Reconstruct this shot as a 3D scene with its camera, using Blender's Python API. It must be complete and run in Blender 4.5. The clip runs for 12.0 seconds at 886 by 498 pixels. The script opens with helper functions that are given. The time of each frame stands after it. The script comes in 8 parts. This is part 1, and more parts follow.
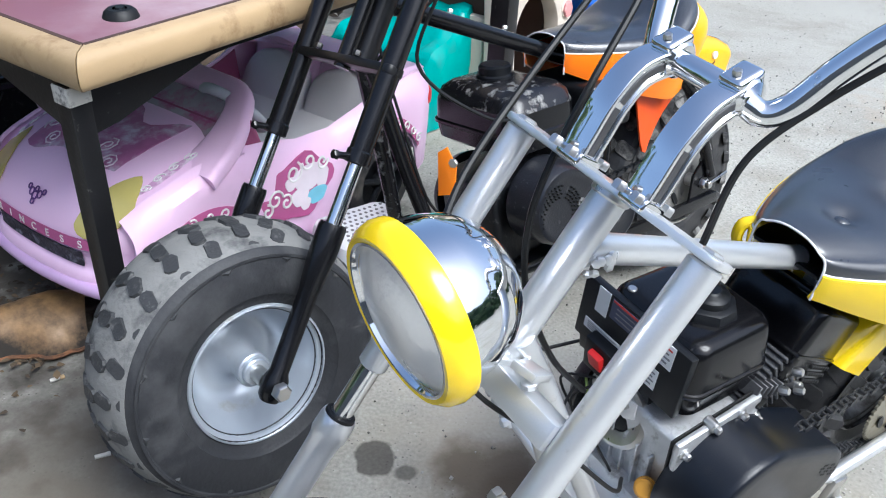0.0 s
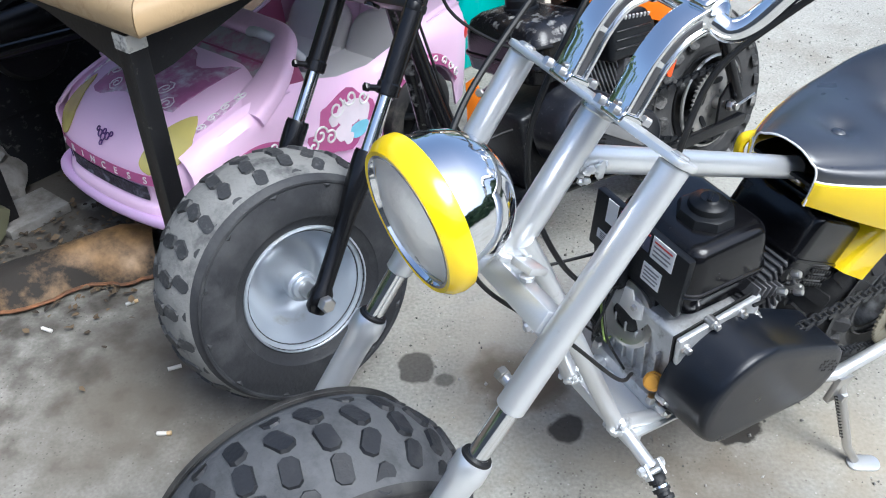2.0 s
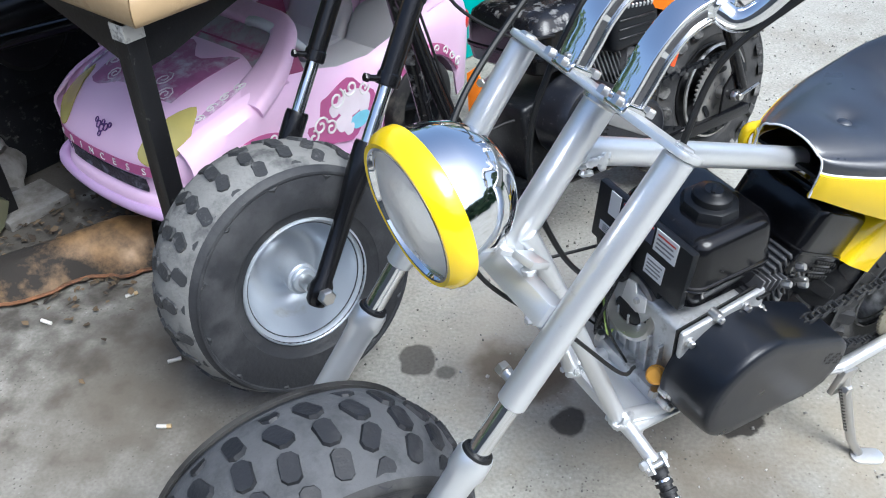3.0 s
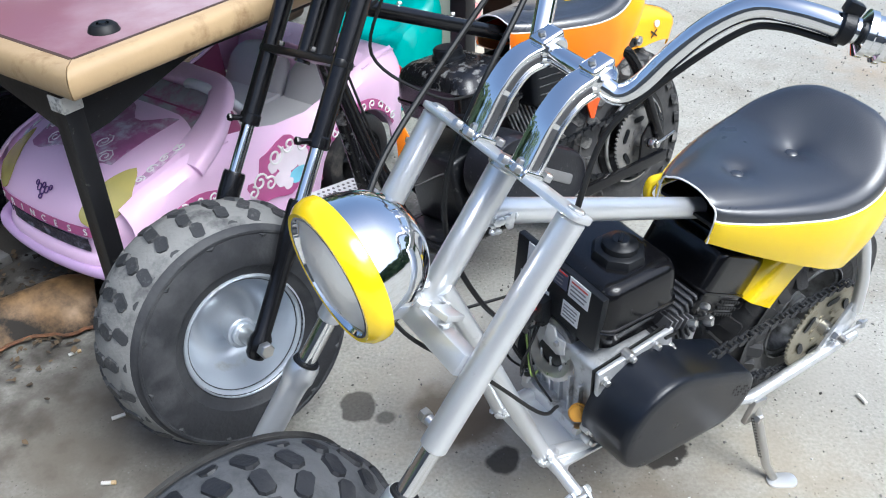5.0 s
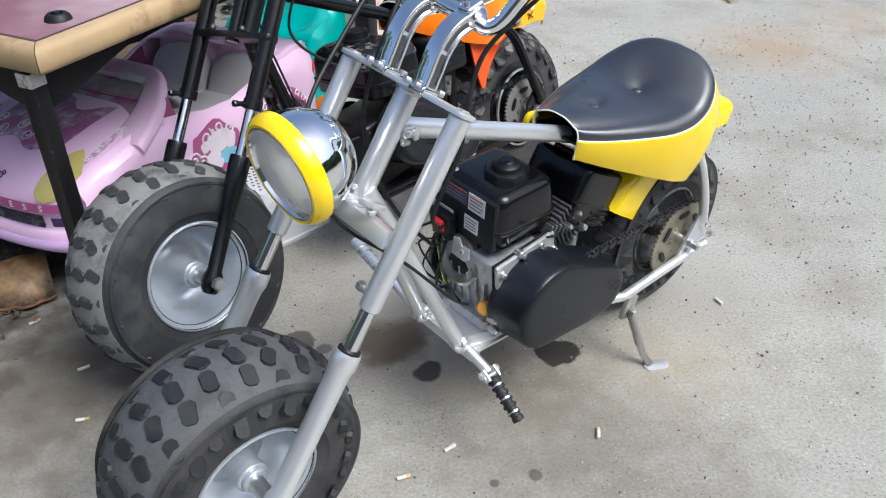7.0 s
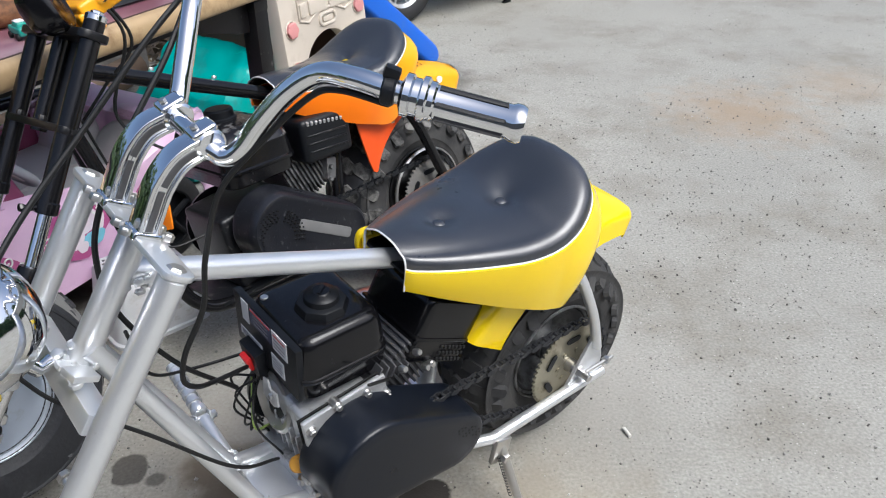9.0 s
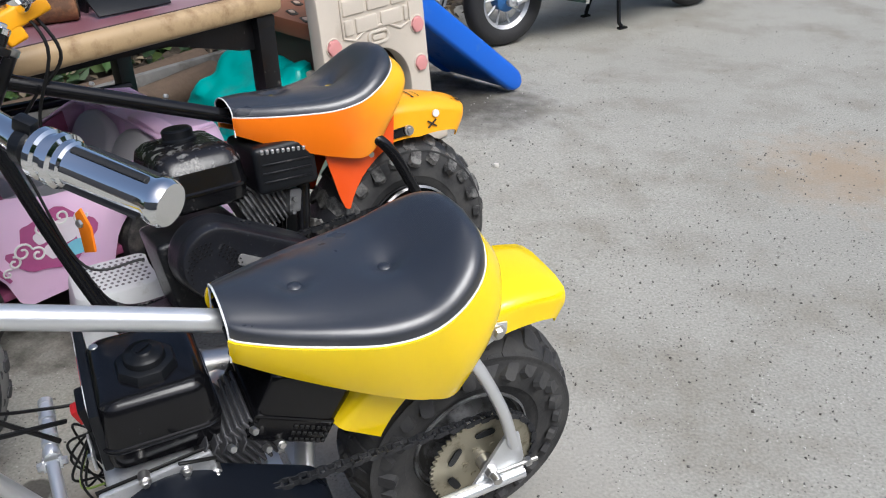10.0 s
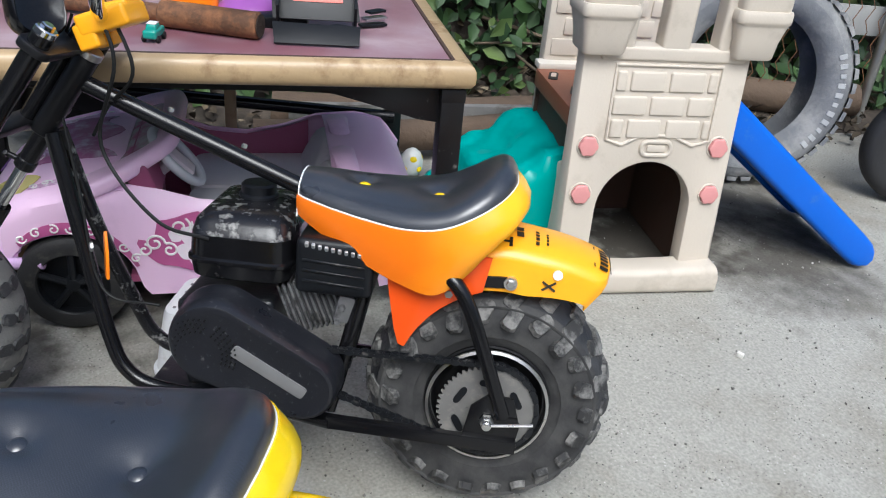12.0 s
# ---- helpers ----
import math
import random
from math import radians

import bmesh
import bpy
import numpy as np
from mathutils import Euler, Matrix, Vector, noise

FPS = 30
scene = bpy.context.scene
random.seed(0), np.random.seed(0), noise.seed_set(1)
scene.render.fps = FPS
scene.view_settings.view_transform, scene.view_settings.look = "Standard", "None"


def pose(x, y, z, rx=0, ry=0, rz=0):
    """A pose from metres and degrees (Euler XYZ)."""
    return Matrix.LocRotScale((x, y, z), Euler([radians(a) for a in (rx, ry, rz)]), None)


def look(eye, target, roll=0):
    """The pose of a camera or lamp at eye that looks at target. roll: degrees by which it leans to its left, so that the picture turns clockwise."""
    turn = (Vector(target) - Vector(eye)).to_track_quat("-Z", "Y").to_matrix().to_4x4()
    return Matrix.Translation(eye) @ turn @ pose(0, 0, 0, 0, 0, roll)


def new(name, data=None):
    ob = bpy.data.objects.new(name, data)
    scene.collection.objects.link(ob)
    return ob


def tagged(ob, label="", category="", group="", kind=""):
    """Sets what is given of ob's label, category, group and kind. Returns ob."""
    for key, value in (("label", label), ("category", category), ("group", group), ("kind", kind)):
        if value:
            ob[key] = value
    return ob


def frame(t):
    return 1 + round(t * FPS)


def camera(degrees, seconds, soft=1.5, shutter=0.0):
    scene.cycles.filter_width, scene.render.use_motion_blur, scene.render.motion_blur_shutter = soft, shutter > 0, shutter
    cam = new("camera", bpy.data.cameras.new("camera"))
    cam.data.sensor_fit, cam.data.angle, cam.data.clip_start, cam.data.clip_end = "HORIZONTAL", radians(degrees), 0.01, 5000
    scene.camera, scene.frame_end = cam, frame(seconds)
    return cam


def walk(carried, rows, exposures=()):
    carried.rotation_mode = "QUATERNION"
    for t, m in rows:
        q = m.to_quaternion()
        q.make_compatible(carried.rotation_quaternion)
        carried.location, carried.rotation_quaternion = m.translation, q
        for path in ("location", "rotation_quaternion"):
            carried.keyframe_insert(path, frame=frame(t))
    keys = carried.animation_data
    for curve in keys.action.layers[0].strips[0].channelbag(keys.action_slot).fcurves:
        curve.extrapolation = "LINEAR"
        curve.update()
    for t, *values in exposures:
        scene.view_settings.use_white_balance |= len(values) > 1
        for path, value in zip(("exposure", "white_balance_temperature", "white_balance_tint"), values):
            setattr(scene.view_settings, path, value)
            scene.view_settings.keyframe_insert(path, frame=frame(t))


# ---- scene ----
cam = camera(56.4, 12.0, soft=1.1)
PATH = [
    (0, (0.177, 0.027, 1.055), (0.018, 1.699, -0.031), 3.0),
    (0.5, (0.172, 0.016, 1.084), (0.07, 1.71, 0.026), -0.3),
    (0.8, (0.183, -0.008, 1.093), (-0.028, 1.643, -0.016), 0.2),
    (1, (0.192, -0.013, 1.097), (-0.01, 1.608, -0.058), 0.3),
    (1.5, (0.216, -0.06, 1.103), (-0.115, 1.515, -0.086), -1.0),
    (2, (0.238, -0.071, 1.092), (-0.05, 1.499, -0.113), -1.3),
    (2.5, (0.243, -0.062, 1.09), (-0.032, 1.519, -0.104), -1.2),
    (2.7, (0.241, -0.062, 1.088), (-0.054, 1.491, -0.138), -1.6),
    (4.3, (0.231, -0.038, 1.088), (-0.01, 1.534, -0.124), -0.4),
    (4.5, (0.23, -0.04, 1.092), (-0.012, 1.525, -0.129), -0.8),
    (5, (0.28, -0.099, 1.144), (0.094, 1.526, -0.006), -0.9),
    (5.2, (0.319, -0.137, 1.171), (0.156, 1.518, 0.061), -1.2),
    (5.5, (0.399, -0.207, 1.185), (0.22, 1.397, 0.004), -3.1),
    (6, (0.381, -0.331, 1.156), (0.172, 1.305, 0.025), -0.4),
    (6.3, (0.334, -0.377, 1.172), (0.143, 1.268, 0.051), -3.7),
    (6.5, (0.297, -0.387, 1.16), (0.263, 1.278, 0.051), -0.2),
    (6.7, (0.277, -0.405, 1.16), (0.312, 1.259, 0.052), -0.7),
    (8.3, (0.492, -0.356, 1.171), (0.329, 1.306, 0.072), -4.8),
    (8.5, (0.513, -0.284, 1.162), (0.428, 1.34, -0.001), -3.8),
    (9, (0.615, -0.105, 1.163), (0.567, 1.596, 0.113), -0.8),
    (9.2, (0.662, -0.039, 1.158), (0.616, 1.636, 0.067), -1.7),
    (9.5, (0.782, 0.048, 1.131), (0.589, 1.748, 0.095), -2.1),
    (10, (0.993, 0.144, 1.128), (0.552, 1.81, 0.113), -1.4),
    (10.2, (1.027, 0.199, 1.109), (0.613, 1.877, 0.103), -0.5),
    (10.5, (1.093, 0.337, 1.127), (0.848, 2.046, 0.118), 4.9),
    (10.8, (1.1, 0.48, 1.105), (0.773, 2.25, 0.234), 6.1),
    (11, (1.151, 0.538, 1.129), (0.59, 2.209, 0.184), 2.1),
    (11.2, (1.17, 0.615, 1.1), (0.376, 2.231, 0.235), 5.0),
    (11.5, (1.293, 0.683, 1.126), (0.178, 2.076, 0.223), 2.8),
    (12, (1.281, 0.859, 1.144), (-0.024, 2.019, 0.17), 5.5),
]
EXPOSURES = [(0, 0.73, 5630, 5.5), (2.5, 0.79, 5630, 5), (5, 0.77, 5680, 5), (6.5, 0.53, 5850, 6), (9, 0.29, 5980, 7.5), (10, 0.13, 6000, 8), (10.5, 0.1, 6050, 8.5), (11, 0.03, 5950, 8), (11.5, 0.1, 5810, 7), (12, 0.28, 5810, 5.5)]
walk(cam, [(t, look(eye, target, roll)) for t, eye, target, roll in PATH], EXPOSURES)

# ---- light: bright open shade, sky from the open side ----
SUN_AZ, SUN_EL = radians(-34), radians(55)
world = bpy.data.worlds.new("sky")
scene.world = world
world.use_nodes = True
wn = world.node_tree.nodes
sky = wn.new("ShaderNodeTexSky")
sky.sky_type = 'NISHITA'
sky.sun_disc = False
sky.sun_elevation, sky.sun_rotation = SUN_EL, radians(90) - SUN_AZ
sky.air_density, sky.dust_density, sky.ozone_density = 0.8, 5.0, 0.8
wn["Background"].inputs["Strength"].default_value = 0.145
world.node_tree.links.new(sky.outputs[0], wn["Background"].inputs["Color"])
sun = new("sun", bpy.data.lights.new("sun", "SUN"))
sun.data.energy, sun.data.angle, sun.data.color = 2.25, radians(34), (1.0, 0.98, 0.95)
sun_dir = Vector((math.cos(SUN_EL) * math.cos(SUN_AZ), math.cos(SUN_EL) * math.sin(SUN_AZ), math.sin(SUN_EL)))
sun.matrix_world = look(sun_dir * 20, (0, 0, 0))


# ---- builders ----
def part(name, bm, material, parent=None, label="", angle=38):
    me = bpy.data.meshes.new(name)
    bmesh.ops.recalc_face_normals(bm, faces=bm.faces)
    bm.to_mesh(me)
    bm.free()
    for p in me.polygons:
        p.use_smooth = True
    me.set_sharp_from_angle(angle=radians(angle))
    if material:
        me.materials.append(material)
    ob = new(name, me)
    if parent:
        ob.parent = parent
    if label:
        ob["label"] = label
    return ob


def thing(name, m, label, category, group=""):
    ob = new(name)
    ob.empty_display_size = 0.1
    ob.matrix_world = m
    return tagged(ob, label, category, group)


def solid(name, bm, material, label, category, group="", kind="", m=None):
    ob = part(name, bm, material)
    if m is not None:
        ob.matrix_world = m
    return tagged(ob, label, category, group, kind)


def box(bm, c, s, rot=(0, 0, 0), bevel=0.0, seg=2, taper=1.0):
    """A box of size s round c; taper scales its top."""
    m = pose(c[0], c[1], c[2], *rot)
    made = bmesh.ops.create_cube(bm, size=1.0)
    vs = made["verts"]
    for v in vs:
        k = taper if v.co.z > 0 else 1.0
        v.co = Vector((v.co.x * s[0] * k, v.co.y * s[1] * k, v.co.z * s[2]))
    if bevel:
        es = list({e for v in vs for e in v.link_edges})
        out = bmesh.ops.bevel(bm, geom=es, offset=bevel, segments=seg, affect='EDGES', profile=0.6)
        vs = list({v for f in out["faces"] for v in f.verts} | {v for v in vs if v.is_valid})
    bmesh.ops.transform(bm, matrix=m, verts=vs)
    return bm


def curve(pts, n=6):
    """Points on a smooth line through pts."""
    P = [Vector(p) for p in pts]
    P = [P[0] * 2 - P[1]] + P + [P[-1] * 2 - P[-2]]
    out = []
    for i in range(1, len(P) - 2):
        a, b, c, d = P[i - 1:i + 3]
        for k in range(n):
            t = k / n
            out.append(0.5 * (2 * b + (c - a) * t + (2 * a - 5 * b + 4 * c - d) * t * t + (3 * b - a - 3 * c + d) * t ** 3))
    return out + [P[-2]]


def tube(bm, pts, r, seg=12, cap=True, closed=False, flat=1.0):
    """A round bar along pts; r is one radius or one for each point; flat squeezes it upright."""
    P = [Vector(p) for p in pts]
    n = len(P)
    rs = r if isinstance(r, (list, tuple)) else [r] * n
    ref = None
    rings = []
    for i, p in enumerate(P):
        if closed:
            d = (P[(i + 1) % n] - P[i - 1]).normalized()
        else:
            d = (P[min(i + 1, n - 1)] - P[max(i - 1, 0)]).normalized()
        if ref is None:
            ref = d.orthogonal().normalized() if abs(d.z) > 0.95 else d.cross(Vector((0, 0, 1))).normalized()
        u = (ref - d * ref.dot(d)).normalized()
        ref = u
        w = d.cross(u)
        rings.append([bm.verts.new(p + rs[i] * (math.cos(a) * u + flat * math.sin(a) * w)) for a in (2 * math.pi * k / seg for k in range(seg))])
    for i in range(n if closed else n - 1):
        a, b = rings[i], rings[(i + 1) % n]
        for k in range(seg):
            bm.faces.new((a[k], a[(k + 1) % seg], b[(k + 1) % seg], b[k]))
    if cap and not closed:
        bm.faces.new(rings[0])
        bm.faces.new(rings[-1])
    return bm


def frame_on(p, d, up=(0, 0, 1)):
    """A pose at p whose z points along d."""
    d = Vector(d).normalized()
    x = Vector(up).cross(d)
    x = x.normalized() if x.length > 1e-4 else d.orthogonal().normalized()
    y = d.cross(x)
    m = Matrix((x, y, d)).transposed().to_4x4()
    return Matrix.Translation(p) @ m


def lathe(bm, prof, m=None, seg=32, a0=0.0, a1=2 * math.pi):
    """Turns prof, pairs of radius and height, about the z of m."""
    m = m or Matrix()
    full = abs(a1 - a0 - 2 * math.pi) < 1e-6
    n = seg if full else seg + 1
    cols = []
    for k in range(n):
        a = a0 + (a1 - a0) * k / seg
        cols.append([bm.verts.new(m @ Vector((r * math.cos(a), r * math.sin(a), h))) for r, h in prof])
    for k in range(seg):
        a, b = cols[k], cols[(k + 1) % n]
        for i in range(len(prof) - 1):
            if prof[i][0] < 1e-6 and prof[i + 1][0] < 1e-6:
                continue
            bm.faces.new((a[i], b[i], b[i + 1], a[i + 1]))
    bmesh.ops.remove_doubles(bm, verts=[v for c in cols for v in c], dist=1e-6)
    return bm


def cyl(bm, a, b, r, seg=16, bevel=0.0):
    """A round bar from a to b with broken edges."""
    a, b = Vector(a), Vector(b)
    h = (b - a).length
    bv = min(bevel, h / 3, r / 2)
    prof = [(0, 0), (r - bv, 0), (r, bv), (r, h - bv), (r - bv, h), (0, h)] if bv else [(0, 0), (r, 0), (r, h), (0, h)]
    return lathe(bm, prof, frame_on(a, b - a), seg)


def nut(bm, p, d, r, h):
    """A six-sided bolt head."""
    p, d = Vector(p), Vector(d).normalized()
    lathe(bm, [(0, 0), (r, 0), (r, h * 0.75), (r * 0.8, h), (0, h)], frame_on(p, d), 6)
    return bm


def prism(bm, outline, m, h, bevel=0.0, holes=()):
    """A flat outline in the xy of m, raised along z by h."""
    vs = [bm.verts.new((x, y, 0)) for x, y in outline]
    f = bm.faces.new(vs)
    ext = bmesh.ops.extrude_face_region(bm, geom=[f])
    top = [v for v in ext["geom"] if isinstance(v, bmesh.types.BMVert)]
    for v in top:
        v.co.z += h
    all_v = vs + top
    if bevel:
        es = [e for v in all_v for e in v.link_edges if abs(e.verts[0].co.z - e.verts[1].co.z) < 1e-6]
        out = bmesh.ops.bevel(bm, geom=list(set(es)), offset=bevel, segments=2, affect='EDGES', profile=0.6)
        all_v = list({v for q in out["faces"] for v in q.verts} | {v for v in all_v if v.is_valid})
    bmesh.ops.transform(bm, matrix=m, verts=all_v)
    return bm


def loft(bm, rings, closed=True, cap=True):
    """A skin over rings of equally many points."""
    R = [[bm.verts.new(p) for p in ring] for ring in rings]
    n = len(R[0])
    for a, b in zip(R, R[1:]):
        for k in range(n if closed else n - 1):
            bm.faces.new((a[k], a[(k + 1) % n], b[(k + 1) % n], b[k]))
    if cap and closed:
        bm.faces.new(R[0])
        bm.faces.new(R[-1])
    return bm


def rrect(w, h, r, n=4, cx=0.0, cy=0.0):
    """A rounded rectangle's outline."""
    out = []
    for sx, sy, a in ((1, 1, 0), (-1, 1, 90), (-1, -1, 180), (1, -1, 270)):
        for k in range(n + 1):
            t = radians(a + 90 * k / n)
            out.append((cx + sx * (w / 2 - r) + r * math.cos(t), cy + sy * (h / 2 - r) + r * math.sin(t)))
    return out


def shell(bm, grid, thick):
    """A curved sheet with thickness over a grid of points."""
    n, k = len(grid), len(grid[0])
    G = [[Vector(p) for p in row] for row in grid]
    N = []
    for i in range(n):
        row = []
        for j in range(k):
            du = G[min(i + 1, n - 1)][j] - G[max(i - 1, 0)][j]
            dv = G[i][min(j + 1, k - 1)] - G[i][max(j - 1, 0)]
            q = du.cross(dv)
            row.append(q.normalized() if q.length > 1e-9 else Vector((0, 0, 1)))
        N.append(row)
    A = [[bm.verts.new(G[i][j]) for j in range(k)] for i in range(n)]
    B = [[bm.verts.new(G[i][j] - N[i][j] * thick) for j in range(k)] for i in range(n)]
    for i in range(n - 1):
        for j in range(k - 1):
            bm.faces.new((A[i][j], A[i + 1][j], A[i + 1][j + 1], A[i][j + 1]))
            bm.faces.new((B[i][j], B[i][j + 1], B[i + 1][j + 1], B[i + 1][j]))
    for i in range(n - 1):
        bm.faces.new((A[i][0], B[i][0], B[i + 1][0], A[i + 1][0]))
        bm.faces.new((A[i][-1], A[i + 1][-1], B[i + 1][-1], B[i][-1]))
    for j in range(k - 1):
        bm.faces.new((A[0][j], A[0][j + 1], B[0][j + 1], B[0][j]))
        bm.faces.new((A[-1][j], B[-1][j], B[-1][j + 1], A[-1][j + 1]))
    return bm


def B():
    return bmesh.new()


# ---- materials ----
def mat(name, col, rough=0.5, metal=0.0, var=0.12, scale=8.0, bump=0.0, bscale=60.0, dirt=None, dirt_at=0.6, dirt_scale=5.0, coat=0.0, spec=0.5, rvar=0.12):
    """A surface with two scales of variation: broad tone, fine relief, and patches of dirt."""
    m = bpy.data.materials.new(name)
    m.use_nodes = True
    nt = m.node_tree
    N, L = nt.nodes, nt.links
    b = N["Principled BSDF"]
    b.inputs["Metallic"].default_value = metal
    b.inputs["Specular IOR Level"].default_value = spec
    if coat:
        b.inputs["Coat Weight"].default_value = coat
        b.inputs["Coat Roughness"].default_value = 0.08
    tc = N.new("ShaderNodeTexCoord")
    n1 = N.new("ShaderNodeTexNoise")
    n1.inputs["Scale"].default_value = scale
    n1.inputs["Detail"].default_value = 6
    L.new(tc.outputs["Object"], n1.inputs["Vector"])
    mix = N.new("ShaderNodeMix")
    mix.data_type = 'RGBA'
    lo = [max(0, c * (1 - var)) for c in col]
    hi = [min(1, c * (1 + var)) for c in col]
    mix.inputs[6].default_value = (*lo, 1)
    mix.inputs[7].default_value = (*hi, 1)
    L.new(n1.outputs["Fac"], mix.inputs[0])
    out = mix.outputs[2]
    rr = N.new("ShaderNodeMapRange")
    rr.inputs["To Min"].default_value = max(0.02, rough * (1 - rvar * 2))
    rr.inputs["To Max"].default_value = min(1.0, rough * (1 + rvar * 2))
    L.new(n1.outputs["Fac"], rr.inputs["Value"])
    rout = rr.outputs[0]
    if dirt:
        n2 = N.new("ShaderNodeTexNoise")
        n2.inputs["Scale"].default_value = dirt_scale
        n2.inputs["Detail"].default_value = 9
        n2.inputs["Roughness"].default_value = 0.65
        L.new(tc.outputs["Object"], n2.inputs["Vector"])
        ramp = N.new("ShaderNodeMapRange")
        ramp.inputs["From Min"].default_value = dirt_at - 0.08
        ramp.inputs["From Max"].default_value = dirt_at + 0.10
        L.new(n2.outputs["Fac"], ramp.inputs["Value"])
        mx = N.new("ShaderNodeMix")
        mx.data_type = 'RGBA'
        mx.inputs[7].default_value = (*dirt, 1)
        L.new(ramp.outputs[0], mx.inputs[0])
        L.new(out, mx.inputs[6])
        out = mx.outputs[2]
        mr = N.new("ShaderNodeMix")
        mr.inputs[3].default_value = 0.85
        L.new(ramp.outputs[0], mr.inputs[0])
        L.new(rout, mr.inputs[2])
        rout = mr.outputs[0]
    L.new(out, b.inputs["Base Color"])
    L.new(rout, b.inputs["Roughness"])
    if bump:
        n3 = N.new("ShaderNodeTexNoise")
        n3.inputs["Scale"].default_value = bscale
        n3.inputs["Detail"].default_value = 4
        L.new(tc.outputs["Object"], n3.inputs["Vector"])
        bp = N.new("ShaderNodeBump")
        bp.inputs["Strength"].default_value = bump
        bp.inputs["Distance"].default_value = 0.004
        L.new(n3.outputs["Fac"], bp.inputs["Height"])
        L.new(bp.outputs[0], b.inputs["Normal"])
    return m


SILVER = mat("silver_paint", (0.74, 0.755, 0.77), 0.31, 0.72, 0.06, 14, 0.06, 300, dirt=(0.36, 0.34, 0.31), dirt_at=0.72, dirt_scale=20)
RIM = mat("silver_rim", (0.46, 0.50, 0.55), 0.34, 0.45, 0.06, 12, 0.05, 200, dirt=(0.36, 0.35, 0.33), dirt_at=0.66, dirt_scale=14)
CHROME = mat("chrome", (0.86, 0.87, 0.88), 0.06, 1.0, 0.04, 20, dirt=(0.40, 0.34, 0.24), dirt_at=0.76, dirt_scale=40)
STEEL = mat("bare_steel", (0.60, 0.59, 0.57), 0.30, 0.95, 0.12, 30, 0.05, 200)
ALLOY = mat("cast_alloy", (0.55, 0.56, 0.57), 0.42, 0.7, 0.15, 25, 0.25, 220, dirt=(0.25, 0.24, 0.22), dirt_at=0.64, dirt_scale=30)
ZINC = mat("zinc_yellow", (0.34, 0.315, 0.24), 0.42, 0.75, 0.18, 25, dirt=(0.22, 0.19, 0.13), dirt_at=0.62, dirt_scale=40)
BLACK = mat("black_paint", (0.006, 0.006, 0.007), 0.21, 0.0, 0.3, 12, 0.03, 200, dirt=(0.10, 0.09, 0.08), dirt_at=0.74, dirt_scale=30, spec=0.4)
BLACKW = mat("worn_black_paint", (0.008, 0.008, 0.009), 0.36, 0.0, 0.3, 12, 0.08, 150, dirt=(0.20, 0.19, 0.17), dirt_at=0.71, dirt_scale=45, spec=0.35)
PLASTIC = mat("black_plastic", (0.007, 0.008, 0.010), 0.38, 0.0, 0.25, 20, 0.10, 600, dirt=(0.04, 0.04, 0.04), dirt_at=0.74, dirt_scale=16, spec=0.3)
GLOSSBLACK = mat("gloss_black", (0.005, 0.005, 0.006), 0.17, 0.0, 0.2, 10, 0.03, 60, dirt=(0.03, 0.03, 0.032), dirt_at=0.70, dirt_scale=24, spec=0.38)
RUBBER = mat("tyre_rubber", (0.030, 0.030, 0.031), 0.62, 0.0, 0.25, 14, 0.3, 120, dirt=(0.060, 0.059, 0.057), dirt_at=0.50, dirt_scale=16, spec=0.4)
# crown tone raised to carry the grey-blue sky sheen on the tread
CROWN = mat("dusty_sheen_crown", (0.088, 0.09, 0.094), 0.7, 0.0, 0.3, 20, 0.35, 160, dirt=(0.058, 0.06, 0.063), dirt_at=0.56, dirt_scale=18, spec=0.3)
RUBBERD = mat("dusty_tyre_wall", (0.024, 0.025, 0.028), 0.55, 0.0, 0.3, 14, 0.35, 120, dirt=(0.055, 0.056, 0.058), dirt_at=0.56, dirt_scale=13, spec=0.4)
CROWND = mat("mud_dusted_crown", (0.20, 0.198, 0.188), 0.85, 0.0, 0.25, 22, 0.4, 160, dirt=(0.055, 0.056, 0.058), dirt_at=0.60, dirt_scale=16, spec=0.2)
KNOBD = mat("mud_dusted_tread", (0.036, 0.037, 0.039), 0.6, 0.0, 0.3, 30, 0.3, 200, dirt=(0.15, 0.147, 0.14), dirt_at=0.64, dirt_scale=60, spec=0.35)
KNOBR = mat("dusty_tread", (0.040, 0.040, 0.040), 0.75, 0.0, 0.3, 30, 0.3, 200, dirt=(0.20, 0.196, 0.185), dirt_at=0.51, dirt_scale=30, spec=0.2)
KNOB = mat("tread_rubber", (0.017, 0.018, 0.021), 0.55, 0.0, 0.25, 30, 0.25, 200, dirt=(0.045, 0.045, 0.046), dirt_at=0.60, dirt_scale=40, spec=0.4)
HOSE = mat("black_rubber", (0.008, 0.008, 0.008), 0.5, 0.0, 0.2, 20, spec=0.35)
YELLOW = mat("yellow_plastic", (0.93, 0.655, 0.0), 0.18, 0.0, 0.04, 6, 0.02, 90, coat=0.35)
ORANGE = mat("orange_plastic", (0.95, 0.235, 0.005), 0.30, 0.0, 0.06, 6, 0.02, 90, coat=0.15)
ORANGEY = mat("faded_orange_plastic", (0.95, 0.41, 0.006), 0.32, 0.0, 0.08, 5, 0.02, 90, coat=0.1)
WHITE = mat("white_trim", (0.80, 0.80, 0.78), 0.4, 0.0, 0.04, 30)
RED = mat("red_plastic", (0.65, 0.02, 0.02), 0.3)


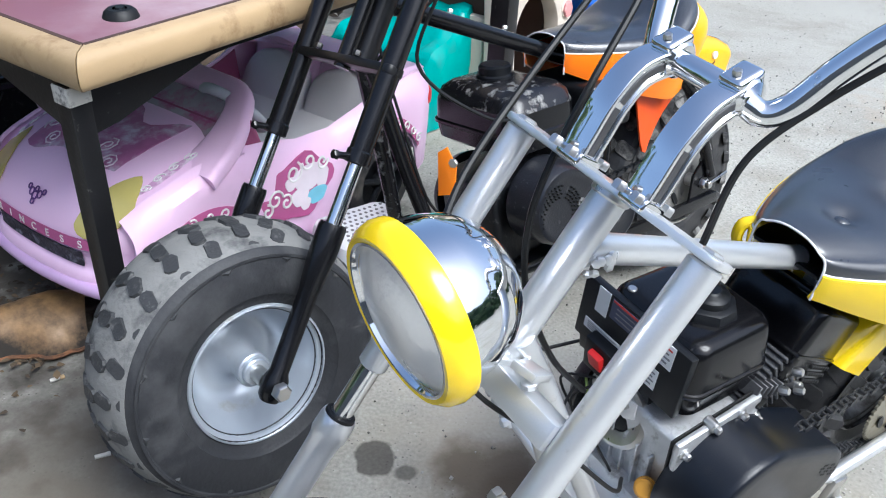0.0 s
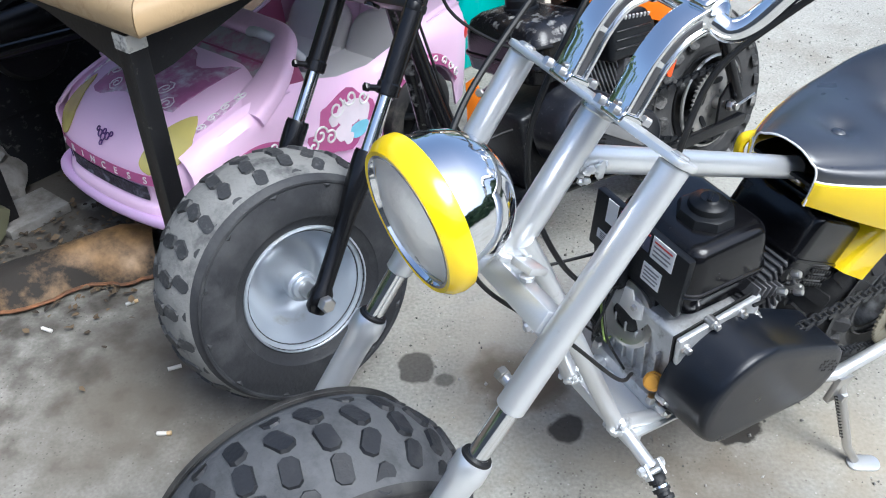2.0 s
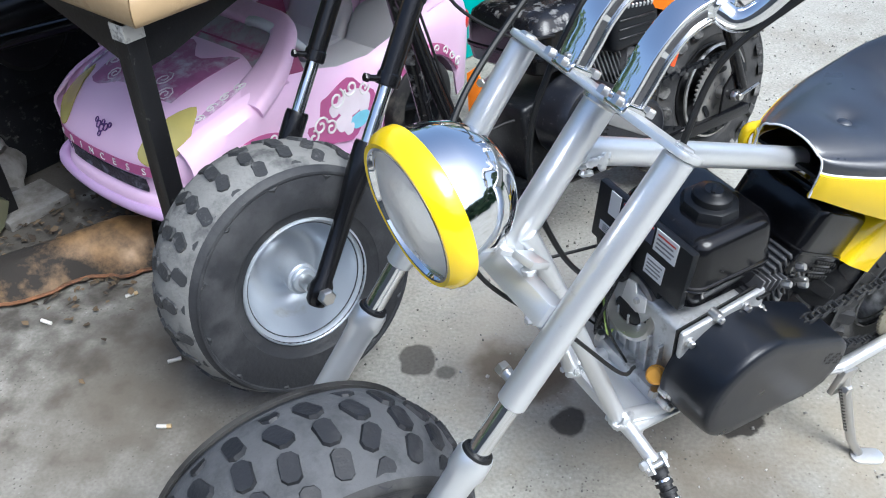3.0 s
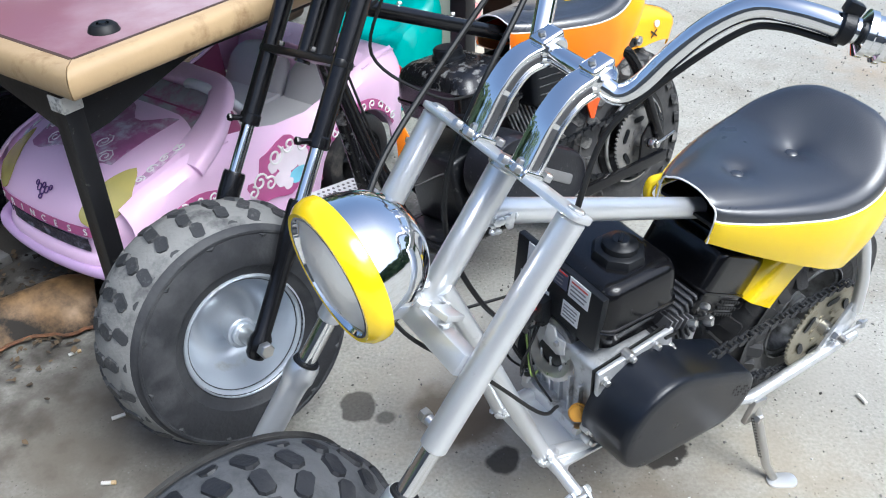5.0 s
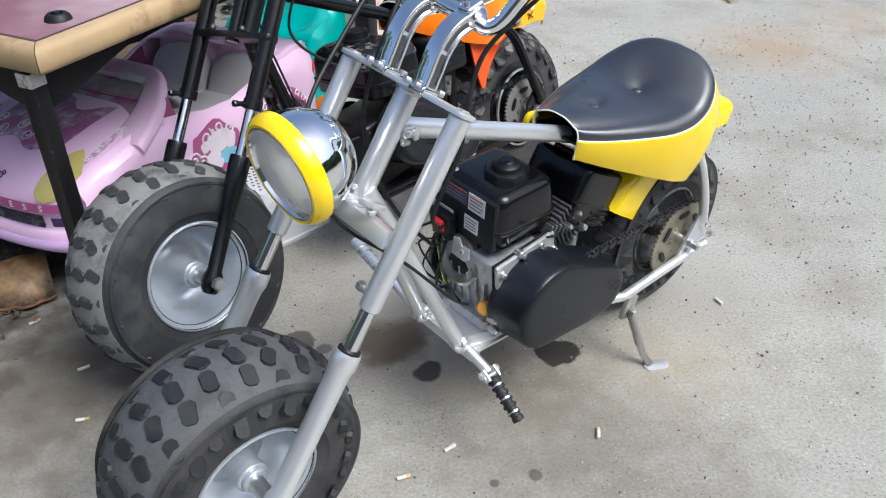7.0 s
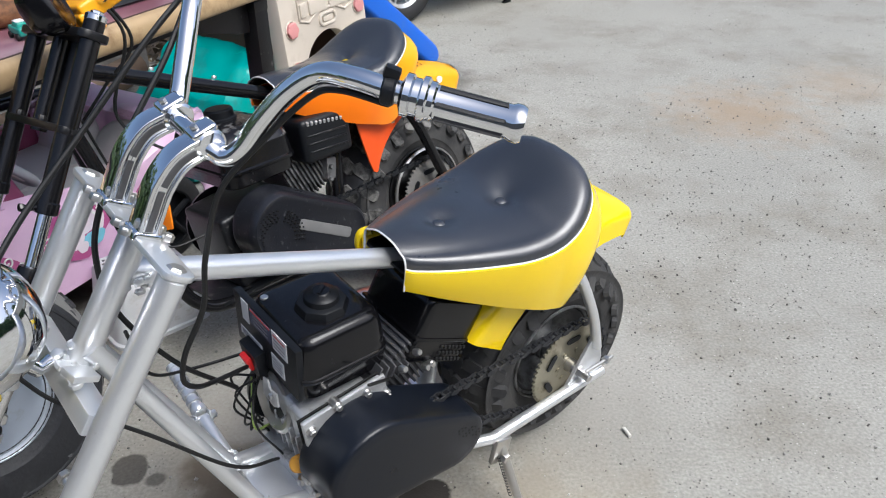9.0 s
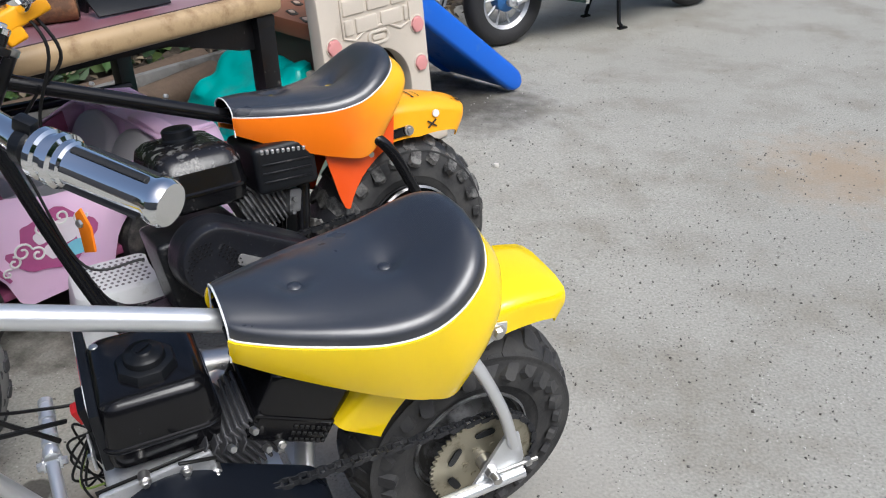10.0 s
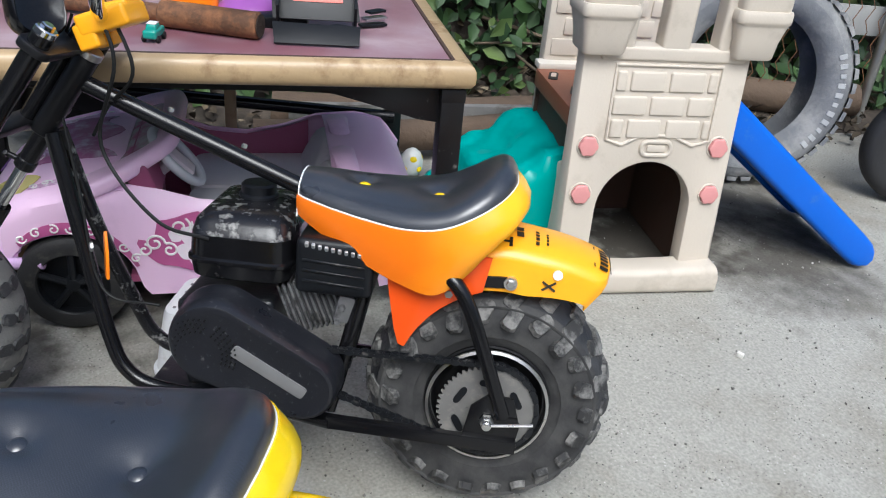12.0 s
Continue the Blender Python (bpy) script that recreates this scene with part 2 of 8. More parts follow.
# ---- seat vinyl with a fine weave ----
def weave_vinyl(name, col, rough):
    m = mat(name, col, rough, 0.0, 0.25, 9, dirt=(0.09, 0.09, 0.09), dirt_at=0.72, dirt_scale=6, spec=0.85)
    nt = m.node_tree
    N, L = nt.nodes, nt.links
    tc = N.new("ShaderNodeTexCoord")
    ch = N.new("ShaderNodeTexChecker")
    ch.inputs["Scale"].default_value = 560
    ch.inputs["Color1"].default_value = (1, 1, 1, 1)
    ch.inputs["Color2"].default_value = (0, 0, 0, 1)
    L.new(tc.outputs["Object"], ch.inputs["Vector"])
    b = N["Principled BSDF"]
    old = b.inputs["Base Color"].links[0].from_socket
    mx = N.new("ShaderNodeMix")
    mx.data_type = 'RGBA'
    mx.blend_type = 'MULTIPLY'
    mx.inputs[0].default_value = 0.45
    L.new(old, mx.inputs[6])
    L.new(ch.outputs["Color"], mx.inputs[7])
    L.new(mx.outputs[2], b.inputs["Base Color"])
    bp = N.new("ShaderNodeBump")
    bp.inputs["Strength"].default_value = 0.35
    bp.inputs["Distance"].default_value = 0.002
    L.new(ch.outputs["Fac"], bp.inputs["Height"])
    L.new(bp.outputs[0], b.inputs["Normal"])
    b.inputs["Coat Weight"].default_value = 0.55
    b.inputs["Coat Roughness"].default_value = 0.38
    return m


VINYL = weave_vinyl("black_vinyl", (0.027, 0.031, 0.041), 0.30)
DARKALLOY = mat("dark_cast_alloy", (0.10, 0.10, 0.105), 0.5, 0.6, 0.2, 25, 0.25, 220)
DULLRIM = mat("dull_steel_rim", (0.20, 0.205, 0.21), 0.45, 0.5, 0.2, 14, 0.1, 150, dirt=(0.06, 0.058, 0.055), dirt_at=0.52, dirt_scale=18)
LENS = mat("ribbed_lens", (0.93, 0.93, 0.91), 0.30, 0.50, 0.08, 14, 0.9, 30, coat=0.6)
LABEL = mat("paper_label", (0.72, 0.73, 0.74), 0.45, 0.0, 0.05, 40)
LABELD = mat("label_print", (0.06, 0.07, 0.12), 0.45)
GRIPM = mat("grip_rubber", (0.012, 0.012, 0.013), 0.6, 0.0, 0.2, 30, 0.1, 300)


def tyre_parts(parent, c, R, rb, W, wall_mat, crown_mat, knob_mat, S, rows=26, knob=0.006, blocky=False, big=1.0, reach=1.0):
    """Side walls, crown and tread blocks of a fat off-road tyre about the y axis through c."""
    ax = Matrix.Translation(c) @ pose(0, 0, 0, -90, 0, 0)
    h = W / 2
    wall = [(rb - 0.004, h * 0.72), (rb + 0.006, h * 0.80), (rb + 0.018, h * 0.90), (rb + 0.024, h * 0.925), (rb + 0.026, h * 0.955), (rb + 0.045, h * 0.99), (rb + 0.065, h * 0.985),
            (rb + 0.078, h * 0.965), (rb + 0.080, h * 0.985), (rb + 0.084, h * 0.985), (R - 0.036, h * 0.952), (R - 0.027, h * 0.92), (R - 0.0195, h * 0.81)]
    prof = wall + [(R - 0.05, 0)] + [(r, -y) for r, y in wall[::-1]] + [(rb + 0.004, -h * 0.66), (rb + 0.004, h * 0.66), wall[0]]
    bm = lathe(B(), prof, ax, 72)
    bm.transform(S)
    part("tyre", bm, wall_mat, parent)
    top = [(R - 0.030, h * 0.78), (R - 0.0195, h * 0.815), (R - 0.0172, h * 0.775), (R - 0.009, h * 0.55), (R - 0.004, h * 0.3), (R - 0.002, 0)]
    top = top + [(r, -y) for r, y in top[-2::-1]] + [(R - 0.045, -h * 0.6), (R - 0.045, h * 0.6), top[0]]
    bm = lathe(B(), top, ax, 72)
    bm.transform(S)
    part("crown", bm, crown_mat, parent)
    rnd = random.Random(5)
    bm = B()

    def surf(y):
        k = abs(y) / h
        drop = 0.036 * k ** 2.6 + 0.004 * k
        s = (0.036 * 2.6 * k ** 1.6 + 0.004) / h * (1 if y > 0 else -1)
        return R - 0.003 - drop, Vector((s, 1)).normalized()
    for i in range(rows):
        lats = (-1.0, -0.70, -0.24, 0.24, 0.70, 1.0) if i % 2 else (-0.93, -0.47, 0.0, 0.47, 0.93)
        for f in lats:
            y = f * h * reach
            r, nn = surf(y)
            a = 2 * math.pi * (i + rnd.uniform(-0.06, 0.06)) / rows
            er = Vector((math.cos(a), 0, math.sin(a)))
            et = Vector((-math.sin(a), 0, math.cos(a)))
            ey = Vector((0, 1, 0))
            n = (er * nn.y + ey * nn.x).normalized()
            lat = (ey - n * ey.dot(n)).normalized()
            p = Vector(c) + er * r + ey * y
            la, lt = (0.0185, 0.0118) if abs(f) < 0.9 else (0.0165, 0.0105)
            la, lt = la * big, lt * big
            tw = rnd.uniform(-0.2, 0.2) + (0.35 if f > 0 else -0.35 if f < 0 else 0)
            lat2 = lat * math.cos(tw) + et * math.sin(tw)
            et2 = et * math.cos(tw) - lat * math.sin(tw)
            if blocky:
                la, lt = la * 1.1, lt * 1.12
                shape = ((1, 0.55), (0.75, 1), (-0.75, 1), (-1, 0.55), (-1, -0.55), (-0.75, -1), (0.75, -1), (1, -0.55))
            else:
                shape = ((1, 0.45), (0.72, 0.95), (-0.62, 1.0), (-0.95, 0.5), (-1, -0.45), (-0.72, -0.95), (0.62, -1.0), (0.95, -0.5))
            lo = [bm.verts.new(p - n * 0.004 + lat2 * la * u + et2 * lt * v) for u, v in shape]
            hi = [bm.verts.new(p + n * knob + lat2 * la * u * 0.86 + et2 * lt * v * 0.84) for u, v in shape]
            k = len(shape)
            for j in range(k):
                bm.faces.new((lo[j], lo[(j + 1) % k], hi[(j + 1) % k], hi[j]))
            bm.faces.new(hi)
    bm.transform(S)
    part("tread", bm, knob_mat, parent, angle=25)


def wheel(bike, c, R, W, mats, S, rim_mat, deep=0.05, blocky=False, label="", big=1.0, rows=26, knob=0.006, reach=1.0):
    """A pressed steel wheel with its tyre; the dish opens to the side near."""
    ax = Matrix.Translation(c) @ pose(0, 0, 0, -90, 0, 0)
    rb = R * 0.475
    h = W * 0.40
    lip = [(rb + 0.004, -h - 0.006), (rb + 0.007, -h - 0.005), (rb + 0.008, -h - 0.002), (rb + 0.005, -h + 0.001), (rb - 0.001, -h + 0.003), (rb - 0.005, -h + 0.012), (rb - 0.009, -h + 0.024), (rb - 0.014, -h + deep * 0.62),
           (rb - 0.024, -h + deep * 0.86), (rb - 0.038, -h + deep), (0.052, -h + deep + 0.002), (0.038, -h + deep - 0.004), (0.029, -h + deep - 0.016), (0.0235, -h + deep - 0.036), (0.021, -h + deep * 0.3)]
    bm = lathe(B(), lip, ax, 56)
    lathe(bm, [(rb - 0.016, 0), (rb - 0.016, h), (rb + 0.008, h + 0.004), (rb + 0.004, h - 0.004), (rb - 0.012, h - 0.014), (rb - 0.012, 0)], ax, 56)
    bm.transform(S)
    w = part("wheel", bm, rim_mat, bike, label)
    bm = B()
    cyl(bm, Vector(c) + Vector((0, -h + 0.004, 0)), Vector(c) + Vector((0, h, 0)), 0.021, 20, 0.002)
    cyl(bm, Vector(c) + Vector((0, -h + 0.012, 0)), Vector(c) + Vector((0, -h + 0.028, 0)), 0.026, 20, 0.002)
    bm.transform(S)
    part("hub", bm, rim_mat, w)
    tyre_parts(w, c, R, rb, W, *mats, S, rows, knob, blocky, big, reach)
    return w


OUTLINE = ((-0.338, 0.050), (-0.325, 0.061), (-0.28, 0.084), (-0.22, 0.108), (-0.16, 0.126), (-0.105, 0.132), (-0.058, 0.125), (-0.018, 0.100), (0.004, 0.056), (0.009, 0.0))
PIPE_Z = (0.541, 0.539, 0.534, 0.529, 0.528, 0.537, 0.558, 0.582, 0.598, 0.602)
LOW_Z = (0.505, 0.501, 0.481, 0.455, 0.429, 0.405, 0.398, 0.450, 0.503, 0.512)
LOW_ORANGE = (0.510, 0.503, 0.481, 0.455, 0.434, 0.424, 0.462, 0.508, 0.532, 0.538)
MID_Z = (0.562, 0.563, 0.562, 0.556, 0.552, 0.556, 0.574, 0.598, 0.616, 0.620)


def seat(bike, shell_mat, button_mat, dz, low, sag=0.0):
    """The banana seat: padded cover, piping, moulded shell and two buttons."""
    near = [(x, -y, pz + dz - sag * max(0, (x + 0.2) / 0.2), lz + dz, mz + dz - 0.5 * sag * max(0, (x + 0.2) / 0.2)) for (x, y), pz, lz, mz in zip(OUTLINE, PIPE_Z, low, MID_Z)]
    fine = [[q.x for q in curve([(a[k], i, 0) for i, a in enumerate(near)], 7)] for k in range(5)]
    half = list(zip(*fine))
    T = (0, 0.05, 0.1, 0.16, 0.24, 0.34, 0.46, 0.58, 0.68, 0.76, 0.82, 0.86, 0.90, 0.94, 0.97, 0.99, 1.0)
    mids = [(p[0], p[4]) for p in half]

    def mid_z(x):
        return float(np.interp(x, [q[0] for q in mids], [q[1] + 0.010 for q in mids]))

    def top(p, t, sgn):
        x0, y0, pz, lz, mz = p
        sx = min(x0, -0.105)
        x, yy = sx + (x0 - sx) * t, y0 * t * sgn
        rim = pz + 0.020 + 0.008 * max(0.0, (x + 0.30) / 0.30)
        if t < 0.78:
            k = t / 0.78
            z = mid_z(x) * (1 - k ** 2.5) + rim * k ** 2.5
        else:
            k = (t - 0.78) / 0.22
            z = pz + (rim - pz) * math.sqrt(max(0.0, 1 - k ** 2.6))
        for bx in (-0.240, -0.114):
            d2 = (x - bx) ** 2 + yy ** 2
            z -= 0.008 * math.exp(-d2 / 0.016 ** 2) + 0.0075 * math.exp(-d2 / 0.034 ** 2)
        return (x, yy, z)
    bm = B()
    full = [(p, 1) for p in half] + [(p, -1) for p in half[-2::-1]]
    rows = [[bm.verts.new(top(p, t, g)) for t in T] for p, g in full]
    for a, b in zip(rows, rows[1:]):
        for k in range(len(T) - 1):
            bm.faces.new((a[k], b[k], b[k + 1], a[k + 1]))
    bmesh.ops.remove_doubles(bm, verts=bm.verts[:], dist=0.0004)
    part("seat_cover", bm, VINYL, bike, "black textured vinyl seat cover")
    # moulded shell below the piping
    ring = [(p[0], p[1], p[2], p[3]) for p in half] + [(p[0], -p[1], p[2], p[3]) for p in half[-2::-1]]
    grid = []
    for x, y, pz, lz in ring:
        q = min(1.0, max(0.0, (x + 0.10) / 0.09))
        out = Vector((x + 0.13, y, 0)).normalized() * q
        grid.append([Vector((x, y * (1 - 0.12 * k * k * (1 - q)), pz + (lz - pz) * k)) + out * (0.024 * math.sin(math.pi * min(1.0, k * 0.85)) - 0.020 * k ** 3) for k in (0, 0.12, 0.25, 0.4, 0.55, 0.7, 0.85, 1.0)])
    part("seat_shell", shell(B(), grid, 0.004), shell_mat, bike)
    bm = B()
    for a, b in zip(half, half[1:]):
        bm.faces.new([bm.verts.new(q) for q in ((a[0], a[1] * 0.9, a[3] + 0.03), (b[0], b[1] * 0.9, b[3] + 0.03), (b[0], -b[1] * 0.9, b[3] + 0.03), (a[0], -a[1] * 0.9, a[3] + 0.03))] if abs(b[1]) > 1e-4 else
                     [bm.verts.new(q) for q in ((a[0], a[1] * 0.9, a[3] + 0.03), (b[0], 0, b[3] + 0.03), (a[0], -a[1] * 0.9, a[3] + 0.03))])
    bmesh.ops.remove_doubles(bm, verts=bm.verts[:], dist=1e-5)
    bmesh.ops.solidify(bm, geom=bm.faces[:], thickness=0.004)
    part("seat_base", bm, PLASTIC, bike)
    path = [(x, y * 1.004, pz + 0.001) for x, y, pz, lz in ring]
    path = [(path[0][0] - 0.002, path[0][1] * 0.98, path[0][2] - 0.038)] + path + [(path[-1][0] - 0.002, path[-1][1] * 0.98, path[-1][2] - 0.038)]
    bm = tube(B(), path, 0.0015, 6)
    f0 = half[0]
    tube(bm, [top(f0, t, 1) for t in T[::-1]] + [top(f0, t, -1) for t in T[1:]], 0.0015, 6)
    part("piping", bm, WHITE, bike, "white seat piping")
    for bx in (-0.240, -0.114):
        z = mid_z(bx) - 0.0155
        bm = lathe(B(), [(0, 0.006), (0.005, 0.0055), (0.010, 0.003), (0.012, 0), (0, -0.003)], Matrix.Translation((bx, 0, z)), 14)
        part("seat_button", bm, button_mat, bike)


def fender(bike, c, r0, shell_mat, a_front, a_rear, crown, lip, tail_lip=0.5, flare=1.1, rise=0.028, start=0.60, edge=1.25):
    """A moulded mudguard round c, arched across its width, with side lips and a drooping tail."""
    grid = []
    n = 36
    for i in range(n + 1):
        k = i / n
        a = radians(a_front + (a_rear - a_front) * k)
        tail = max(0, (k - start) / (1 - start))
        end = max(0, (k - 0.94) / 0.06)
        r = r0 + rise * tail ** 1.3 - 0.014 * end ** 3
        hw = (0.073 + 0.006 * math.sin(k * 3)) * (1 - 0.10 * end ** 2.5)
        ll = lip * (0.75 + tail_lip * tail + flare * max(0, 1 - k / 0.30))
        row = []
        for t in (-1.22, -1.16, -1.08, -1.0, -0.95, -0.88, -0.76, -0.6, -0.3, 0, 0.3, 0.6, 0.76, 0.88, 0.95, 1.0, 1.08, 1.16, 1.22):
            q = abs(t)
            if q <= 1:
                y, drop = hw * math.sin(q * math.pi / 2), crown * (1 - math.cos(q * math.pi / 2)) ** edge
            else:
                y, drop = hw * (1 + (q - 1) * 0.16), crown + (q - 1) / 0.22 * ll
            row.append((c[0] + (r - drop) * math.cos(a), y if t > 0 else -y, c[2] + (r - drop) * math.sin(a)))
        grid.append(row)
    return part("fender", shell(B(), grid, 0.0035), shell_mat, bike)


def sprocket(parent, c, y, r, teeth, metal, S=Matrix()):
    bm = B()
    n = teeth * 4
    out = []
    for k in range(n):
        a = 2 * math.pi * k / n
        rr = r if k % 4 in (0, 1) else r - 0.005
        out.append((rr * math.cos(a), rr * math.sin(a)))
    prism(bm, out, Matrix.Translation((c[0], y + 0.002, c[2])) @ pose(0, 0, 0, 90, 0, 0), 0.004)
    for k in range(6):
        a = 2 * math.pi * k / 6
        cyl(bm, (c[0] + 0.030 * math.cos(a), y - 0.004, c[2] + 0.030 * math.sin(a)), (c[0] + 0.030 * math.cos(a), y + 0.004, c[2] + 0.030 * math.sin(a)), 0.005, 8)
    sp = part("sprocket", bm, metal, parent)
    for k in range(6):
        a = 2 * math.pi * (k + 0.5) / 6
        bm = B()
        o = [(q[0] * 0.6 + 0.058 * 0, q[1]) for q in rrect(0.020, 0.034, 0.009, 4)]
        m = Matrix.Translation((c[0] + r * 0.64 * math.cos(a), y - 0.0035, c[2] + r * 0.64 * math.sin(a))) @ pose(0, 0, 0, 90, 0, 0) @ pose(0, 0, 0, 0, 0, math.degrees(a))
        prism(bm, o, m, 0.0018)
        part("cutout", bm, PLASTIC, sp, "dark slot through the sprocket")
    return sp


def chain(bike, a, b, ra, rb, y, metal):
    """Links round two sprockets, one mesh."""
    ax, az = a
    bx, bz = b
    L = math.hypot(bx - ax, bz - az)
    th = math.atan2(bz - az, bx - ax)
    al = math.acos((ra - rb) / L)
    pts = []
    for k in range(13):
        t = th + al + (2 * math.pi - 2 * al) * k / 12
        pts.append((ax + ra * math.cos(t), az + ra * math.sin(t)))
    for k in range(25):
        t = th - al + 2 * al * k / 24
        pts.append((bx + rb * math.cos(t), bz + rb * math.sin(t)))
    pts.append(pts[0])
    bm = B()
    acc, step, idx = 0.0, 0.0125, 0
    pos = []
    for p, q in zip(pts, pts[1:]):
        d = math.hypot(q[0] - p[0], q[1] - p[1])
        while acc <= d:
            f = acc / d
            pos.append((p[0] + (q[0] - p[0]) * f, p[1] + (q[1] - p[1]) * f, math.degrees(math.atan2(q[1] - p[1], q[0] - p[0]))))
            acc += step
        acc -= d
    for i, (x, z, an) in enumerate(pos):
        w = 0.004 if i % 2 else 0.0065
        for s in (-1, 1):
            prism(bm, rrect(0.0155, 0.009, 0.0044, 2), Matrix.Translation((x, y + s * w, z)) @ pose(0, 0, 0, 0, -an, 0) @ pose(0, 0, 0, 90, 0, 0), 0.0015)
        cyl(bm, (x + 0.00625 * math.cos(radians(an)), y - 0.007, z + 0.00625 * math.sin(radians(an))), (x + 0.00625 * math.cos(radians(an)), y + 0.007, z + 0.00625 * math.sin(radians(an))), 0.0028, 6)
    return part("chain", bm, metal, bike, "greasy drive chain")


def rounded_block(bm, x0, x1, y0, y1, z0, z1, r, sag=0.0):
    box(bm, ((x0 + x1) / 2, (y0 + y1) / 2, (z0 + z1) / 2), (x1 - x0, y1 - y0, z1 - z0), bevel=r, seg=4)
    return bm


def fins(eng, c, n, pitch, size, rot, m):
    """Cooling fins, each a part of the engine."""
    g = pose(*c, *rot)
    for k in range(n):
        q = g @ Vector((0, 0, (k - (n - 1) / 2) * pitch))
        part("cooling_fin", box(B(), q, (size[0], size[1], pitch * 0.45), rot, 0.001, 1), m, eng)


# ---- the yellow bike ----
YM = pose(0.7338, 1.1441, 0.0, 4.5, 0, 40.3)
Y_AX = (0.0, 0.0, 0.211)
Y_FR = (-1.008, 0.0, 0.203)
ID = Matrix()


def along(a, b, t):
    return Vector(a).lerp(Vector(b), t)


def yellow_bike():
    bike = thing("minibike", YM, "yellow and silver homemade minibike with chrome headlight on kickstand", "minibike", "parked minibikes")
    # frame
    bm = tube(B(), [(-0.690, 0, 0.664), (-0.30, 0, 0.519), (-0.22, 0, 0.49)], 0.0152, 20)
    fr = part("frame", bm, SILVER, bike, "silver painted tubular frame")
    bm = tube(B(), [(-0.31, 0, 0.523), (-0.22, 0, 0.49)], 0.0162, 20)
    part("seat_clamp", bm, PLASTIC, fr)
    hd = Vector((-0.328, 0, -0.513)).normalized()
    top = Vector((-0.668, 0, 0.716))
    part("head_tube", cyl(B(), top, top + hd * 0.185, 0.0172, 24, 0.002), SILVER, fr)
    part("bearing_cup", cyl(B(), top - hd * 0.008, top + hd * 0.006, 0.0195, 24, 0.002), STEEL, fr)
    part("bearing_cup", cyl(B(), top + hd * 0.185, top + hd * 0.195, 0.0195, 24, 0.002), STEEL, fr)
    for s in (-1, 1):
        p = [(-0.752, s * 0.010, 0.590), (-0.722, s * 0.020, 0.525), (-0.600, s * 0.050, 0.245), (-0.585, s * 0.052, 0.211)]
        part("down_tube", tube(B(), p, 0.0120, 16), SILVER, fr)
        p = [(-0.590, s * 0.052, 0.226), (-0.50, s * 0.060, 0.200), (-0.25, s * 0.100, 0.170), (-0.20, s * 0.118, 0.168), (0.055, s * 0.128, 0.190)]
        part("lower_rail", tube(B(), p, 0.0102, 14), SILVER, fr)
        p = curve([(-0.055, s * 0.100, 0.455), (-0.030, s * 0.112, 0.430), (0.012, s * 0.120, 0.335), (0.035, s * 0.122, 0.255)], 5)
        part("rear_strut", tube(B(), p, [0.011] * 4 + [0.012] * (len(p) - 4), 14, flat=0.75), SILVER, fr)
        bm = B()
        prism(bm, [(-0.030, 0.185), (0.052, 0.182), (0.058, 0.215), (0.046, 0.270), (0.022, 0.272)], Matrix.Translation((0, s * 0.118 + 0.003, 0)) @ pose(0, 0, 0, 90, 0, 0), 0.006, 0.001)
        part("axle_plate", bm, SILVER, fr)
        bm = nut(B(), (0.0, s * 0.121, 0.211), (0, s, 0), 0.011, 0.010)
        cyl(bm, (0, s * 0.06, 0.211), (0, s * 0.146, 0.211), 0.0075, 12, 0.001)
        nut(bm, (0.055, s * 0.132, 0.214), (1, 0, 0), 0.008, 0.008)
        cyl(bm, (0.0, s * 0.132, 0.214), (0.075, s * 0.132, 0.214), 0.0035, 8)
        part("axle_bolt", bm, STEEL, fr)
    bm = tube(B(), [(-0.235, 0, 0.49), (-0.255, 0, 0.20)], 0.0155, 14)
    box(bm, (-0.25, 0, 0.185), (0.03, 0.19, 0.012), bevel=0.002)
    part("seat_post", bm, SILVER, fr)
    # engine tray and lower brace
    bm = box(B(), (-0.43, 0.0, 0.196), (0.30, 0.15, 0.006), (0, 4, 0), 0.0015)
    for x in (-0.57, -0.29):
        box(bm, (x, 0.0, 0.198), (0.022, 0.15, 0.016), (0, 4, 0), 0.002)
    part("engine_plate", bm, SILVER, fr)
    # rough weld beads
    rnd = random.Random(3)
    for cx, cy, cz, rr in ((-0.588, -0.052, 0.226, 0.020), (-0.588, 0.052, 0.226, 0.020), (-0.757, 0, 0.575, 0.028), (-0.676, 0, 0.655, 0.026)):
        bm = B()
        for k in range(30):
            v = Vector((rnd.gauss(0, 1), rnd.gauss(0, 1), rnd.gauss(0, 0.6))).normalized() * rr
            lathe(bm, [(0, -0.004), (0.0045, -0.002), (0.005, 0.002), (0, 0.0045)], frame_on(Vector((cx, cy, cz)) + v * 0.80, v), 6)
        part("weld_bead", bm, SILVER, fr, "lumpy silver-painted weld bead")
    # fork
    cl = Vector((-0.681, 0, 0.720))
    ax = Vector(Y_FR)
    bm = B()
    prism(bm, rrect(0.036, 0.264, 0.012, 4), frame_on(cl - hd * 0.005, -hd, (0, 1, 0)), 0.007, 0.0015)
    fork = part("triple_clamp", bm, SILVER, bike, "flat silver top clamp of the fork")
    for s in (-1, 1):
        off = Vector((0, s * 0.116, 0))
        a, b = cl + off, ax + off
        d = (b - a).normalized()
        part("upper_leg", cyl(B(), a - d * 0.004, along(a, b, 0.462), 0.0155, 24, 0.002), SILVER, fork)
        part("stanchion", cyl(B(), along(a, b, 0.45), along(a, b, 0.62), 0.0118, 20), CHROME, fork, "chrome fork stanchion")
        bm = B()
        g = frame_on(along(a, b, 0.574), d)
        L = (along(a, b, 1.0) - along(a, b, 0.574)).length
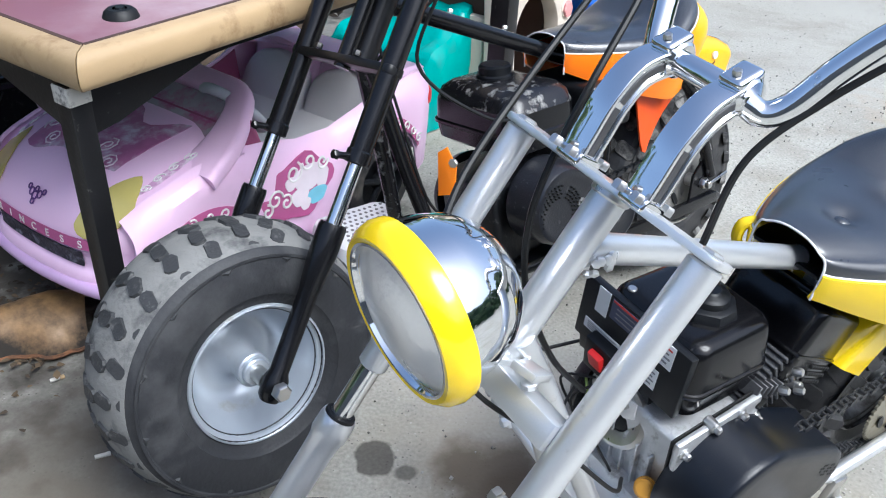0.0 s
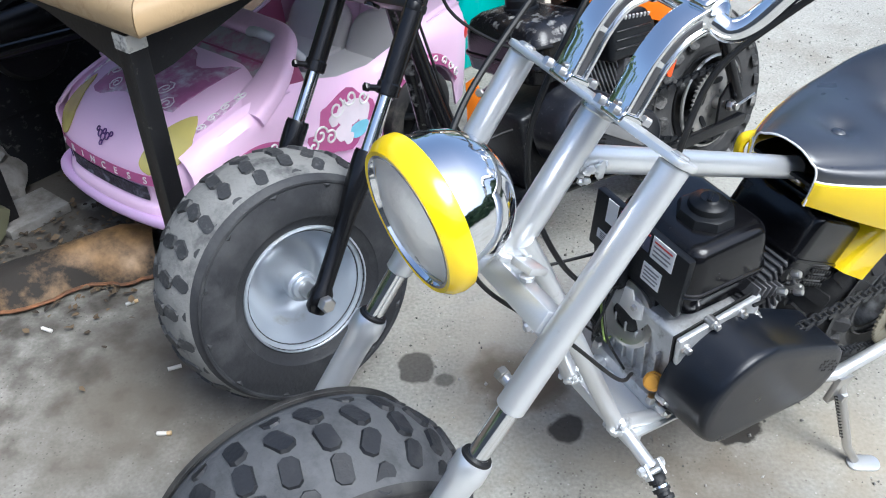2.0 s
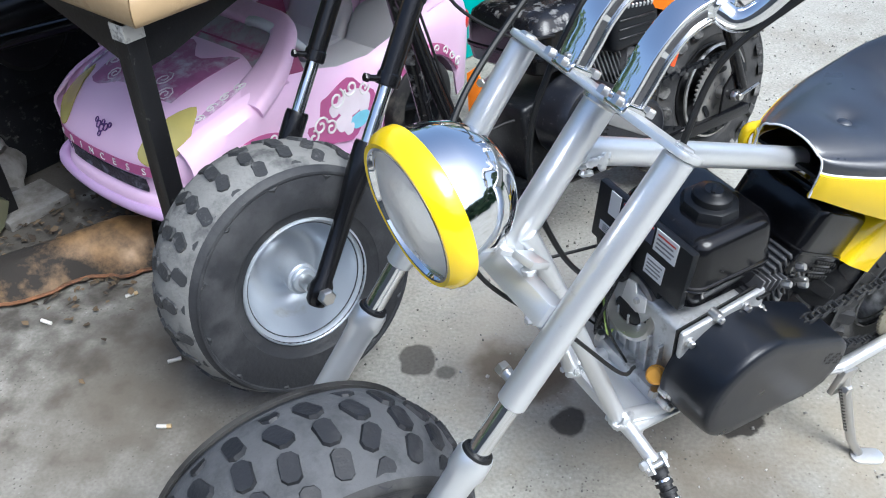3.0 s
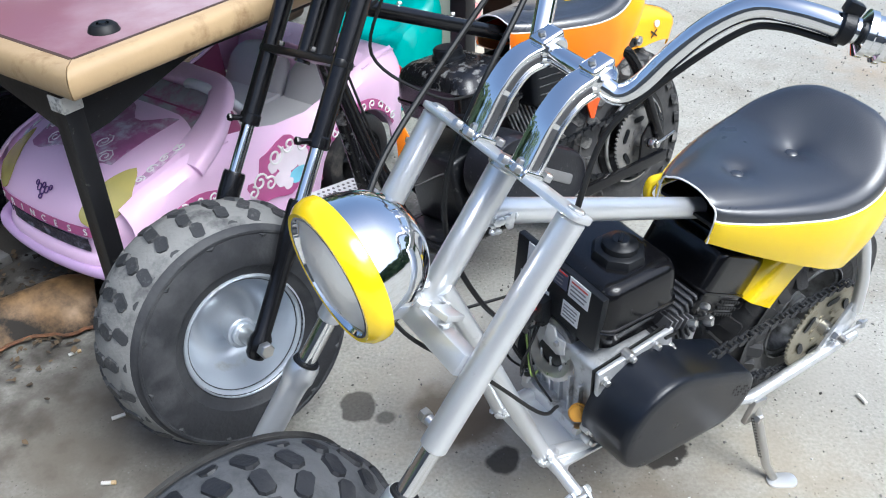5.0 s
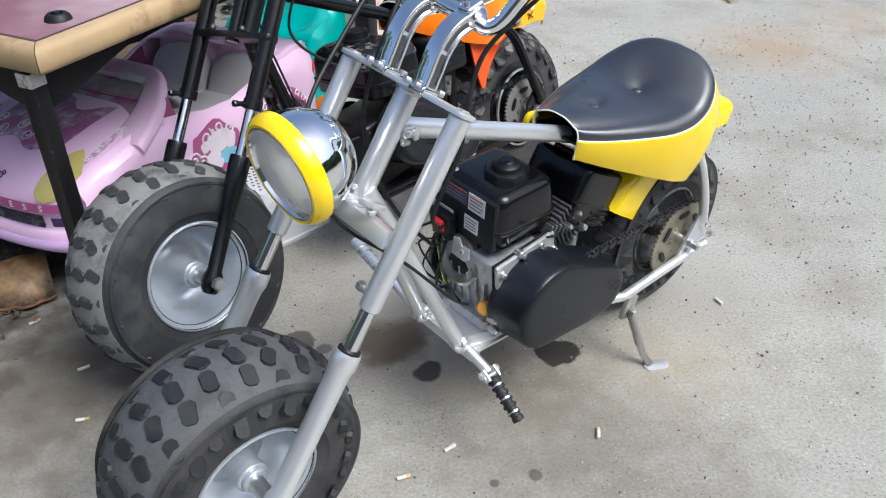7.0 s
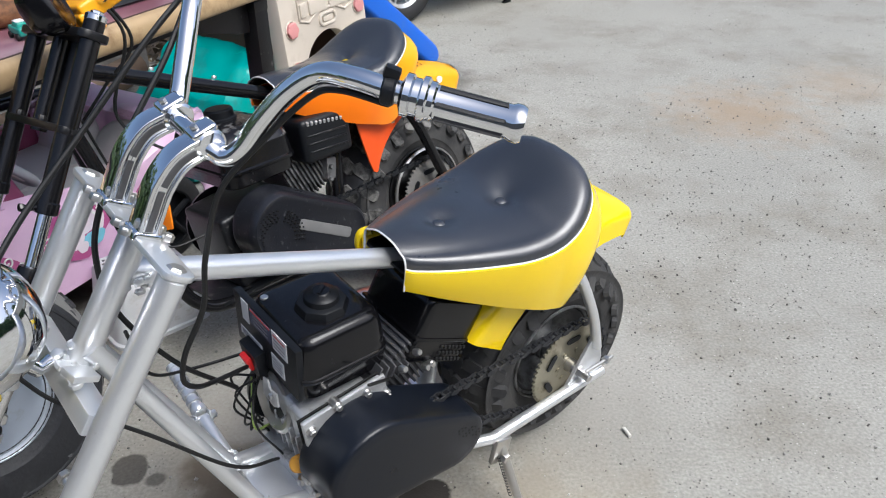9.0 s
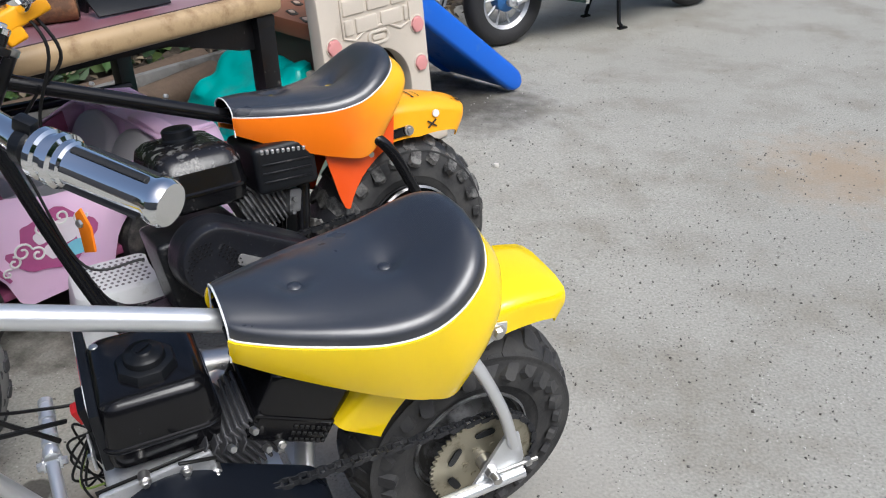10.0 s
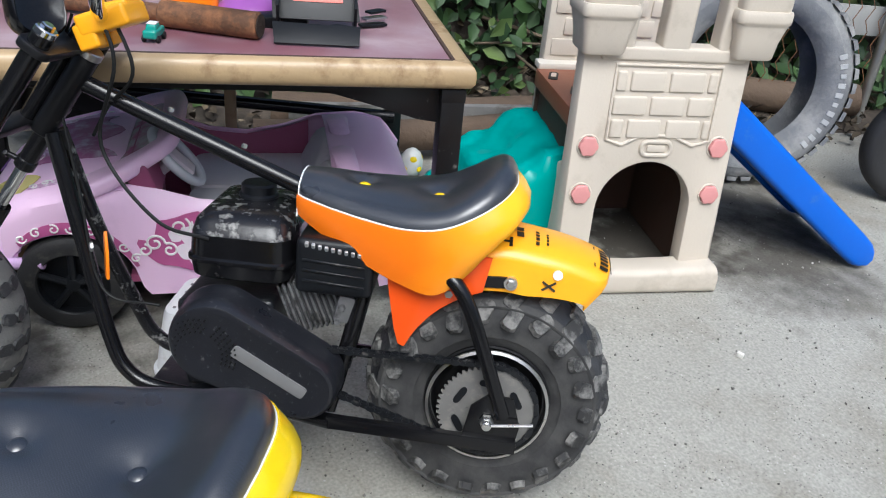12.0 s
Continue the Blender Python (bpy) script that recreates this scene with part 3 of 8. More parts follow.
        lathe(bm, [(0.0125, -0.002), (0.0185, -0.002), (0.0202, 0.003), (0.0205, 0.022), (0.0178, 0.030), (0.0170, 0.05), (0.0165, L - 0.02), (0.020, L - 0.012), (0.020, L + 0.012), (0.015, L + 0.022), (0, L + 0.022)], g, 24)
        part("lower_leg", bm, SILVER, fork)
        part("dust_seal", lathe(B(), [(0.0120, -0.006), (0.0165, -0.005), (0.0182, 0.0), (0.0182, 0.003), (0.0120, 0.003)], g, 24), HOSE, fork, "black rubber fork seal")
        bm = nut(B(), a - d * 0.008, -d, 0.0105, 0.007)
        part("clamp_bolt", bm, STEEL, fork)
        nb = B()
        nut(nb, ax + off + Vector((0, s * 0.020, 0)), (0, s, 0), 0.012, 0.010)
        part("axle_nut", nb, STEEL, fork)
    bm = cyl(B(), ax + Vector((0, -0.14, 0)), ax + Vector((0, 0.14, 0)), 0.0075, 12)
    for s in (-1, 1):
        cyl(bm, ax + Vector((0, s * 0.055, 0)), ax + Vector((0, s * 0.102, 0)), 0.013, 14)
    part("front_axle", bm, STEEL, fork)
    bm = cyl(B(), (-0.822, -0.108, 0.498), (-0.824, -0.092, 0.501), 0.0065, 14, 0.002)
    nut(bm, (-0.824, -0.092, 0.501), (-0.1, 1, 0.1), 0.0085, 0.008)
    part("leg_bolt", bm, STEEL, fork)
    # lower brace of welded bar between the legs and the lamp bracket
    lo = along(cl, ax, 0.275)
    bm = B()
    mm = frame_on(lo, -hd, (0, 1, 0))
    prism(bm, rrect(0.029, 0.206, 0.004, 2), mm @ Matrix.Translation((-0.002, 0, -0.030)), 0.026, 0.0015)
    prism(bm, rrect(0.036, 0.046, 0.006, 2), mm @ Matrix.Translation((-0.004, 0, -0.004)), 0.006, 0.0012)
    box(bm, lo + Vector((-0.004, -0.052, 0.018)), (0.032, 0.026, 0.008), (0, 32, 12), 0.0015)
    for y in (-0.06, 0.0, 0.05):
        lathe(bm, [(0, -0.006), (0.007, -0.003), (0.008, 0.002), (0, 0.008)], frame_on(lo + Vector((-0.012, y, 0.014)), (0, 0.2, 1)), 8)
    part("lower_clamp", bm, SILVER, fork, "welded silver lower fork clamp")
    # front wheel
    w = wheel(bike, Y_FR, 0.199, 0.170, (RUBBER, CROWN, KNOB), ID, RIM, deep=0.07, label="silver steel front wheel with fat tyre", big=1.08, knob=0.005)
    # risers, bar, grips
    for s in (-1, 1):
        b0 = cl + Vector((0.002, s * 0.040, 0.010))
        tp = Vector((-0.594, s * 0.038 - 0.002, 0.816))
        pts = curve([b0, b0 + Vector((0.014, 0, 0.027)), b0 + Vector((0.029, 0, 0.054)), b0 + Vector((0.052, 0, 0.076)), tp], 6)

        def sweep(lo_k, hi_k, hw, hd2, lift):
            """A bar of rounded section along part of the riser, lifted off its middle line."""
            rings = []
            seg = pts[int(lo_k * (len(pts) - 1)):int(hi_k * (len(pts) - 1)) + 1]
            for i, p in enumerate(seg):
                d = (seg[min(i + 1, len(seg) - 1)] - seg[max(i - 1, 0)]).normalized()
                n = Vector((-d.z, 0, d.x))
                rings.append([p + Vector((0, x, 0)) + n * (y + lift) for x, y in rrect(2 * hw, 2 * hd2, min(hw, hd2) * 0.55, 3)])
            return loft(B(), rings)
        r = part("riser", sweep(0, 1, 0.0108, 0.0105, 0.0), CHROME, fork, "cast chrome handlebar riser")
        part("riser_face", sweep(0.06, 0.96, 0.0132, 0.0028, 0.0095), CHROME, r)
        part("riser_back", sweep(0.06, 0.96, 0.0128, 0.0026, -0.0098), CHROME, r)
        for side in (-1, 1):
            for lo_k, hi_k in ((0.12, 0.46), (0.54, 0.88)):
                slot = sweep(lo_k, hi_k, 0.0012, 0.0038, 0.0)
                slot.transform(Matrix.Translation((0, side * 0.0108, 0)))
                part("riser_slot", slot, DARKALLOY, r, "dark recessed slot in the riser's side")
        box(foot := B(), b0 + Vector((0.002, 0, 0.002)), (0.034, 0.030, 0.012), (0, 32, 0), 0.004, 3)
        part("riser_foot", foot, CHROME, r)
        bm = cyl(B(), tp + Vector((0, -0.014, 0)), tp + Vector((0, 0.014, 0)), 0.0172, 20, 0.003)
        box(bm, tp + Vector((-0.004, 0, 0.014)), (0.030, 0.024, 0.010), (0, -18, 0), 0.0045, 3)
        part("riser_cap", bm, CHROME, r)
        for dx in (-0.020, 0.022):
            for dy in (-0.010, 0.010):
                part("riser_bolt", nut(B(), b0 + Vector((dx, dy, 0.004 - dx * 0.6)), -hd, 0.0065, 0.008), STEEL, r)
        part("riser_bolt", nut(B(), tp + Vector((-0.011, 0, 0.0175)), (-0.3, 0, 1), 0.0042, 0.004), STEEL, r)
    half = [(-0.402, -0.298, 0.8870), (-0.471, -0.219, 0.9040), (-0.497, -0.174, 0.9105), (-0.512, -0.138, 0.906), (-0.532, -0.112, 0.884), (-0.553, -0.091, 0.850), (-0.572, -0.075, 0.816), (-0.586, -0.060, 0.804), (-0.596, -0.036, 0.814)]
    pts = half + [(x, -y, z) for x, y, z in half[::-1]]
    hb = part("handlebar", tube(B(), curve(pts, 5), 0.0112, 18), CHROME, bike, "chrome swept handlebar")
    for s in (-1, 1):
        a, b = Vector((-0.400, s * 0.300, 0.8865)), Vector((-0.471, s * 0.219, 0.9040))
        d = (b - a).normalized()
        bm = lathe(B(), [(0, -0.004), (0.0165, -0.004), (0.0185, 0.0), (0.0185, 0.006), (0.0165, 0.010), (0.0165, 0.080), (0.0185, 0.082), (0.0185, 0.087), (0.0215, 0.089), (0.0215, 0.094), (0.018, 0.096), (0.018, 0.102), (0.0205, 0.104), (0.0205, 0.110), (0.0115, 0.114)], frame_on(a, d), 28)
        g = part("grip", bm, CHROME, hb, "chrome handlebar grip with black rubber strips")
        for k in range(6):
            an = 2 * math.pi * k / 6 + 0.4
            m = frame_on(a + d * 0.014, d)
            o = m @ Vector((0.0165 * math.cos(an), 0.0165 * math.sin(an), 0.033))
            o2 = m @ Vector((0.0165 * math.cos(an), 0.0165 * math.sin(an), 0.0))
            o3 = m @ Vector((0.0165 * math.cos(an), 0.0165 * math.sin(an), 0.064))
            part("grip_strip", tube(B(), [o2, o, o3], 0.0036, 8, flat=0.45), GRIPM, g)
        bm = cyl(B(), a + d * 0.118, a + d * 0.131, 0.0145, 18, 0.002)
        box(bm, a + d * 0.124 + Vector((0.003, 0, 0.017)), (0.016, 0.012, 0.012), (0, 20, s * 40), 0.003)
        part("lever_clamp", bm, PLASTIC, hb, "black throttle cable clamp")
    # headlamp
    lc, ld = Vector((-0.876, -0.008, 0.666)), Vector((-0.970, -0.035, -0.165)).normalized()
    g = frame_on(lc, ld) @ Matrix.Scale(0.985, 4)
    bm = lathe(B(), [(0.0, -0.093), (0.016, -0.092), (0.034, -0.087), (0.050, -0.076), (0.063, -0.058), (0.071, -0.036), (0.0745, -0.012), (0.068, -0.010), (0.0, -0.02)], g, 44)
    lamp = part("headlight", bm, CHROME, bike, "chrome bullet headlight bucket")
    part("lamp_ring", lathe(B(), [(0.066, 0.006), (0.068, 0.012), (0.0725, 0.013), (0.0785, 0.006), (0.0810, -0.003), (0.0800, -0.012), (0.076, -0.014), (0.066, -0.004)], g, 44), YELLOW, lamp, "yellow headlight trim ring")
    part("lens_rim", lathe(B(), [(0.0635, 0.007), (0.0655, 0.0125), (0.0682, 0.0125), (0.069, 0.006)], g, 44), CHROME, lamp)
    part("lens", lathe(B(), [(0, 0.020), (0.02, 0.0195), (0.04, 0.016), (0.055, 0.011), (0.0645, 0.006), (0.060, 0.002), (0, 0.008)], g, 44), LENS, lamp, "clear ribbed headlight lens")
    bm = B()
    base = lc - ld * 0.050 + Vector((0, 0, -0.068))
    tube(bm, [base + Vector((0.0, 0, 0.008)), base + Vector((0.02, 0, -0.020)), lo + Vector((-0.02, 0, 0.008))], 0.009, 12)
    nut(bm, base + Vector((0.0, -0.004, -0.004)), (0, -1, 0), 0.008, 0.01)
    part("lamp_bracket", bm, CHROME, lamp)
    # seat, fender, rear wheel
    bm = tube(B(), curve([(-0.318, 0.062, 0.540), (-0.332, 0.070, 0.534), (-0.337, 0.069, 0.516), (-0.330, 0.062, 0.502)], 5), 0.010, 10, flat=0.6)
    part("seat_wing", bm, YELLOW, bike, "yellow front wing of the seat shell")
    seat(bike, YELLOW, VINYL, 0.0, LOW_Z, 0.014)
    f = fender(bike, Y_AX, 0.268, YELLOW, 147, 59, 0.024, 0.048, -0.25, 0.4, 0.038, 0.5, 2.0)
    for s in (-1, 1):
        bm = prism(B(), [(-0.020, 0.425), (0.000, 0.428), (0.034, 0.446), (0.034, 0.462), (0.018, 0.464), (-0.02, 0.447)], Matrix.Translation((0, s * 0.082 + 0.002, 0)) @ pose(0, 0, 0, 90, 0, 0), 0.004, 0.0008)
        part("fender_bracket", bm, SILVER, f)
        bm = nut(B(), (0.018, s * 0.086, 0.450), (0, s, 0), 0.0085, 0.007)
        cyl(bm, (0.018, s * 0.08, 0.450), (0.018, s * 0.088, 0.450), 0.012, 14)
        part("fender_bolt", bm, STEEL, f)
    w = wheel(bike, Y_AX, 0.193, 0.138, (RUBBER, RUBBER, RUBBER), ID, DULLRIM, blocky=True, label="steel rear wheel with knobby tyre")
    sp = sprocket(w, Y_AX, -0.094, 0.090, 54, ZINC)
    bm = cyl(B(), (0, -0.11, 0.211), (0, 0.0, 0.211), 0.013, 16)
    part("axle_sleeve", bm, STEEL, w)
    chain(bike, (-0.36, 0.285), (0, 0.211), 0.026, 0.089, -0.094, KNOB)
    # kickstand
    bm = tube(B(), [(-0.186, -0.126, 0.150), (-0.183, -0.140, 0.115), (-0.178, -0.178, 0.040), (-0.172, -0.196, 0.020)], [0.008, 0.0085, 0.0075, 0.007], 12)
    k = part("kickstand", bm, STEEL, bike, "silver kickstand resting on the ground")
    bm = prism(B(), rrect(0.050, 0.030, 0.013, 4), pose(-0.163, -0.206, 0.0165, -3, -6, -35), 0.005, 0.001)
    part("stand_foot", bm, SILVER, k)
    bm = box(B(), (-0.190, -0.128, 0.142), (0.034, 0.010, 0.050), (0, 12, 0), 0.002)
    nut(bm, (-0.186, -0.132, 0.128), (0, -1, 0), 0.010, 0.012)
    part("stand_pivot", bm, STEEL, k)
    tube(bm := B(), [(-0.197 + 0.0028 * math.cos(i * 1.6), -0.132 - i * 0.0007 + 0.0028 * math.sin(i * 1.6), 0.135 - i * 0.0012) for i in range(56)], 0.0009, 5)
    part("spring", bm, HOSE, k)
    # foot pegs
    for s, up in ((-1, (-0.004, -0.086, -0.050)), (1, (0.004, 0.120, 0.020))):
        a = Vector((-0.586, s * 0.058, 0.224))
        b = Vector((-0.577, s * 0.116, 0.196)) if s < 0 else Vector((-0.589, 0.140, 0.246))
        e = b + Vector(up)
        bm = tube(B(), [a, b], 0.0095, 14)
        for q in (-1, 1):
            box(bm, b + Vector((q * 0.0115, s * 0.004, -0.002)), (0.004, 0.022, 0.018), (30 * -s, 0, 0), 0.0012)
        cyl(bm, b + Vector((-0.017, s * 0.006, -0.003)), b + Vector((0.017, s * 0.006, -0.003)), 0.0042, 10)
        nut(bm, b + Vector((-0.013, 0, 0)), (-1, 0, 0), 0.007, 0.008)
        nut(bm, b + Vector((0.013, 0, 0)), (1, 0, 0), 0.007, 0.008)
        pg = part("foot_peg", bm, SILVER, bike, "folding foot peg")
        d = (e - b).normalized()
        L = (e - b).length
        prof = [(0, 0.012), (0.010, 0.012)]
        for i in range(6):
            z = 0.016 + i * (L - 0.026) / 6
            q = (L - 0.026) / 6
            prof += [(0.0125, z), (0.0125, z + q * 0.45), (0.0095, z + q * 0.5), (0.0095, z + q * 0.95)]
        prof += [(0.011, L - 0.01), (0.011, L - 0.002), (0, L)]
        part("peg_rubber", lathe(B(), prof, frame_on(b, d), 18), GRIPM if s < 0 else SILVER, pg, "ribbed black rubber peg" if s < 0 else "ribbed silver peg")
        if s < 0:
            for i in (1, 3, 5):
                q = b + d * (0.012 + i * (L - 0.02) / 6)
                part("peg_band", cyl(B(), q, q + d * 0.003, 0.0131, 18), CHROME, pg)
    return bike


def engine_yellow(bike):
    # crankcase: ribbed casting with a joint line and a foot
    blk = B()
    box(blk, (-0.452, 0.014, 0.285), (0.112, 0.140, 0.155), (0, -7, 0), 0.010, 3)
    box(blk, (-0.455, 0.010, 0.216), (0.135, 0.150, 0.026), (0, 0, 0), 0.004)
    eng = part("engine", blk, ALLOY, bike, "cast alloy single cylinder engine")
    for k in range(5):
        part("rib", box(B(), (-0.510 + k * 0.001, -0.030 + k * 0.022, 0.262), (0.010, 0.004, 0.090), (0, -7, 0), 0.001, 1), ALLOY, eng)
    bm = box(B(), (-0.446, -0.063, 0.292), (0.142, 0.010, 0.168), (0, -7, 0), 0.005)
    sc = part("side_cover", bm, ALLOY, eng)
    part("gasket", box(B(), (-0.446, -0.0562, 0.292), (0.146, 0.0022, 0.172), (0, -7, 0), 0.0006, 1), HOSE, sc, "dark gasket line")
    for x, z in ((-0.514, 0.350), (-0.518, 0.300), (-0.522, 0.250), (-0.516, 0.222), (-0.470, 0.372), (-0.420, 0.368), (-0.385, 0.345)):
        bm = cyl(B(), (x, -0.054, z), (x, -0.071, z), 0.0080, 14, 0.0015)
        nut(bm, (x, -0.071, z), (0, -1, 0), 0.0055, 0.006)
        part("cover_bolt", bm, STEEL, eng)
    for x, y in ((-0.535, -0.045), (-0.532, 0.075)):
        part("mount_bolt", nut(B(), (x + 0.012, y, 0.2235), (0, 0, 1), 0.0075, 0.012), STEEL, eng)
    fins(eng, (-0.345, -0.002, 0.350), 9, 0.0095, (0.085, 0.100), (0, 62, 0), DARKALLOY)
    part("cylinder", box(B(), (-0.345, -0.005, 0.352), (0.070, 0.085, 0.10), (0, 62, 0), 0.006), DARKALLOY, eng)
    # pressed tank with a rolled double seam
    prof = ((0.374, 0.86, 0.022), (0.381, 0.965, 0.026), (0.396, 0.985, 0.026), (0.4075, 0.985, 0.026), (0.4085, 1.010, 0.026), (0.4105, 1.016, 0.026), (0.4120, 1.004, 0.026), (0.4135, 1.016, 0.026), (0.4155, 1.010, 0.026), (0.4165, 0.985, 0.026), (0.438, 0.958, 0.026), (0.456, 0.928, 0.026), (0.467, 0.895, 0.025), (0.474, 0.84, 0.024), (0.4775, 0.77, 0.022), (0.479, 0.66, 0.02))
    rings = [[(-0.435 + x, 0.034 + y, z) for x, y in rrect(0.150 * k, 0.165 * k, r * k, 6)] for z, k, r in prof]
    tk = part("fuel_tank", loft(B(), rings), GLOSSBLACK, eng, "glossy black fuel tank with a rolled seam")
    bm = B()
    loft(bm, [[(-0.434 + k * 0.040 * math.cos(radians(22.5 + 45 * i)), 0.020 + k * 0.040 * math.sin(radians(22.5 + 45 * i)), z) for i in range(8)] for z, k in ((0.474, 1.0), (0.484, 0.97), (0.490, 0.90), (0.492, 0.80))])
    part("filler_neck", bm, PLASTIC, tk, "eight-sided moulded filler surround")
    bm = lathe(B(), [(0, 0.016), (0.012, 0.016), (0.015, 0.013), (0.022, 0.012), (0.025, 0.009), (0.026, 0.0), (0, 0.0)], Matrix.Translation((-0.434, 0.020, 0.491)), 28)
    box(bm, (-0.434, 0.020, 0.507), (0.020, 0.006, 0.005), (0, 0, 35), 0.0015)
    part("fuel_cap", bm, PLASTIC, tk)
    bm = cyl(B(), (-0.490, 0.085, 0.476), (-0.490, 0.085, 0.480), 0.006, 12, 0.001)
    part("tank_bolt", bm, STEEL, tk)
    # shroud with labels facing forward
    bm = box(B(), (-0.506, 0.052, 0.424), (0.012, 0.178, 0.094), (0, 0, 0), 0.003)
    box(bm, (-0.500, 0.070, 0.370), (0.012, 0.130, 0.040), (0, -12, 0), 0.003)
    sh = part("front_shroud", bm, PLASTIC, eng)
    for y, z, w, h, mm in ((0.105, 0.451, 0.020, 0.038, LABEL), (0.060, 0.453, 0.060, 0.028, LABELD), (0.006, 0.453, 0.040, 0.034, LABEL), (0.094, 0.405, 0.064, 0.015, LABEL), (0.016, 0.408, 0.034, 0.030, LABEL)):
        lb = part("label", box(B(), (-0.5126, y, z), (0.0010, w, h)), mm, sh, "white warning label" if mm is LABEL else "dark printed label")
        if mm is LABEL and w > 0.03:
            for k in range(4):
                part("print_bar", box(B(), (-0.5133, y + w * 0.04 * (k % 2), z + h * (0.30 - 0.20 * k)), (0.0006, w * (0.80 - 0.08 * (k % 2)), h * 0.07)), REDPRINT if k == 0 and h > 0.03 else GREYPRINT, lb)
        elif mm is LABELD:
            part("print_bar", box(B(), (-0.5133, y, z + h * 0.44), (0.0006, w * 0.95, h * 0.10)), REDPRINT, lb)
            for k in range(3):
                part("print_bar", box(B(), (-0.5133, y, z + h * (0.18 - 0.24 * k)), (0.0006, w * 0.7, h * 0.06)), GREYPRINT, lb)
    # clutch cover: drum with a sloping shoulder and a flat outer face
    bm = B()
    c1, r1, c2, r2 = (-0.441, 0.279), 0.089, (-0.297, 0.238), 0.058
    d = math.atan2(c2[1] - c1[1], c2[0] - c1[0])
    al = math.acos((r1 - r2) / math.hypot(c2[0] - c1[0], c2[1] - c1[1]))

    def outline(k):
        o = []
        for i in range(21):
            t = d + al + (2 * math.pi - 2 * al) * i / 20
            o.append((c1[0] + r1 * k * math.cos(t), c1[1] + r1 * k * math.sin(t)))
        for i in range(13):
            t = d - al + 2 * al * i / 12
            o.append((c2[0] + r2 * k * math.cos(t), c2[1] + r2 * k * math.sin(t)))
        return o
    rings = [[(x, y, z) for x, z in outline(k)] for y, k in ((-0.056, 1.01), (-0.060, 1.02), (-0.066, 1.0), (-0.124, 0.955), (-0.131, 0.94), (-0.1345, 0.915), (-0.136, 0.87), (-0.136, 0.70), (-0.136, 0.4))]
    loft(bm, rings)
    cv = part("clutch_cover", bm, COVER, eng, "black moulded clutch cover")
    bm = B()
    for i in range(7):
        for j in range(4):
            x, z = -0.296 + i * 0.0070 + j * 0.001, 0.270 - i * 0.0036 - j * 0.0068
            if (i + j) % 3:
                cyl(bm, (x, -0.1350, z), (x, -0.1366, z), 0.0019, 6)
    part("vent_hole", bm, HOSE, cv, "small vent holes")
    # air cleaner
    am = pose(-0.262, 0.011, 0.392, 0, 28, 0)
    bm = box(B(), (0, 0, 0), (0.124, 0.138, 0.116), bevel=0.016, seg=4)
    box(bm, (0, -0.004, 0.060), (0.082, 0.096, 0.012), bevel=0.005, seg=3)
    box(bm, (0, 0, -0.012), (0.128, 0.142, 0.006), bevel=0.0025)
    bm.transform(am)
    ac = part("air_cleaner", bm, GLOSSBLACK, eng, "black air cleaner box")
    bm = lathe(B(), [(0, 0.010), (0.010, 0.010), (0.013, 0.006), (0.013, 0), (0, 0)], am @ Matrix.Translation((0.010, -0.012, 0.066)), 18)
    part("cover_knob", bm, GLOSSBLACK, ac)
    for k in range(7):
        for j in range(3):
            bm = box(B(), (0.052 - k * 0.0085, -0.0700, -0.024 - j * 0.011), (0.0055, 0.003, 0.006), bevel=0.001, seg=1)
            bm.transform(am)
            part("vent_slot", bm, HOSE, ac)
    # bolts and bright fins between tank and cover
    for k in range(5):
        part("cooling_fin", box(B(), (-0.392 + k * 0.012, -0.052, 0.384 - k * 0.004), (0.003, 0.024, 0.020), (0, 28, 0), 0.0008, 1), DARKALLOY, eng)
    for p in ((-0.362, -0.072, 0.385), (-0.318, -0.070, 0.362), (-0.330, -0.064, 0.395)):
        part("head_bolt", nut(B(), p, (0.2, -1, 0.5), 0.0058, 0.012), STEEL, eng)
    part("stop_lever", box(B(), (-0.405, -0.078, 0.388), (0.055, 0.005, 0.004), (0, 28, 18), 0.001, 1), HOSE, eng)
    # oil filler, switch, governor plate, flywheel housing, wires
    bm = lathe(B(), [(0, 0.013), (0.009, 0.013), (0.0125, 0.010), (0.0125, 0.003), (0.014, 0.002), (0.014, -0.004), (0.008, -0.02), (0, -0.02)], frame_on((-0.522, -0.041, 0.262), (-0.75, -0.3, 0.55)), 18)
    part("oil_cap", bm, mat("dipstick_plastic", (0.55, 0.27, 0.03), 0.4), eng, "amber oil filler cap")
    bm = box(B(), (-0.515, 0.080, 0.380), (0.024, 0.050, 0.052), (0, -8, 0), 0.005)
    sw = part("switch_box", bm, PLASTIC, eng)
    bm = box(B(), (-0.530, 0.078, 0.382), (0.010, 0.022, 0.026), (0, -20, 0), 0.003)
    part("engine_switch", bm, RED, sw, "red engine switch")
    g = frame_on((-0.507, 0.042, 0.318), (-1, 0, 0.12))
    part("flywheel_housing", lathe(B(), [(0.030, 0.004), (0.046, 0.010), (0.052, 0.008), (0.053, 0.0), (0.030, 0.0)], g, 28), STEEL, eng, "curved bright steel housing")
    part("flywheel", lathe(B(), [(0, 0.006), (0.020, 0.006), (0.030, 0.002), (0.030, -0.004), (0, -0.004)], g, 24), PLASTIC, eng)
    bm = prism(B(), [(0, 0), (0.030, -0.004), (0.044, 0.006), (0.042, 0.030), (0.024, 0.026), (0.018, 0.040), (0.004, 0.036)], Matrix.Translation((-0.523, 0.047, 0.338)) @ pose(0, 0, 0, 90, 0, -90), 0.003, 0.0006)
    part("governor_plate", bm, WHITEZINC, eng, "bright zinc control plate")
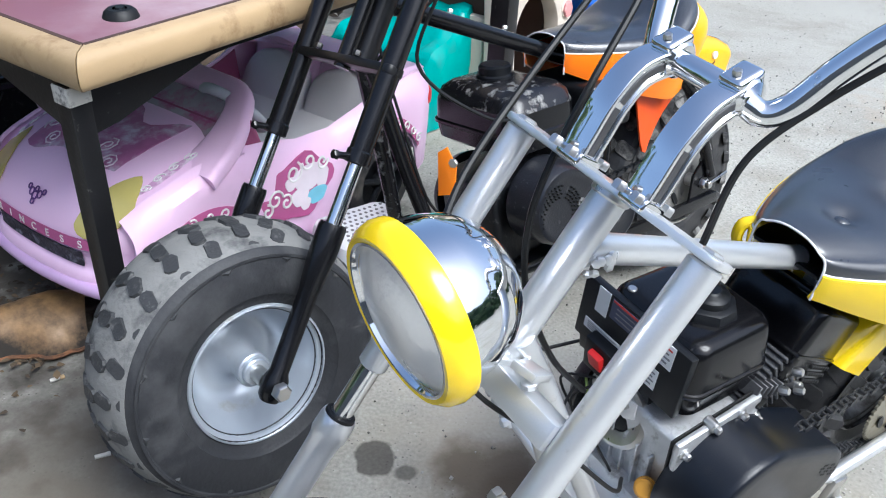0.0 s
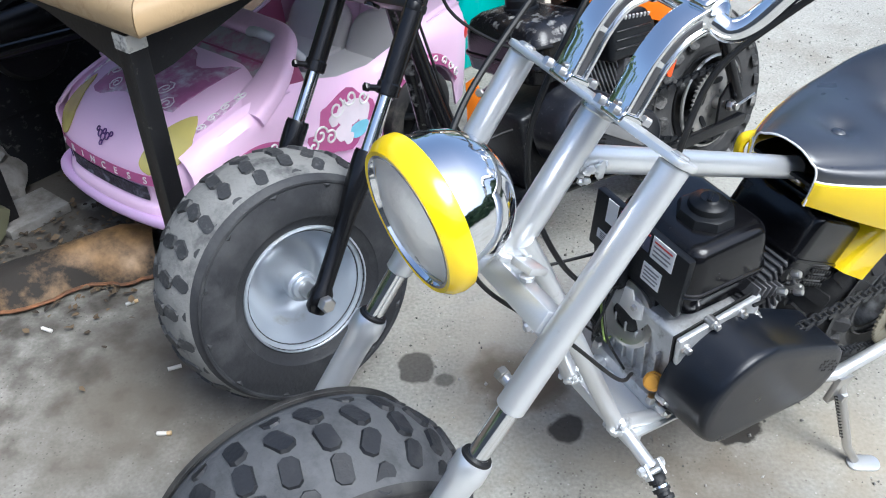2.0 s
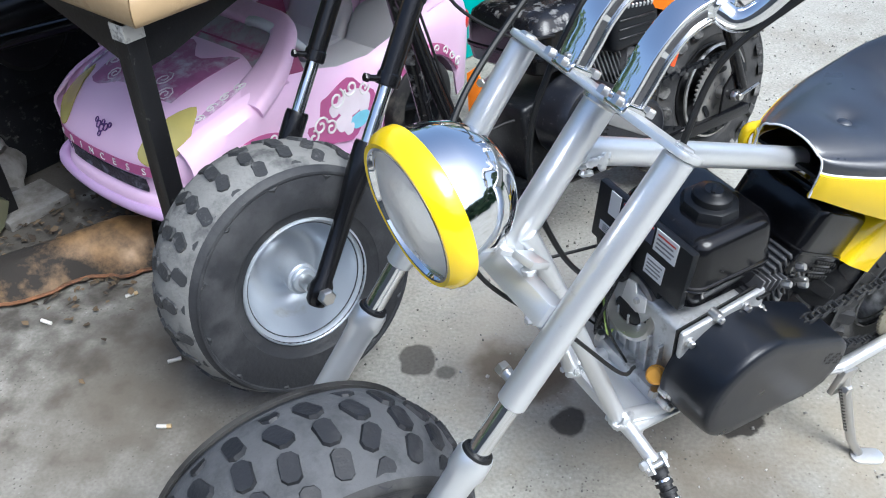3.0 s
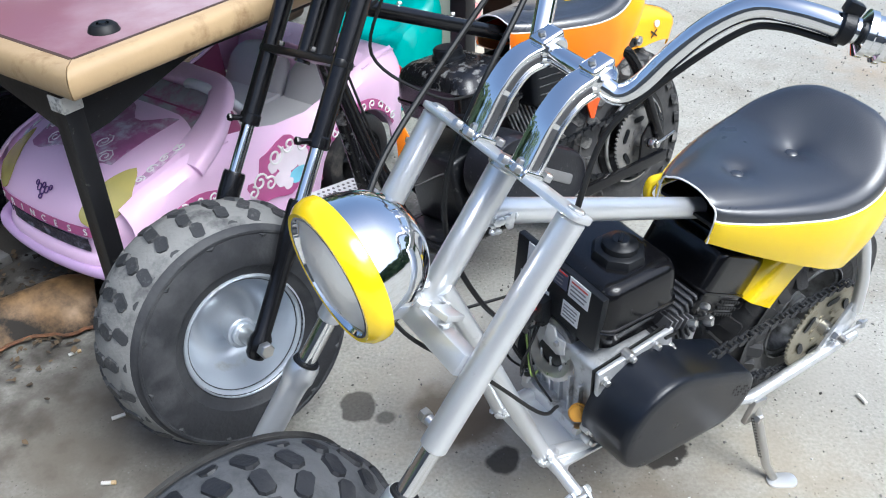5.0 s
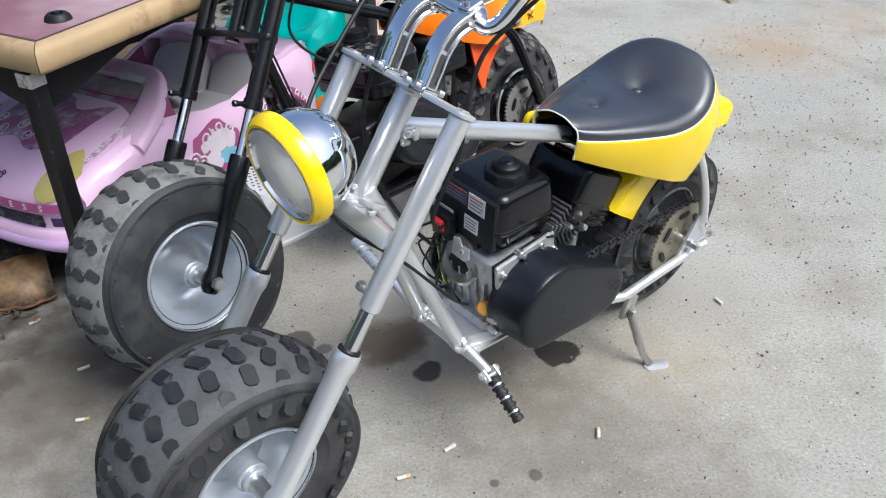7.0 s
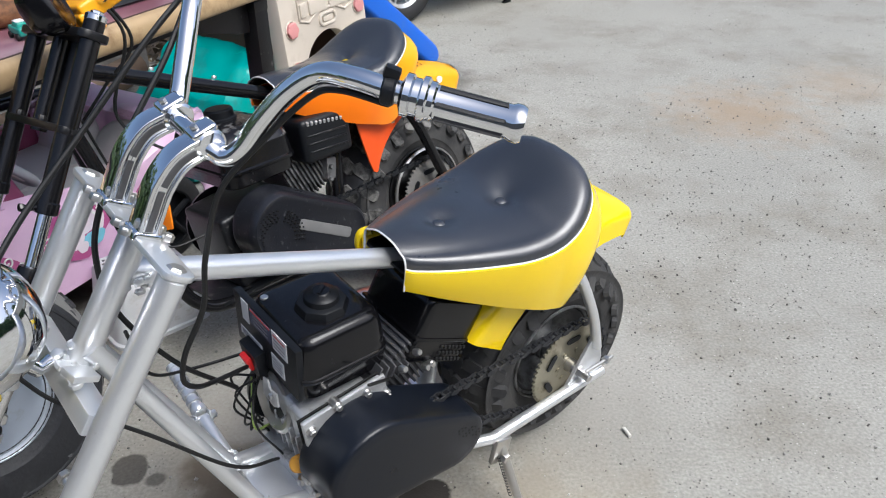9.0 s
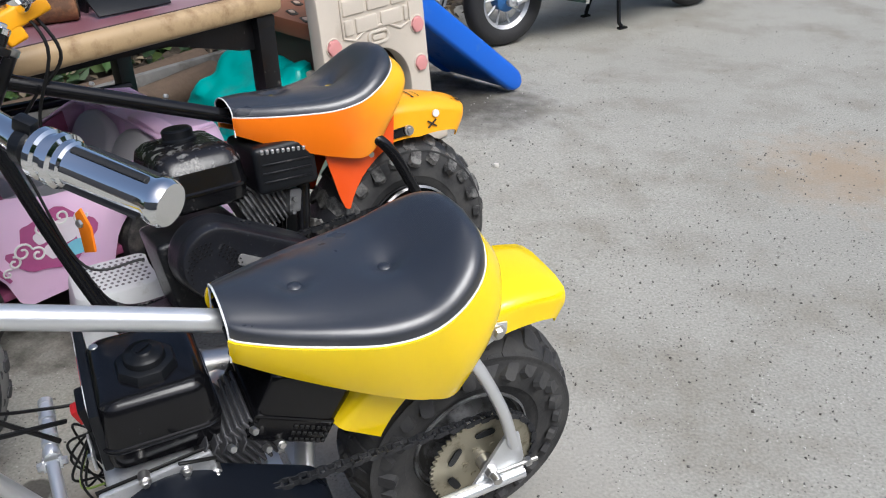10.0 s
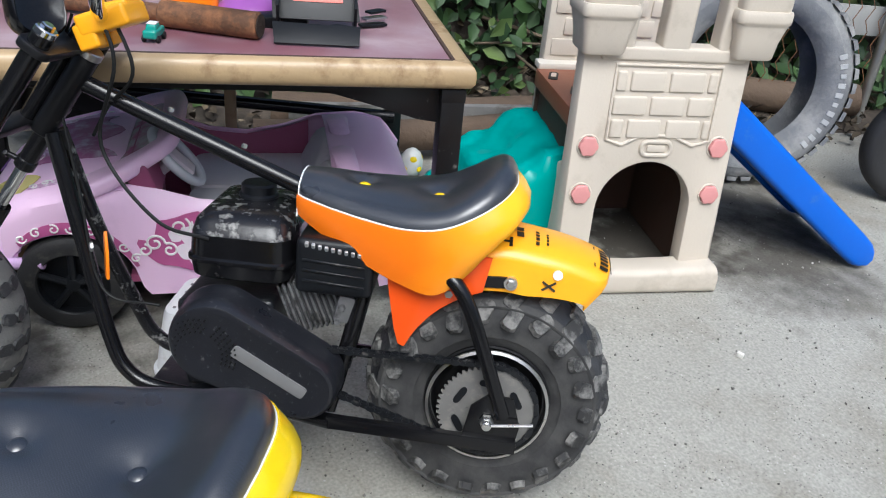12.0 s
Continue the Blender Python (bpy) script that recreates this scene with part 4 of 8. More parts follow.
    part("plate_screw", nut(B(), (-0.526, 0.018, 0.356), (-1, 0, 0), 0.0048, 0.005), STEEL, eng)
    rnd = random.Random(11)
    for k in range(7):
        p0 = Vector((-0.520, 0.055 + 0.008 * k, 0.365 - 0.006 * k))
        p1 = Vector((-0.545 - rnd.random() * 0.025, 0.065 + rnd.uniform(-0.03, 0.05), 0.300 + rnd.uniform(-0.04, 0.03)))
        p2 = Vector((-0.520, 0.060 + rnd.uniform(-0.05, 0.05), 0.240 + rnd.uniform(-0.02, 0.03)))
        part("wire", tube(B(), curve([p0, p1, p2], 7), 0.0019, 6), HOSE if k != 5 else GREENWIRE, eng)
    bm = cyl(B(), (-0.300, -0.04, 0.345), (-0.295, -0.066, 0.352), 0.006, 12, 0.001)
    nut(bm, (-0.296, -0.060, 0.350), (0.2, -1, 0.2), 0.006, 0.008)
    part("spark_plug", bm, STEEL, eng)
    bm = tube(B(), curve([(-0.36, 0.10, 0.33), (-0.33, 0.16, 0.30), (-0.25, 0.17, 0.28)], 6), 0.014, 12)
    cyl(bm, (-0.36, 0.185, 0.30), (-0.20, 0.185, 0.27), 0.035, 20, 0.006)
    part("exhaust", bm, STEEL, eng, "muffler on the far side")
    bm = lathe(B(), [(0, 0.03), (0.06, 0.03), (0.075, 0.015), (0.08, 0), (0, 0)], frame_on((-0.45, 0.095, 0.29), (0, 1, 0)), 28)
    part("recoil_starter", bm, PLASTIC, eng)


REDPRINT = mat("red_print", (0.55, 0.05, 0.04), 0.5)
GREYPRINT = mat("grey_print", (0.20, 0.20, 0.22), 0.5)
GREENWIRE = mat("green_wire", (0.25, 0.35, 0.08), 0.5)
WHITEZINC = mat("white_zinc", (0.80, 0.80, 0.80), 0.32, 0.6, 0.08, 30)
COVER = mat("moulded_cover", (0.006, 0.008, 0.013), 0.30, 0.0, 0.25, 20, 0.06, 500, dirt=(0.022, 0.022, 0.024), dirt_at=0.72, dirt_scale=18, spec=0.36)
yb = yellow_bike()
engine_yellow(yb)
# control cables of the yellow bike
def cable(bike, pts, r=0.0035, label="black control cable"):
    return part("cable", tube(B(), curve(pts, 8), r, 8), HOSE, bike, label)


cable(yb, [(-0.481, -0.207, 0.892), (-0.506, -0.160, 0.895), (-0.524, -0.134, 0.882), (-0.560, -0.094, 0.826), (-0.600, -0.070, 0.770), (-0.628, -0.075, 0.700), (-0.640, -0.078, 0.640), (-0.668, -0.075, 0.585), (-0.672, -0.062, 0.535), (-0.655, -0.050, 0.505), (-0.62, -0.01, 0.46), (-0.545, 0.05, 0.40)], 0.0034)
cable(yb, [(-0.481, 0.207, 0.893), (-0.520, 0.160, 0.895), (-0.575, 0.140, 0.862), (-0.670, 0.118, 0.786), (-0.770, 0.080, 0.716), (-0.828, 0.030, 0.680), (-0.835, 0.012, 0.660)], 0.0036)
cable(yb, [(-0.525, 0.138, 0.890), (-0.570, 0.105, 0.850), (-0.640, 0.078, 0.780), (-0.684, 0.064, 0.720), (-0.706, 0.056, 0.660), (-0.700, 0.048, 0.58), (-0.640, 0.05, 0.46), (-0.56, 0.06, 0.36)], 0.0036)
cable(yb, [(-0.830, -0.02, 0.60), (-0.80, -0.03, 0.55), (-0.72, -0.06, 0.47), (-0.63, -0.07, 0.36), (-0.545, -0.02, 0.27)], 0.0026)
cable(yb, [(-0.70, 0.03, 0.56), (-0.66, 0.12, 0.40), (-0.58, 0.20, 0.30), (-0.47, 0.18, 0.30), (-0.44, 0.12, 0.36)], 0.0026)
MIDALLOY = mat("dull_cast_alloy", (0.24, 0.24, 0.245), 0.5, 0.7, 0.25, 25, 0.25, 220, dirt=(0.05, 0.05, 0.05), dirt_at=0.55, dirt_scale=30)
REDORANGE = mat("red_orange_plastic", (0.80, 0.085, 0.006), 0.34, 0.0, 0.08, 6, 0.02, 90, coat=0.1)
SCUFFED = mat("scuffed_black_plastic", (0.011, 0.012, 0.016), 0.30, 0.0, 0.3, 20, 0.12, 260, dirt=(0.13, 0.13, 0.13), dirt_at=0.68, dirt_scale=110, spec=0.55)


def graded_shell():
    """Orange plastic that turns to yellow towards the tail."""
    m = mat("orange_to_yellow", (0.95, 0.20, 0.004), 0.30, 0.0, 0.06, 6, 0.02, 90, coat=0.15)
    N, L = m.node_tree.nodes, m.node_tree.links
    base = N["Principled BSDF"].inputs["Base Color"]
    tc, xyz, nz, add, rng, mx = (N.new("ShaderNode" + k) for k in ("TexCoord", "SeparateXYZ", "TexNoise", "Math", "MapRange", "Mix"))
    nz.inputs["Scale"].default_value = 9
    L.new(tc.outputs["Object"], xyz.inputs[0])
    L.new(tc.outputs["Object"], nz.inputs["Vector"])
    add.operation = 'MULTIPLY_ADD'
    add.inputs[1].default_value = 0.10
    L.new(nz.outputs["Fac"], add.inputs[0])
    L.new(xyz.outputs[0], add.inputs[2])
    rng.inputs["From Min"].default_value, rng.inputs["From Max"].default_value = -0.10, 0.06
    L.new(add.outputs[0], rng.inputs["Value"])
    mx.data_type = 'RGBA'
    L.new(rng.outputs[0], mx.inputs[0])
    L.new(base.links[0].from_socket, mx.inputs[6])
    mx.inputs[7].default_value = (0.97, 0.50, 0.006, 1)
    L.new(mx.outputs[2], base)
    return m


ORANGE_YELLOW = graded_shell()

# ---- the orange bike, leaning to its far side ----
OM = pose(0.4972, 1.6886, 0.0, -9.0, 0, 47.0)
O_AX = (0.0, 0.0, 0.229)
O_FR = (-1.006, 0.0, 0.228)
DIRTY = mat("grimy_black", (0.008, 0.009, 0.011), 0.36, 0.0, 0.3, 20, 0.15, 200, dirt=(0.13, 0.12, 0.11), dirt_at=0.66, dirt_scale=60, spec=0.4)
FLAKED = mat("flaked_black_paint", (0.010, 0.010, 0.012), 0.26, 0.0, 0.3, 12, 0.1, 150, dirt=(0.46, 0.45, 0.42), dirt_at=0.635, dirt_scale=42)
DUSTYHUB = mat("dust_coated_steel", (0.19, 0.185, 0.175), 0.6, 0.35, 0.25, 30, 0.1, 200, dirt=(0.30, 0.28, 0.25), dirt_at=0.60, dirt_scale=45)
INK = mat("black_ink", (0.03, 0.025, 0.02), 0.5)


def orange_bike():
    bike = thing("minibike", OM, "orange and black homemade minibike with dusty knobby tyres", "minibike", "parked minibikes")
    bm = tube(B(), [(-0.698, -0.020, 0.696), (-0.36, -0.008, 0.564), (-0.24, 0, 0.517)], 0.0142, 18)
    fr = part("frame", bm, BLACK, bike, "scuffed black tubular frame")
    for x in (-0.44, -0.56):
        bm = nut(B(), (x, -0.004, 0.564 + (-0.36 - x) * 0.391 + 0.017), (0.3, 0, 1), 0.005, 0.006)
        part("frame_bolt", bm, STEEL, fr)
    ax = Vector(O_FR)
    tp = Vector((-0.705, 0, 0.772))
    hd = (ax - tp).normalized()
    ht = Vector((-0.682, 0, 0.752))
    # the front end sits a little twisted in the frame
    A2, T2 = Vector((-1.039, -0.038, 0.233)), Vector((-0.700, -0.026, 0.762))

    def axes(o, top, side):
        z = (top - o).normalized()
        y = (side - z * side.dot(z)).normalized()
        return Matrix.Translation(top) @ Matrix((y.cross(z), y, z)).transposed().to_4x4()
    S = axes(A2, T2, Vector((0.010, 1, 0))) @ axes(ax, tp, Vector((0, 1, 0))).inverted()
    bm = cyl(B(), ht, ht + hd * 0.155, 0.0190, 22, 0.002)
    bm.transform(S)
    part("head_tube", bm, BLACKW, fr)
    bm = cyl(B(), ht - hd * 0.010, ht + hd * 0.004, 0.0205, 22, 0.002)
    bm.transform(S)
    part("bearing_cup", bm, STEEL, fr)
    for s in (-1, 1):
        p = curve([(-0.742, s * 0.012 - 0.022, 0.612), (-0.700, s * 0.030 - 0.012, 0.44), (-0.652, s * 0.060, 0.275), (-0.620, s * 0.068, 0.215), (-0.560, s * 0.072, 0.190), (-0.40, s * 0.080, 0.186), (-0.255, s * 0.128, 0.196)], 5)
        part("down_tube", tube(B(), p, 0.0128, 14), BLACK if s < 0 else FLAKED, fr)
        part("lower_rail", box(B(), (-0.105, s * 0.130, 0.193), (0.315, 0.013, 0.024), (0, 2, 0), 0.003), BLACK, fr)
        p = curve([(-0.115, s * 0.095, 0.470), (-0.080, s * 0.118, 0.468), (-0.050, s * 0.126, 0.430), (-0.020, s * 0.130, 0.360), (0.025, s * 0.132, 0.245)], 5)
        part("rear_strut", tube(B(), p, 0.012, 14), BLACK, fr)
        bm = prism(B(), [(-0.040, 0.185), (0.050, 0.190), (0.055, 0.225), (0.040, 0.275), (0.000, 0.280), (-0.028, 0.255)], Matrix.Translation((0, s * 0.126 + 0.003, 0)) @ pose(0, 0, 0, 90, 0, 0), 0.006, 0.001)
        part("axle_plate", bm, BLACK, fr)
        bm = nut(B(), (0.0, s * 0.131, 0.233), (0, s, 0), 0.012, 0.012)
        cyl(bm, (0, s * 0.06, 0.233), (0, s * 0.152, 0.233), 0.008, 12, 0.001)
        cyl(bm, (0.0, s * 0.147, 0.233), (0.075, s * 0.140, 0.238), 0.003, 8)
        part("axle_bolt", bm, STEEL, fr)
        p = [(-0.205, s * 0.045, 0.50), (-0.258, s * 0.070, 0.235), (-0.268, s * 0.080, 0.19)]
        part("seat_post", tube(B(), p, 0.0135, 12), BLACK, fr)
    part("engine_plate", box(B(), (-0.43, 0.0, 0.196), (0.30, 0.17, 0.006), bevel=0.0015), DIRTY, fr)
    # front end, turned a little

    def fp(name, bm, m, parent, label=""):
        bm.transform(S)
        return part(name, bm, m, parent, label)
    W = 0.112
    bm = prism(B(), rrect(0.032, 0.256, 0.010, 4), frame_on(tp + hd * 0.165, -hd, (0, 1, 0)), 0.013, 0.003)
    for y in (-0.05, 0.05):
        nut(bm, tp + hd * 0.142 + Vector((-0.02, y, 0)), -hd, 0.006, 0.008)
    fork = fp("lower_clamp", bm, BLACKW, bike, "scuffed black fork clamp")
    bm = prism(B(), rrect(0.050, 0.265, 0.016, 4), frame_on(tp + hd * 0.012, -hd, (0, 1, 0)), 0.014, 0.003)
    fp("upper_clamp", bm, BLACKW, fork)
    for s in (-1, 1):
        a, b = tp + Vector((0, s * W, 0)), ax + Vector((0, s * W, 0))
        d = (b - a).normalized()
        fp("upper_leg", cyl(B(), a - d * 0.02, along(a, b, 0.468), 0.0162, 22, 0.002), BLACK, fork)
        bm = cyl(B(), a - d * 0.030, a - d * 0.018, 0.0168, 22, 0.002)
        nut(bm, a - d * 0.030, -d, 0.010, 0.006)
        fp("leg_cap", bm, CHROME, fork)
        bm = cyl(B(), along(a, b, 0.440), along(a, b, 0.473), 0.0182, 22, 0.002)
        cyl(bm, along(a, b, 0.455) + Vector((0, 0, 0)), along(a, b, 0.455) + Vector((-0.034, s * 0.002, 0.010)), 0.005, 10)
        nut(bm, along(a, b, 0.455) + Vector((-0.034, 0, 0.010)), (-1, 0, 0.3), 0.007, 0.007)
        fp("pinch_collar", bm, BLACK, fork)
        fp("stanchion", cyl(B(), along(a, b, 0.455), along(a, b, 0.625), 0.0112, 20), CHROME, fork, "chrome fork stanchion")
        L = (b - a).length
        bm = lathe(B(), [(0.0115, 0), (0.0185, 0.0), (0.0200, 0.006), (0.0200, 0.045), (0.0165, 0.085), (0.0142, 0.100), (0.0138, 0.388 * L - 0.022), (0.018, 0.388 * L - 0.012), (0.018, 0.388 * L + 0.014), (0.013, 0.388 * L + 0.022), (0, 0.388 * L + 0.022)], frame_on(along(a, b, 0.612), d), 22)
        fp("lower_leg", bm, BLACK, fork)
        bm = nut(B(), b + Vector((0, s * 0.017, 0)), (0, s, 0), 0.0135, 0.013)
        fp("axle_nut", bm, STEEL, fork)
    fp("steering_stem", cyl(B(), tp - hd * 0.02, tp + hd * 0.17, 0.013, 16), BLACK, fork)
    bm = cyl(B(), ax + Vector((0, -0.125, 0)), ax + Vector((0, 0.125, 0)), 0.008, 12)
    for s in (-1, 1):
        cyl(bm, ax + Vector((0, s * 0.05, 0)), ax + Vector((0, s * 0.094, 0)), 0.0125, 14)
    fp("front_axle", bm, STEEL, fork)
    # bar clamp, bar, rounded black pod
    bm = box(B(), tp + Vector((0.058, 0, 0.040)), (0.082, 0.085, 0.034), (0, -25, 0), 0.007, 3)
    box(bm, tp + Vector((0.036, 0.028, 0.012)), (0.034, 0.028, 0.040), (0, -25, 0), 0.006, 3)
    box(bm, tp + Vector((0.036, -0.028, 0.012)), (0.034, 0.028, 0.040), (0, -25, 0), 0.006, 3)
    box(bm, tp + Vector((0.064, 0.0, 0.058)), (0.056, 0.056, 0.018), (0, -20, 0), 0.005, 3)
    fp("bar_clamp", bm, ORANGEY, fork, "bright orange handlebar clamp")
    half = [(-0.48, -0.33, 0.935), (-0.555, -0.22, 0.945), (-0.60, -0.15, 0.925), (-0.635, -0.085, 0.850), (-0.648, -0.03, 0.815)]
    pts = half + [(x, -y, z) for x, y, z in half[::-1]]
    hb = fp("handlebar", tube(B(), curve(pts, 5), 0.0111, 16), CHROME, bike, "chrome handlebar")
    for s in (-1, 1):
        a, b = Vector((-0.478, s * 0.333, 0.9345)), Vector((-0.550, s * 0.228, 0.9445))
        fp("grip", lathe(B(), [(0, -0.004), (0.018, -0.003), (0.0165, 0.012), (0.0160, 0.10), (0.0215, 0.106), (0.0215, 0.114), (0.0115, 0.118)], frame_on(a, b - a), 18), GRIPM, hb, "black rubber grip")
    m = frame_on(tp + Vector((-0.030, -0.058, 0.048)), (0.75, -0.55, 0.35))
    bm = B()
    rings = []
    for z, k in ((-0.045, 0.45), (-0.040, 0.7), (-0.02, 0.95), (0.0, 1.0), (0.008, 0.98), (0.012, 0.90), (0.010, 0.84)):
        rings.append([m @ Vector((x * k, y * k, z)) for x, y in rrect(0.082, 0.092, 0.030, 5)])
    loft(bm, rings)
    fp("light_pod", bm, GLOSSBLACK, fork, "rounded black light pod")
    w = wheel(bike, O_FR, 0.211, 0.174, (RUBBERD, CROWND, KNOBD), S, RIM, deep=0.085, label="silver deep-dish front wheel with dusty tyre", big=0.98, rows=25, knob=0.0050, reach=0.84)
    # seat and fender
    seat(bike, ORANGE_YELLOW, YELLOW, 0.016, LOW_ORANGE, 0.006)
    f = fender(bike, O_AX, 0.298, ORANGEY, 118, 54, 0.036, 0.066, -0.25, 0.0, 0.018)
    # forward skirt of the fender: a deep panel between seat and tyre
    for s in (-1, 1):
        out = [(-0.186, 0.470), (-0.178, 0.420), (-0.166, 0.360), (-0.158, 0.335), (-0.150, 0.331)] + [((0.176 + (147 - a) * 0.0007) * math.cos(radians(a)), 0.233 + (0.176 + (147 - a) * 0.0007) * math.sin(radians(a))) for a in (146, 140, 133, 126, 119, 112, 105, 98)] + [(-0.020, 0.500), (-0.10, 0.500)]
        part("inner_fender", prism(B(), out, Matrix.Translation((0, s * 0.0905 + 0.0025, 0)) @ pose(0, 0, 0, 90, 0, 0), 0.005, 0.0015), REDORANGE, f, "red-orange front skirt of the fender")
    for s in (-1, 1):
        mid = curve([(-0.083, 0, 0.431), (-0.060, 0, 0.446), (-0.030, 0, 0.456), (0.013, 0, 0.459)], 4)
        out = []
        for sg in (1, -1):
            for i, p in enumerate(mid if sg > 0 else mid[::-1]):
                q = mid if sg > 0 else mid[::-1]
                d = (q[min(i + 1, len(q) - 1)] - q[max(i - 1, 0)]).normalized()
                out.append((p.x - d.z * 0.0095, p.z + d.x * 0.0095))
                if i == len(q) - 1:
                    for a in (45, 90, 135):
                        c2, s2 = math.cos(radians(a)) * 0.0095, math.sin(radians(a)) * 0.0095
                        out.append((p.x - d.z * c2 + d.x * s2, p.z + d.x * c2 + d.z * s2))
        bm = prism(B(), out, Matrix.Translation((0, s * 0.084 + 0.002, 0)) @ pose(0, 0, 0, 90, 0, 0), 0.004, 0.0008)
        br = part("fender_bracket", bm, BLACK, f)
        for x, z in ((-0.083, 0.431), (0.013, 0.459)):
            bm = nut(B(), (x, s * 0.088, z), (0, s, 0), 0.0075, 0.006)
            cyl(bm, (x, s * 0.082, z), (x, s * 0.0905, z), 0.011, 14)
            part("fender_bolt", bm, STEEL, br)
    # faded lettering on the fender as plain bars
    def on_fender(a, y, lift=0.0012):
        tail = max(0, ((118 - a) / 64 - 0.60) / 0.40)
        r = 0.298 + 0.018 * tail ** 1.3 + lift - 0.036 * (1 - math.cos(math.asin(min(1, abs(y) / 0.079)))) ** 1.25
        return Vector((r * math.cos(radians(a)), y, 0.229 + r * math.sin(radians(a))))
    bars = [(88, -0.074, -0.052, 2.4), (88, -0.066, -0.061, 6.5), (84.5, -0.046, -0.028, 5.0), (84.5, -0.023, -0.006, 5.0)]
    bars += [(79.5, -0.060 + k * 0.014, -0.050 + k * 0.014, 2.6) for k in range(4)] + [(76.5, -0.055 + k * 0.012, -0.047 + k * 0.012, 1.6) for k in range(4)]
    bars += [(57, -0.066 + k * 0.0135, -0.057 + k * 0.0135, 6.0) for k in range(6)] + [(61, -0.066, 0.012, 0.9), (55.5, -0.066, 0.012, 0.9)]
    for k, (a, y0, y1, t) in enumerate(bars):
        p0, p1 = on_fender(a, y0 * 0.9), on_fender(a, y1 * 0.9)
        p2, p3 = on_fender(a + t * 0.45, y1 * 0.9), on_fender(a + t * 0.45, y0 * 0.9)
        bm = B()
        bm.faces.new([bm.verts.new(q) for q in (p0, p1, p2, p3)])
        bmesh.ops.solidify(bm, geom=bm.faces[:], thickness=0.0008)
        part("print_bar", bm, INK, f)
    bm = B()
    cx = Vector((0.074, -0.0825, 0.459))
    for r in (35, -35):
        box(bm, cx, (0.026, 0.0012, 0.0035), (0, r, 0))
    part("print_mark", bm, INK, f)
    bm = cyl(B(), (0.086, -0.0790, 0.479), (0.086, -0.0830, 0.479), 0.008, 14)
    part("print_dot", bm, WHITE, f)
    w = wheel(bike, O_AX, 0.210, 0.154, (RUBBER, RUBBERD, KNOBR), ID, BLACKW, blocky=True, label="rear wheel with dusty knobby tyre", big=1.2, rows=22, knob=0.007)
    bm = lathe(B(), [(0.099, 0), (0.104, 0.002), (0.104, 0.006), (0.099, 0.008), (0.099, 0)], frame_on((0, -0.080, 0.233), (0, -1, 0)), 48)
    part("bright_rim_edge", bm, STEEL, w)
    sprocket(w, O_AX, -0.094, 0.084, 50, DUSTYHUB)
    part("axle_sleeve", cyl(B(), (0, -0.115, 0.233), (0, 0.0, 0.233), 0.014, 16), STEEL, w)
    chain(bike, (-0.33, 0.285), (0, 0.233), 0.026, 0.083, -0.094, DIRTY)
    # engine
    blk = box(B(), (-0.445, 0.010, 0.285), (0.165, 0.15, 0.16), (0, -6, 0), 0.012, 3)
    eng = part("engine", blk, DIRTY, bike, "grimy single cylinder engine")
    fins(eng, (-0.310, -0.002, 0.372), 10, 0.0095, (0.092, 0.112), (0, 68, 0), MIDALLOY)
    part("cylinder", box(B(), (-0.310, -0.005, 0.375), (0.075, 0.09, 0.095), (0, 68, 0), 0.006), DARKALLOY, eng)
    bm = box(B(), (-0.252, -0.052, 0.372), (0.034, 0.034, 0.048), (0, 12, 10), 0.006)
    nut(bm, (-0.255, -0.070, 0.378), (0, -1, 0), 0.006, 0.008)
    nut(bm, (-0.262, -0.068, 0.352), (0, -1, 0), 0.005, 0.010)
    part("carburettor", bm, MIDALLOY, eng)
    bm = B()
    rings = []
    for z, k in ((0.405, 0.80), (0.414, 0.95), (0.438, 0.99), (0.441, 1.03), (0.446, 1.03), (0.449, 0.99), (0.485, 0.97), (0.505, 0.90), (0.516, 0.76), (0.520, 0.5)):
        rings.append([(-0.425 + x, 0.020 + y, z) for x, y in rrect(0.168 * k, 0.225 * k, 0.032 * k, 5)])
    tk = part("fuel_tank", loft(bm, rings[:7]), BLACK, eng, "black fuel tank")
    part("tank_top", loft(B(), rings[6:]), FLAKED, tk, "tank top with flaking paint")
    bm = lathe(B(), [(0, 0.020), (0.026, 0.020), (0.030, 0.016), (0.030, 0.003), (0.034, 0.0), (0.034, -0.01), (0, -0.01)], Matrix.Translation((-0.425, 0.040, 0.524)), 24)
    part("fuel_cap", bm, PLASTIC, eng)
    bm = rounded_block(B(), -0.330, -0.205, -0.100, 0.060, 0.408, 0.502, 0.014)
    ac = part("air_cleaner", bm, PLASTIC, eng, "dusty black air cleaner")
    for k in range(9):
        part("vent_slot", box(B(), (-0.312 + k * 0.0105, -0.0975, 0.492 - k * 0.0012), (0.006, 0.008, 0.010), (25, 0, 0), 0.001, 1), ALLOY, ac)
    for k in range(3):
        part("vent_rib", box(B(), (-0.268, -0.1015, 0.465 - k * 0.017), (0.100, 0.003, 0.004), (0, 3, 0), 0.001, 1), DIRTY, ac)
    # long belt cover
    c1, r1, c2, r2 = (-0.446, 0.326), 0.076, (-0.303, 0.264), 0.060
    d = math.atan2(c2[1] - c1[1], c2[0] - c1[0])
    al = math.acos((r1 - r2) / math.hypot(c2[0] - c1[0], c2[1] - c1[1]))

    def outline(k):
        o = []
        for i in range(21):
            t = d + al + (2 * math.pi - 2 * al) * i / 20
            o.append((c1[0] + r1 * k * math.cos(t), c1[1] + r1 * k * math.sin(t)))
        for i in range(13):
            t = d - al + 2 * al * i / 12
            o.append((c2[0] + r2 * k * math.cos(t), c2[1] + r2 * k * math.sin(t)))
        return o
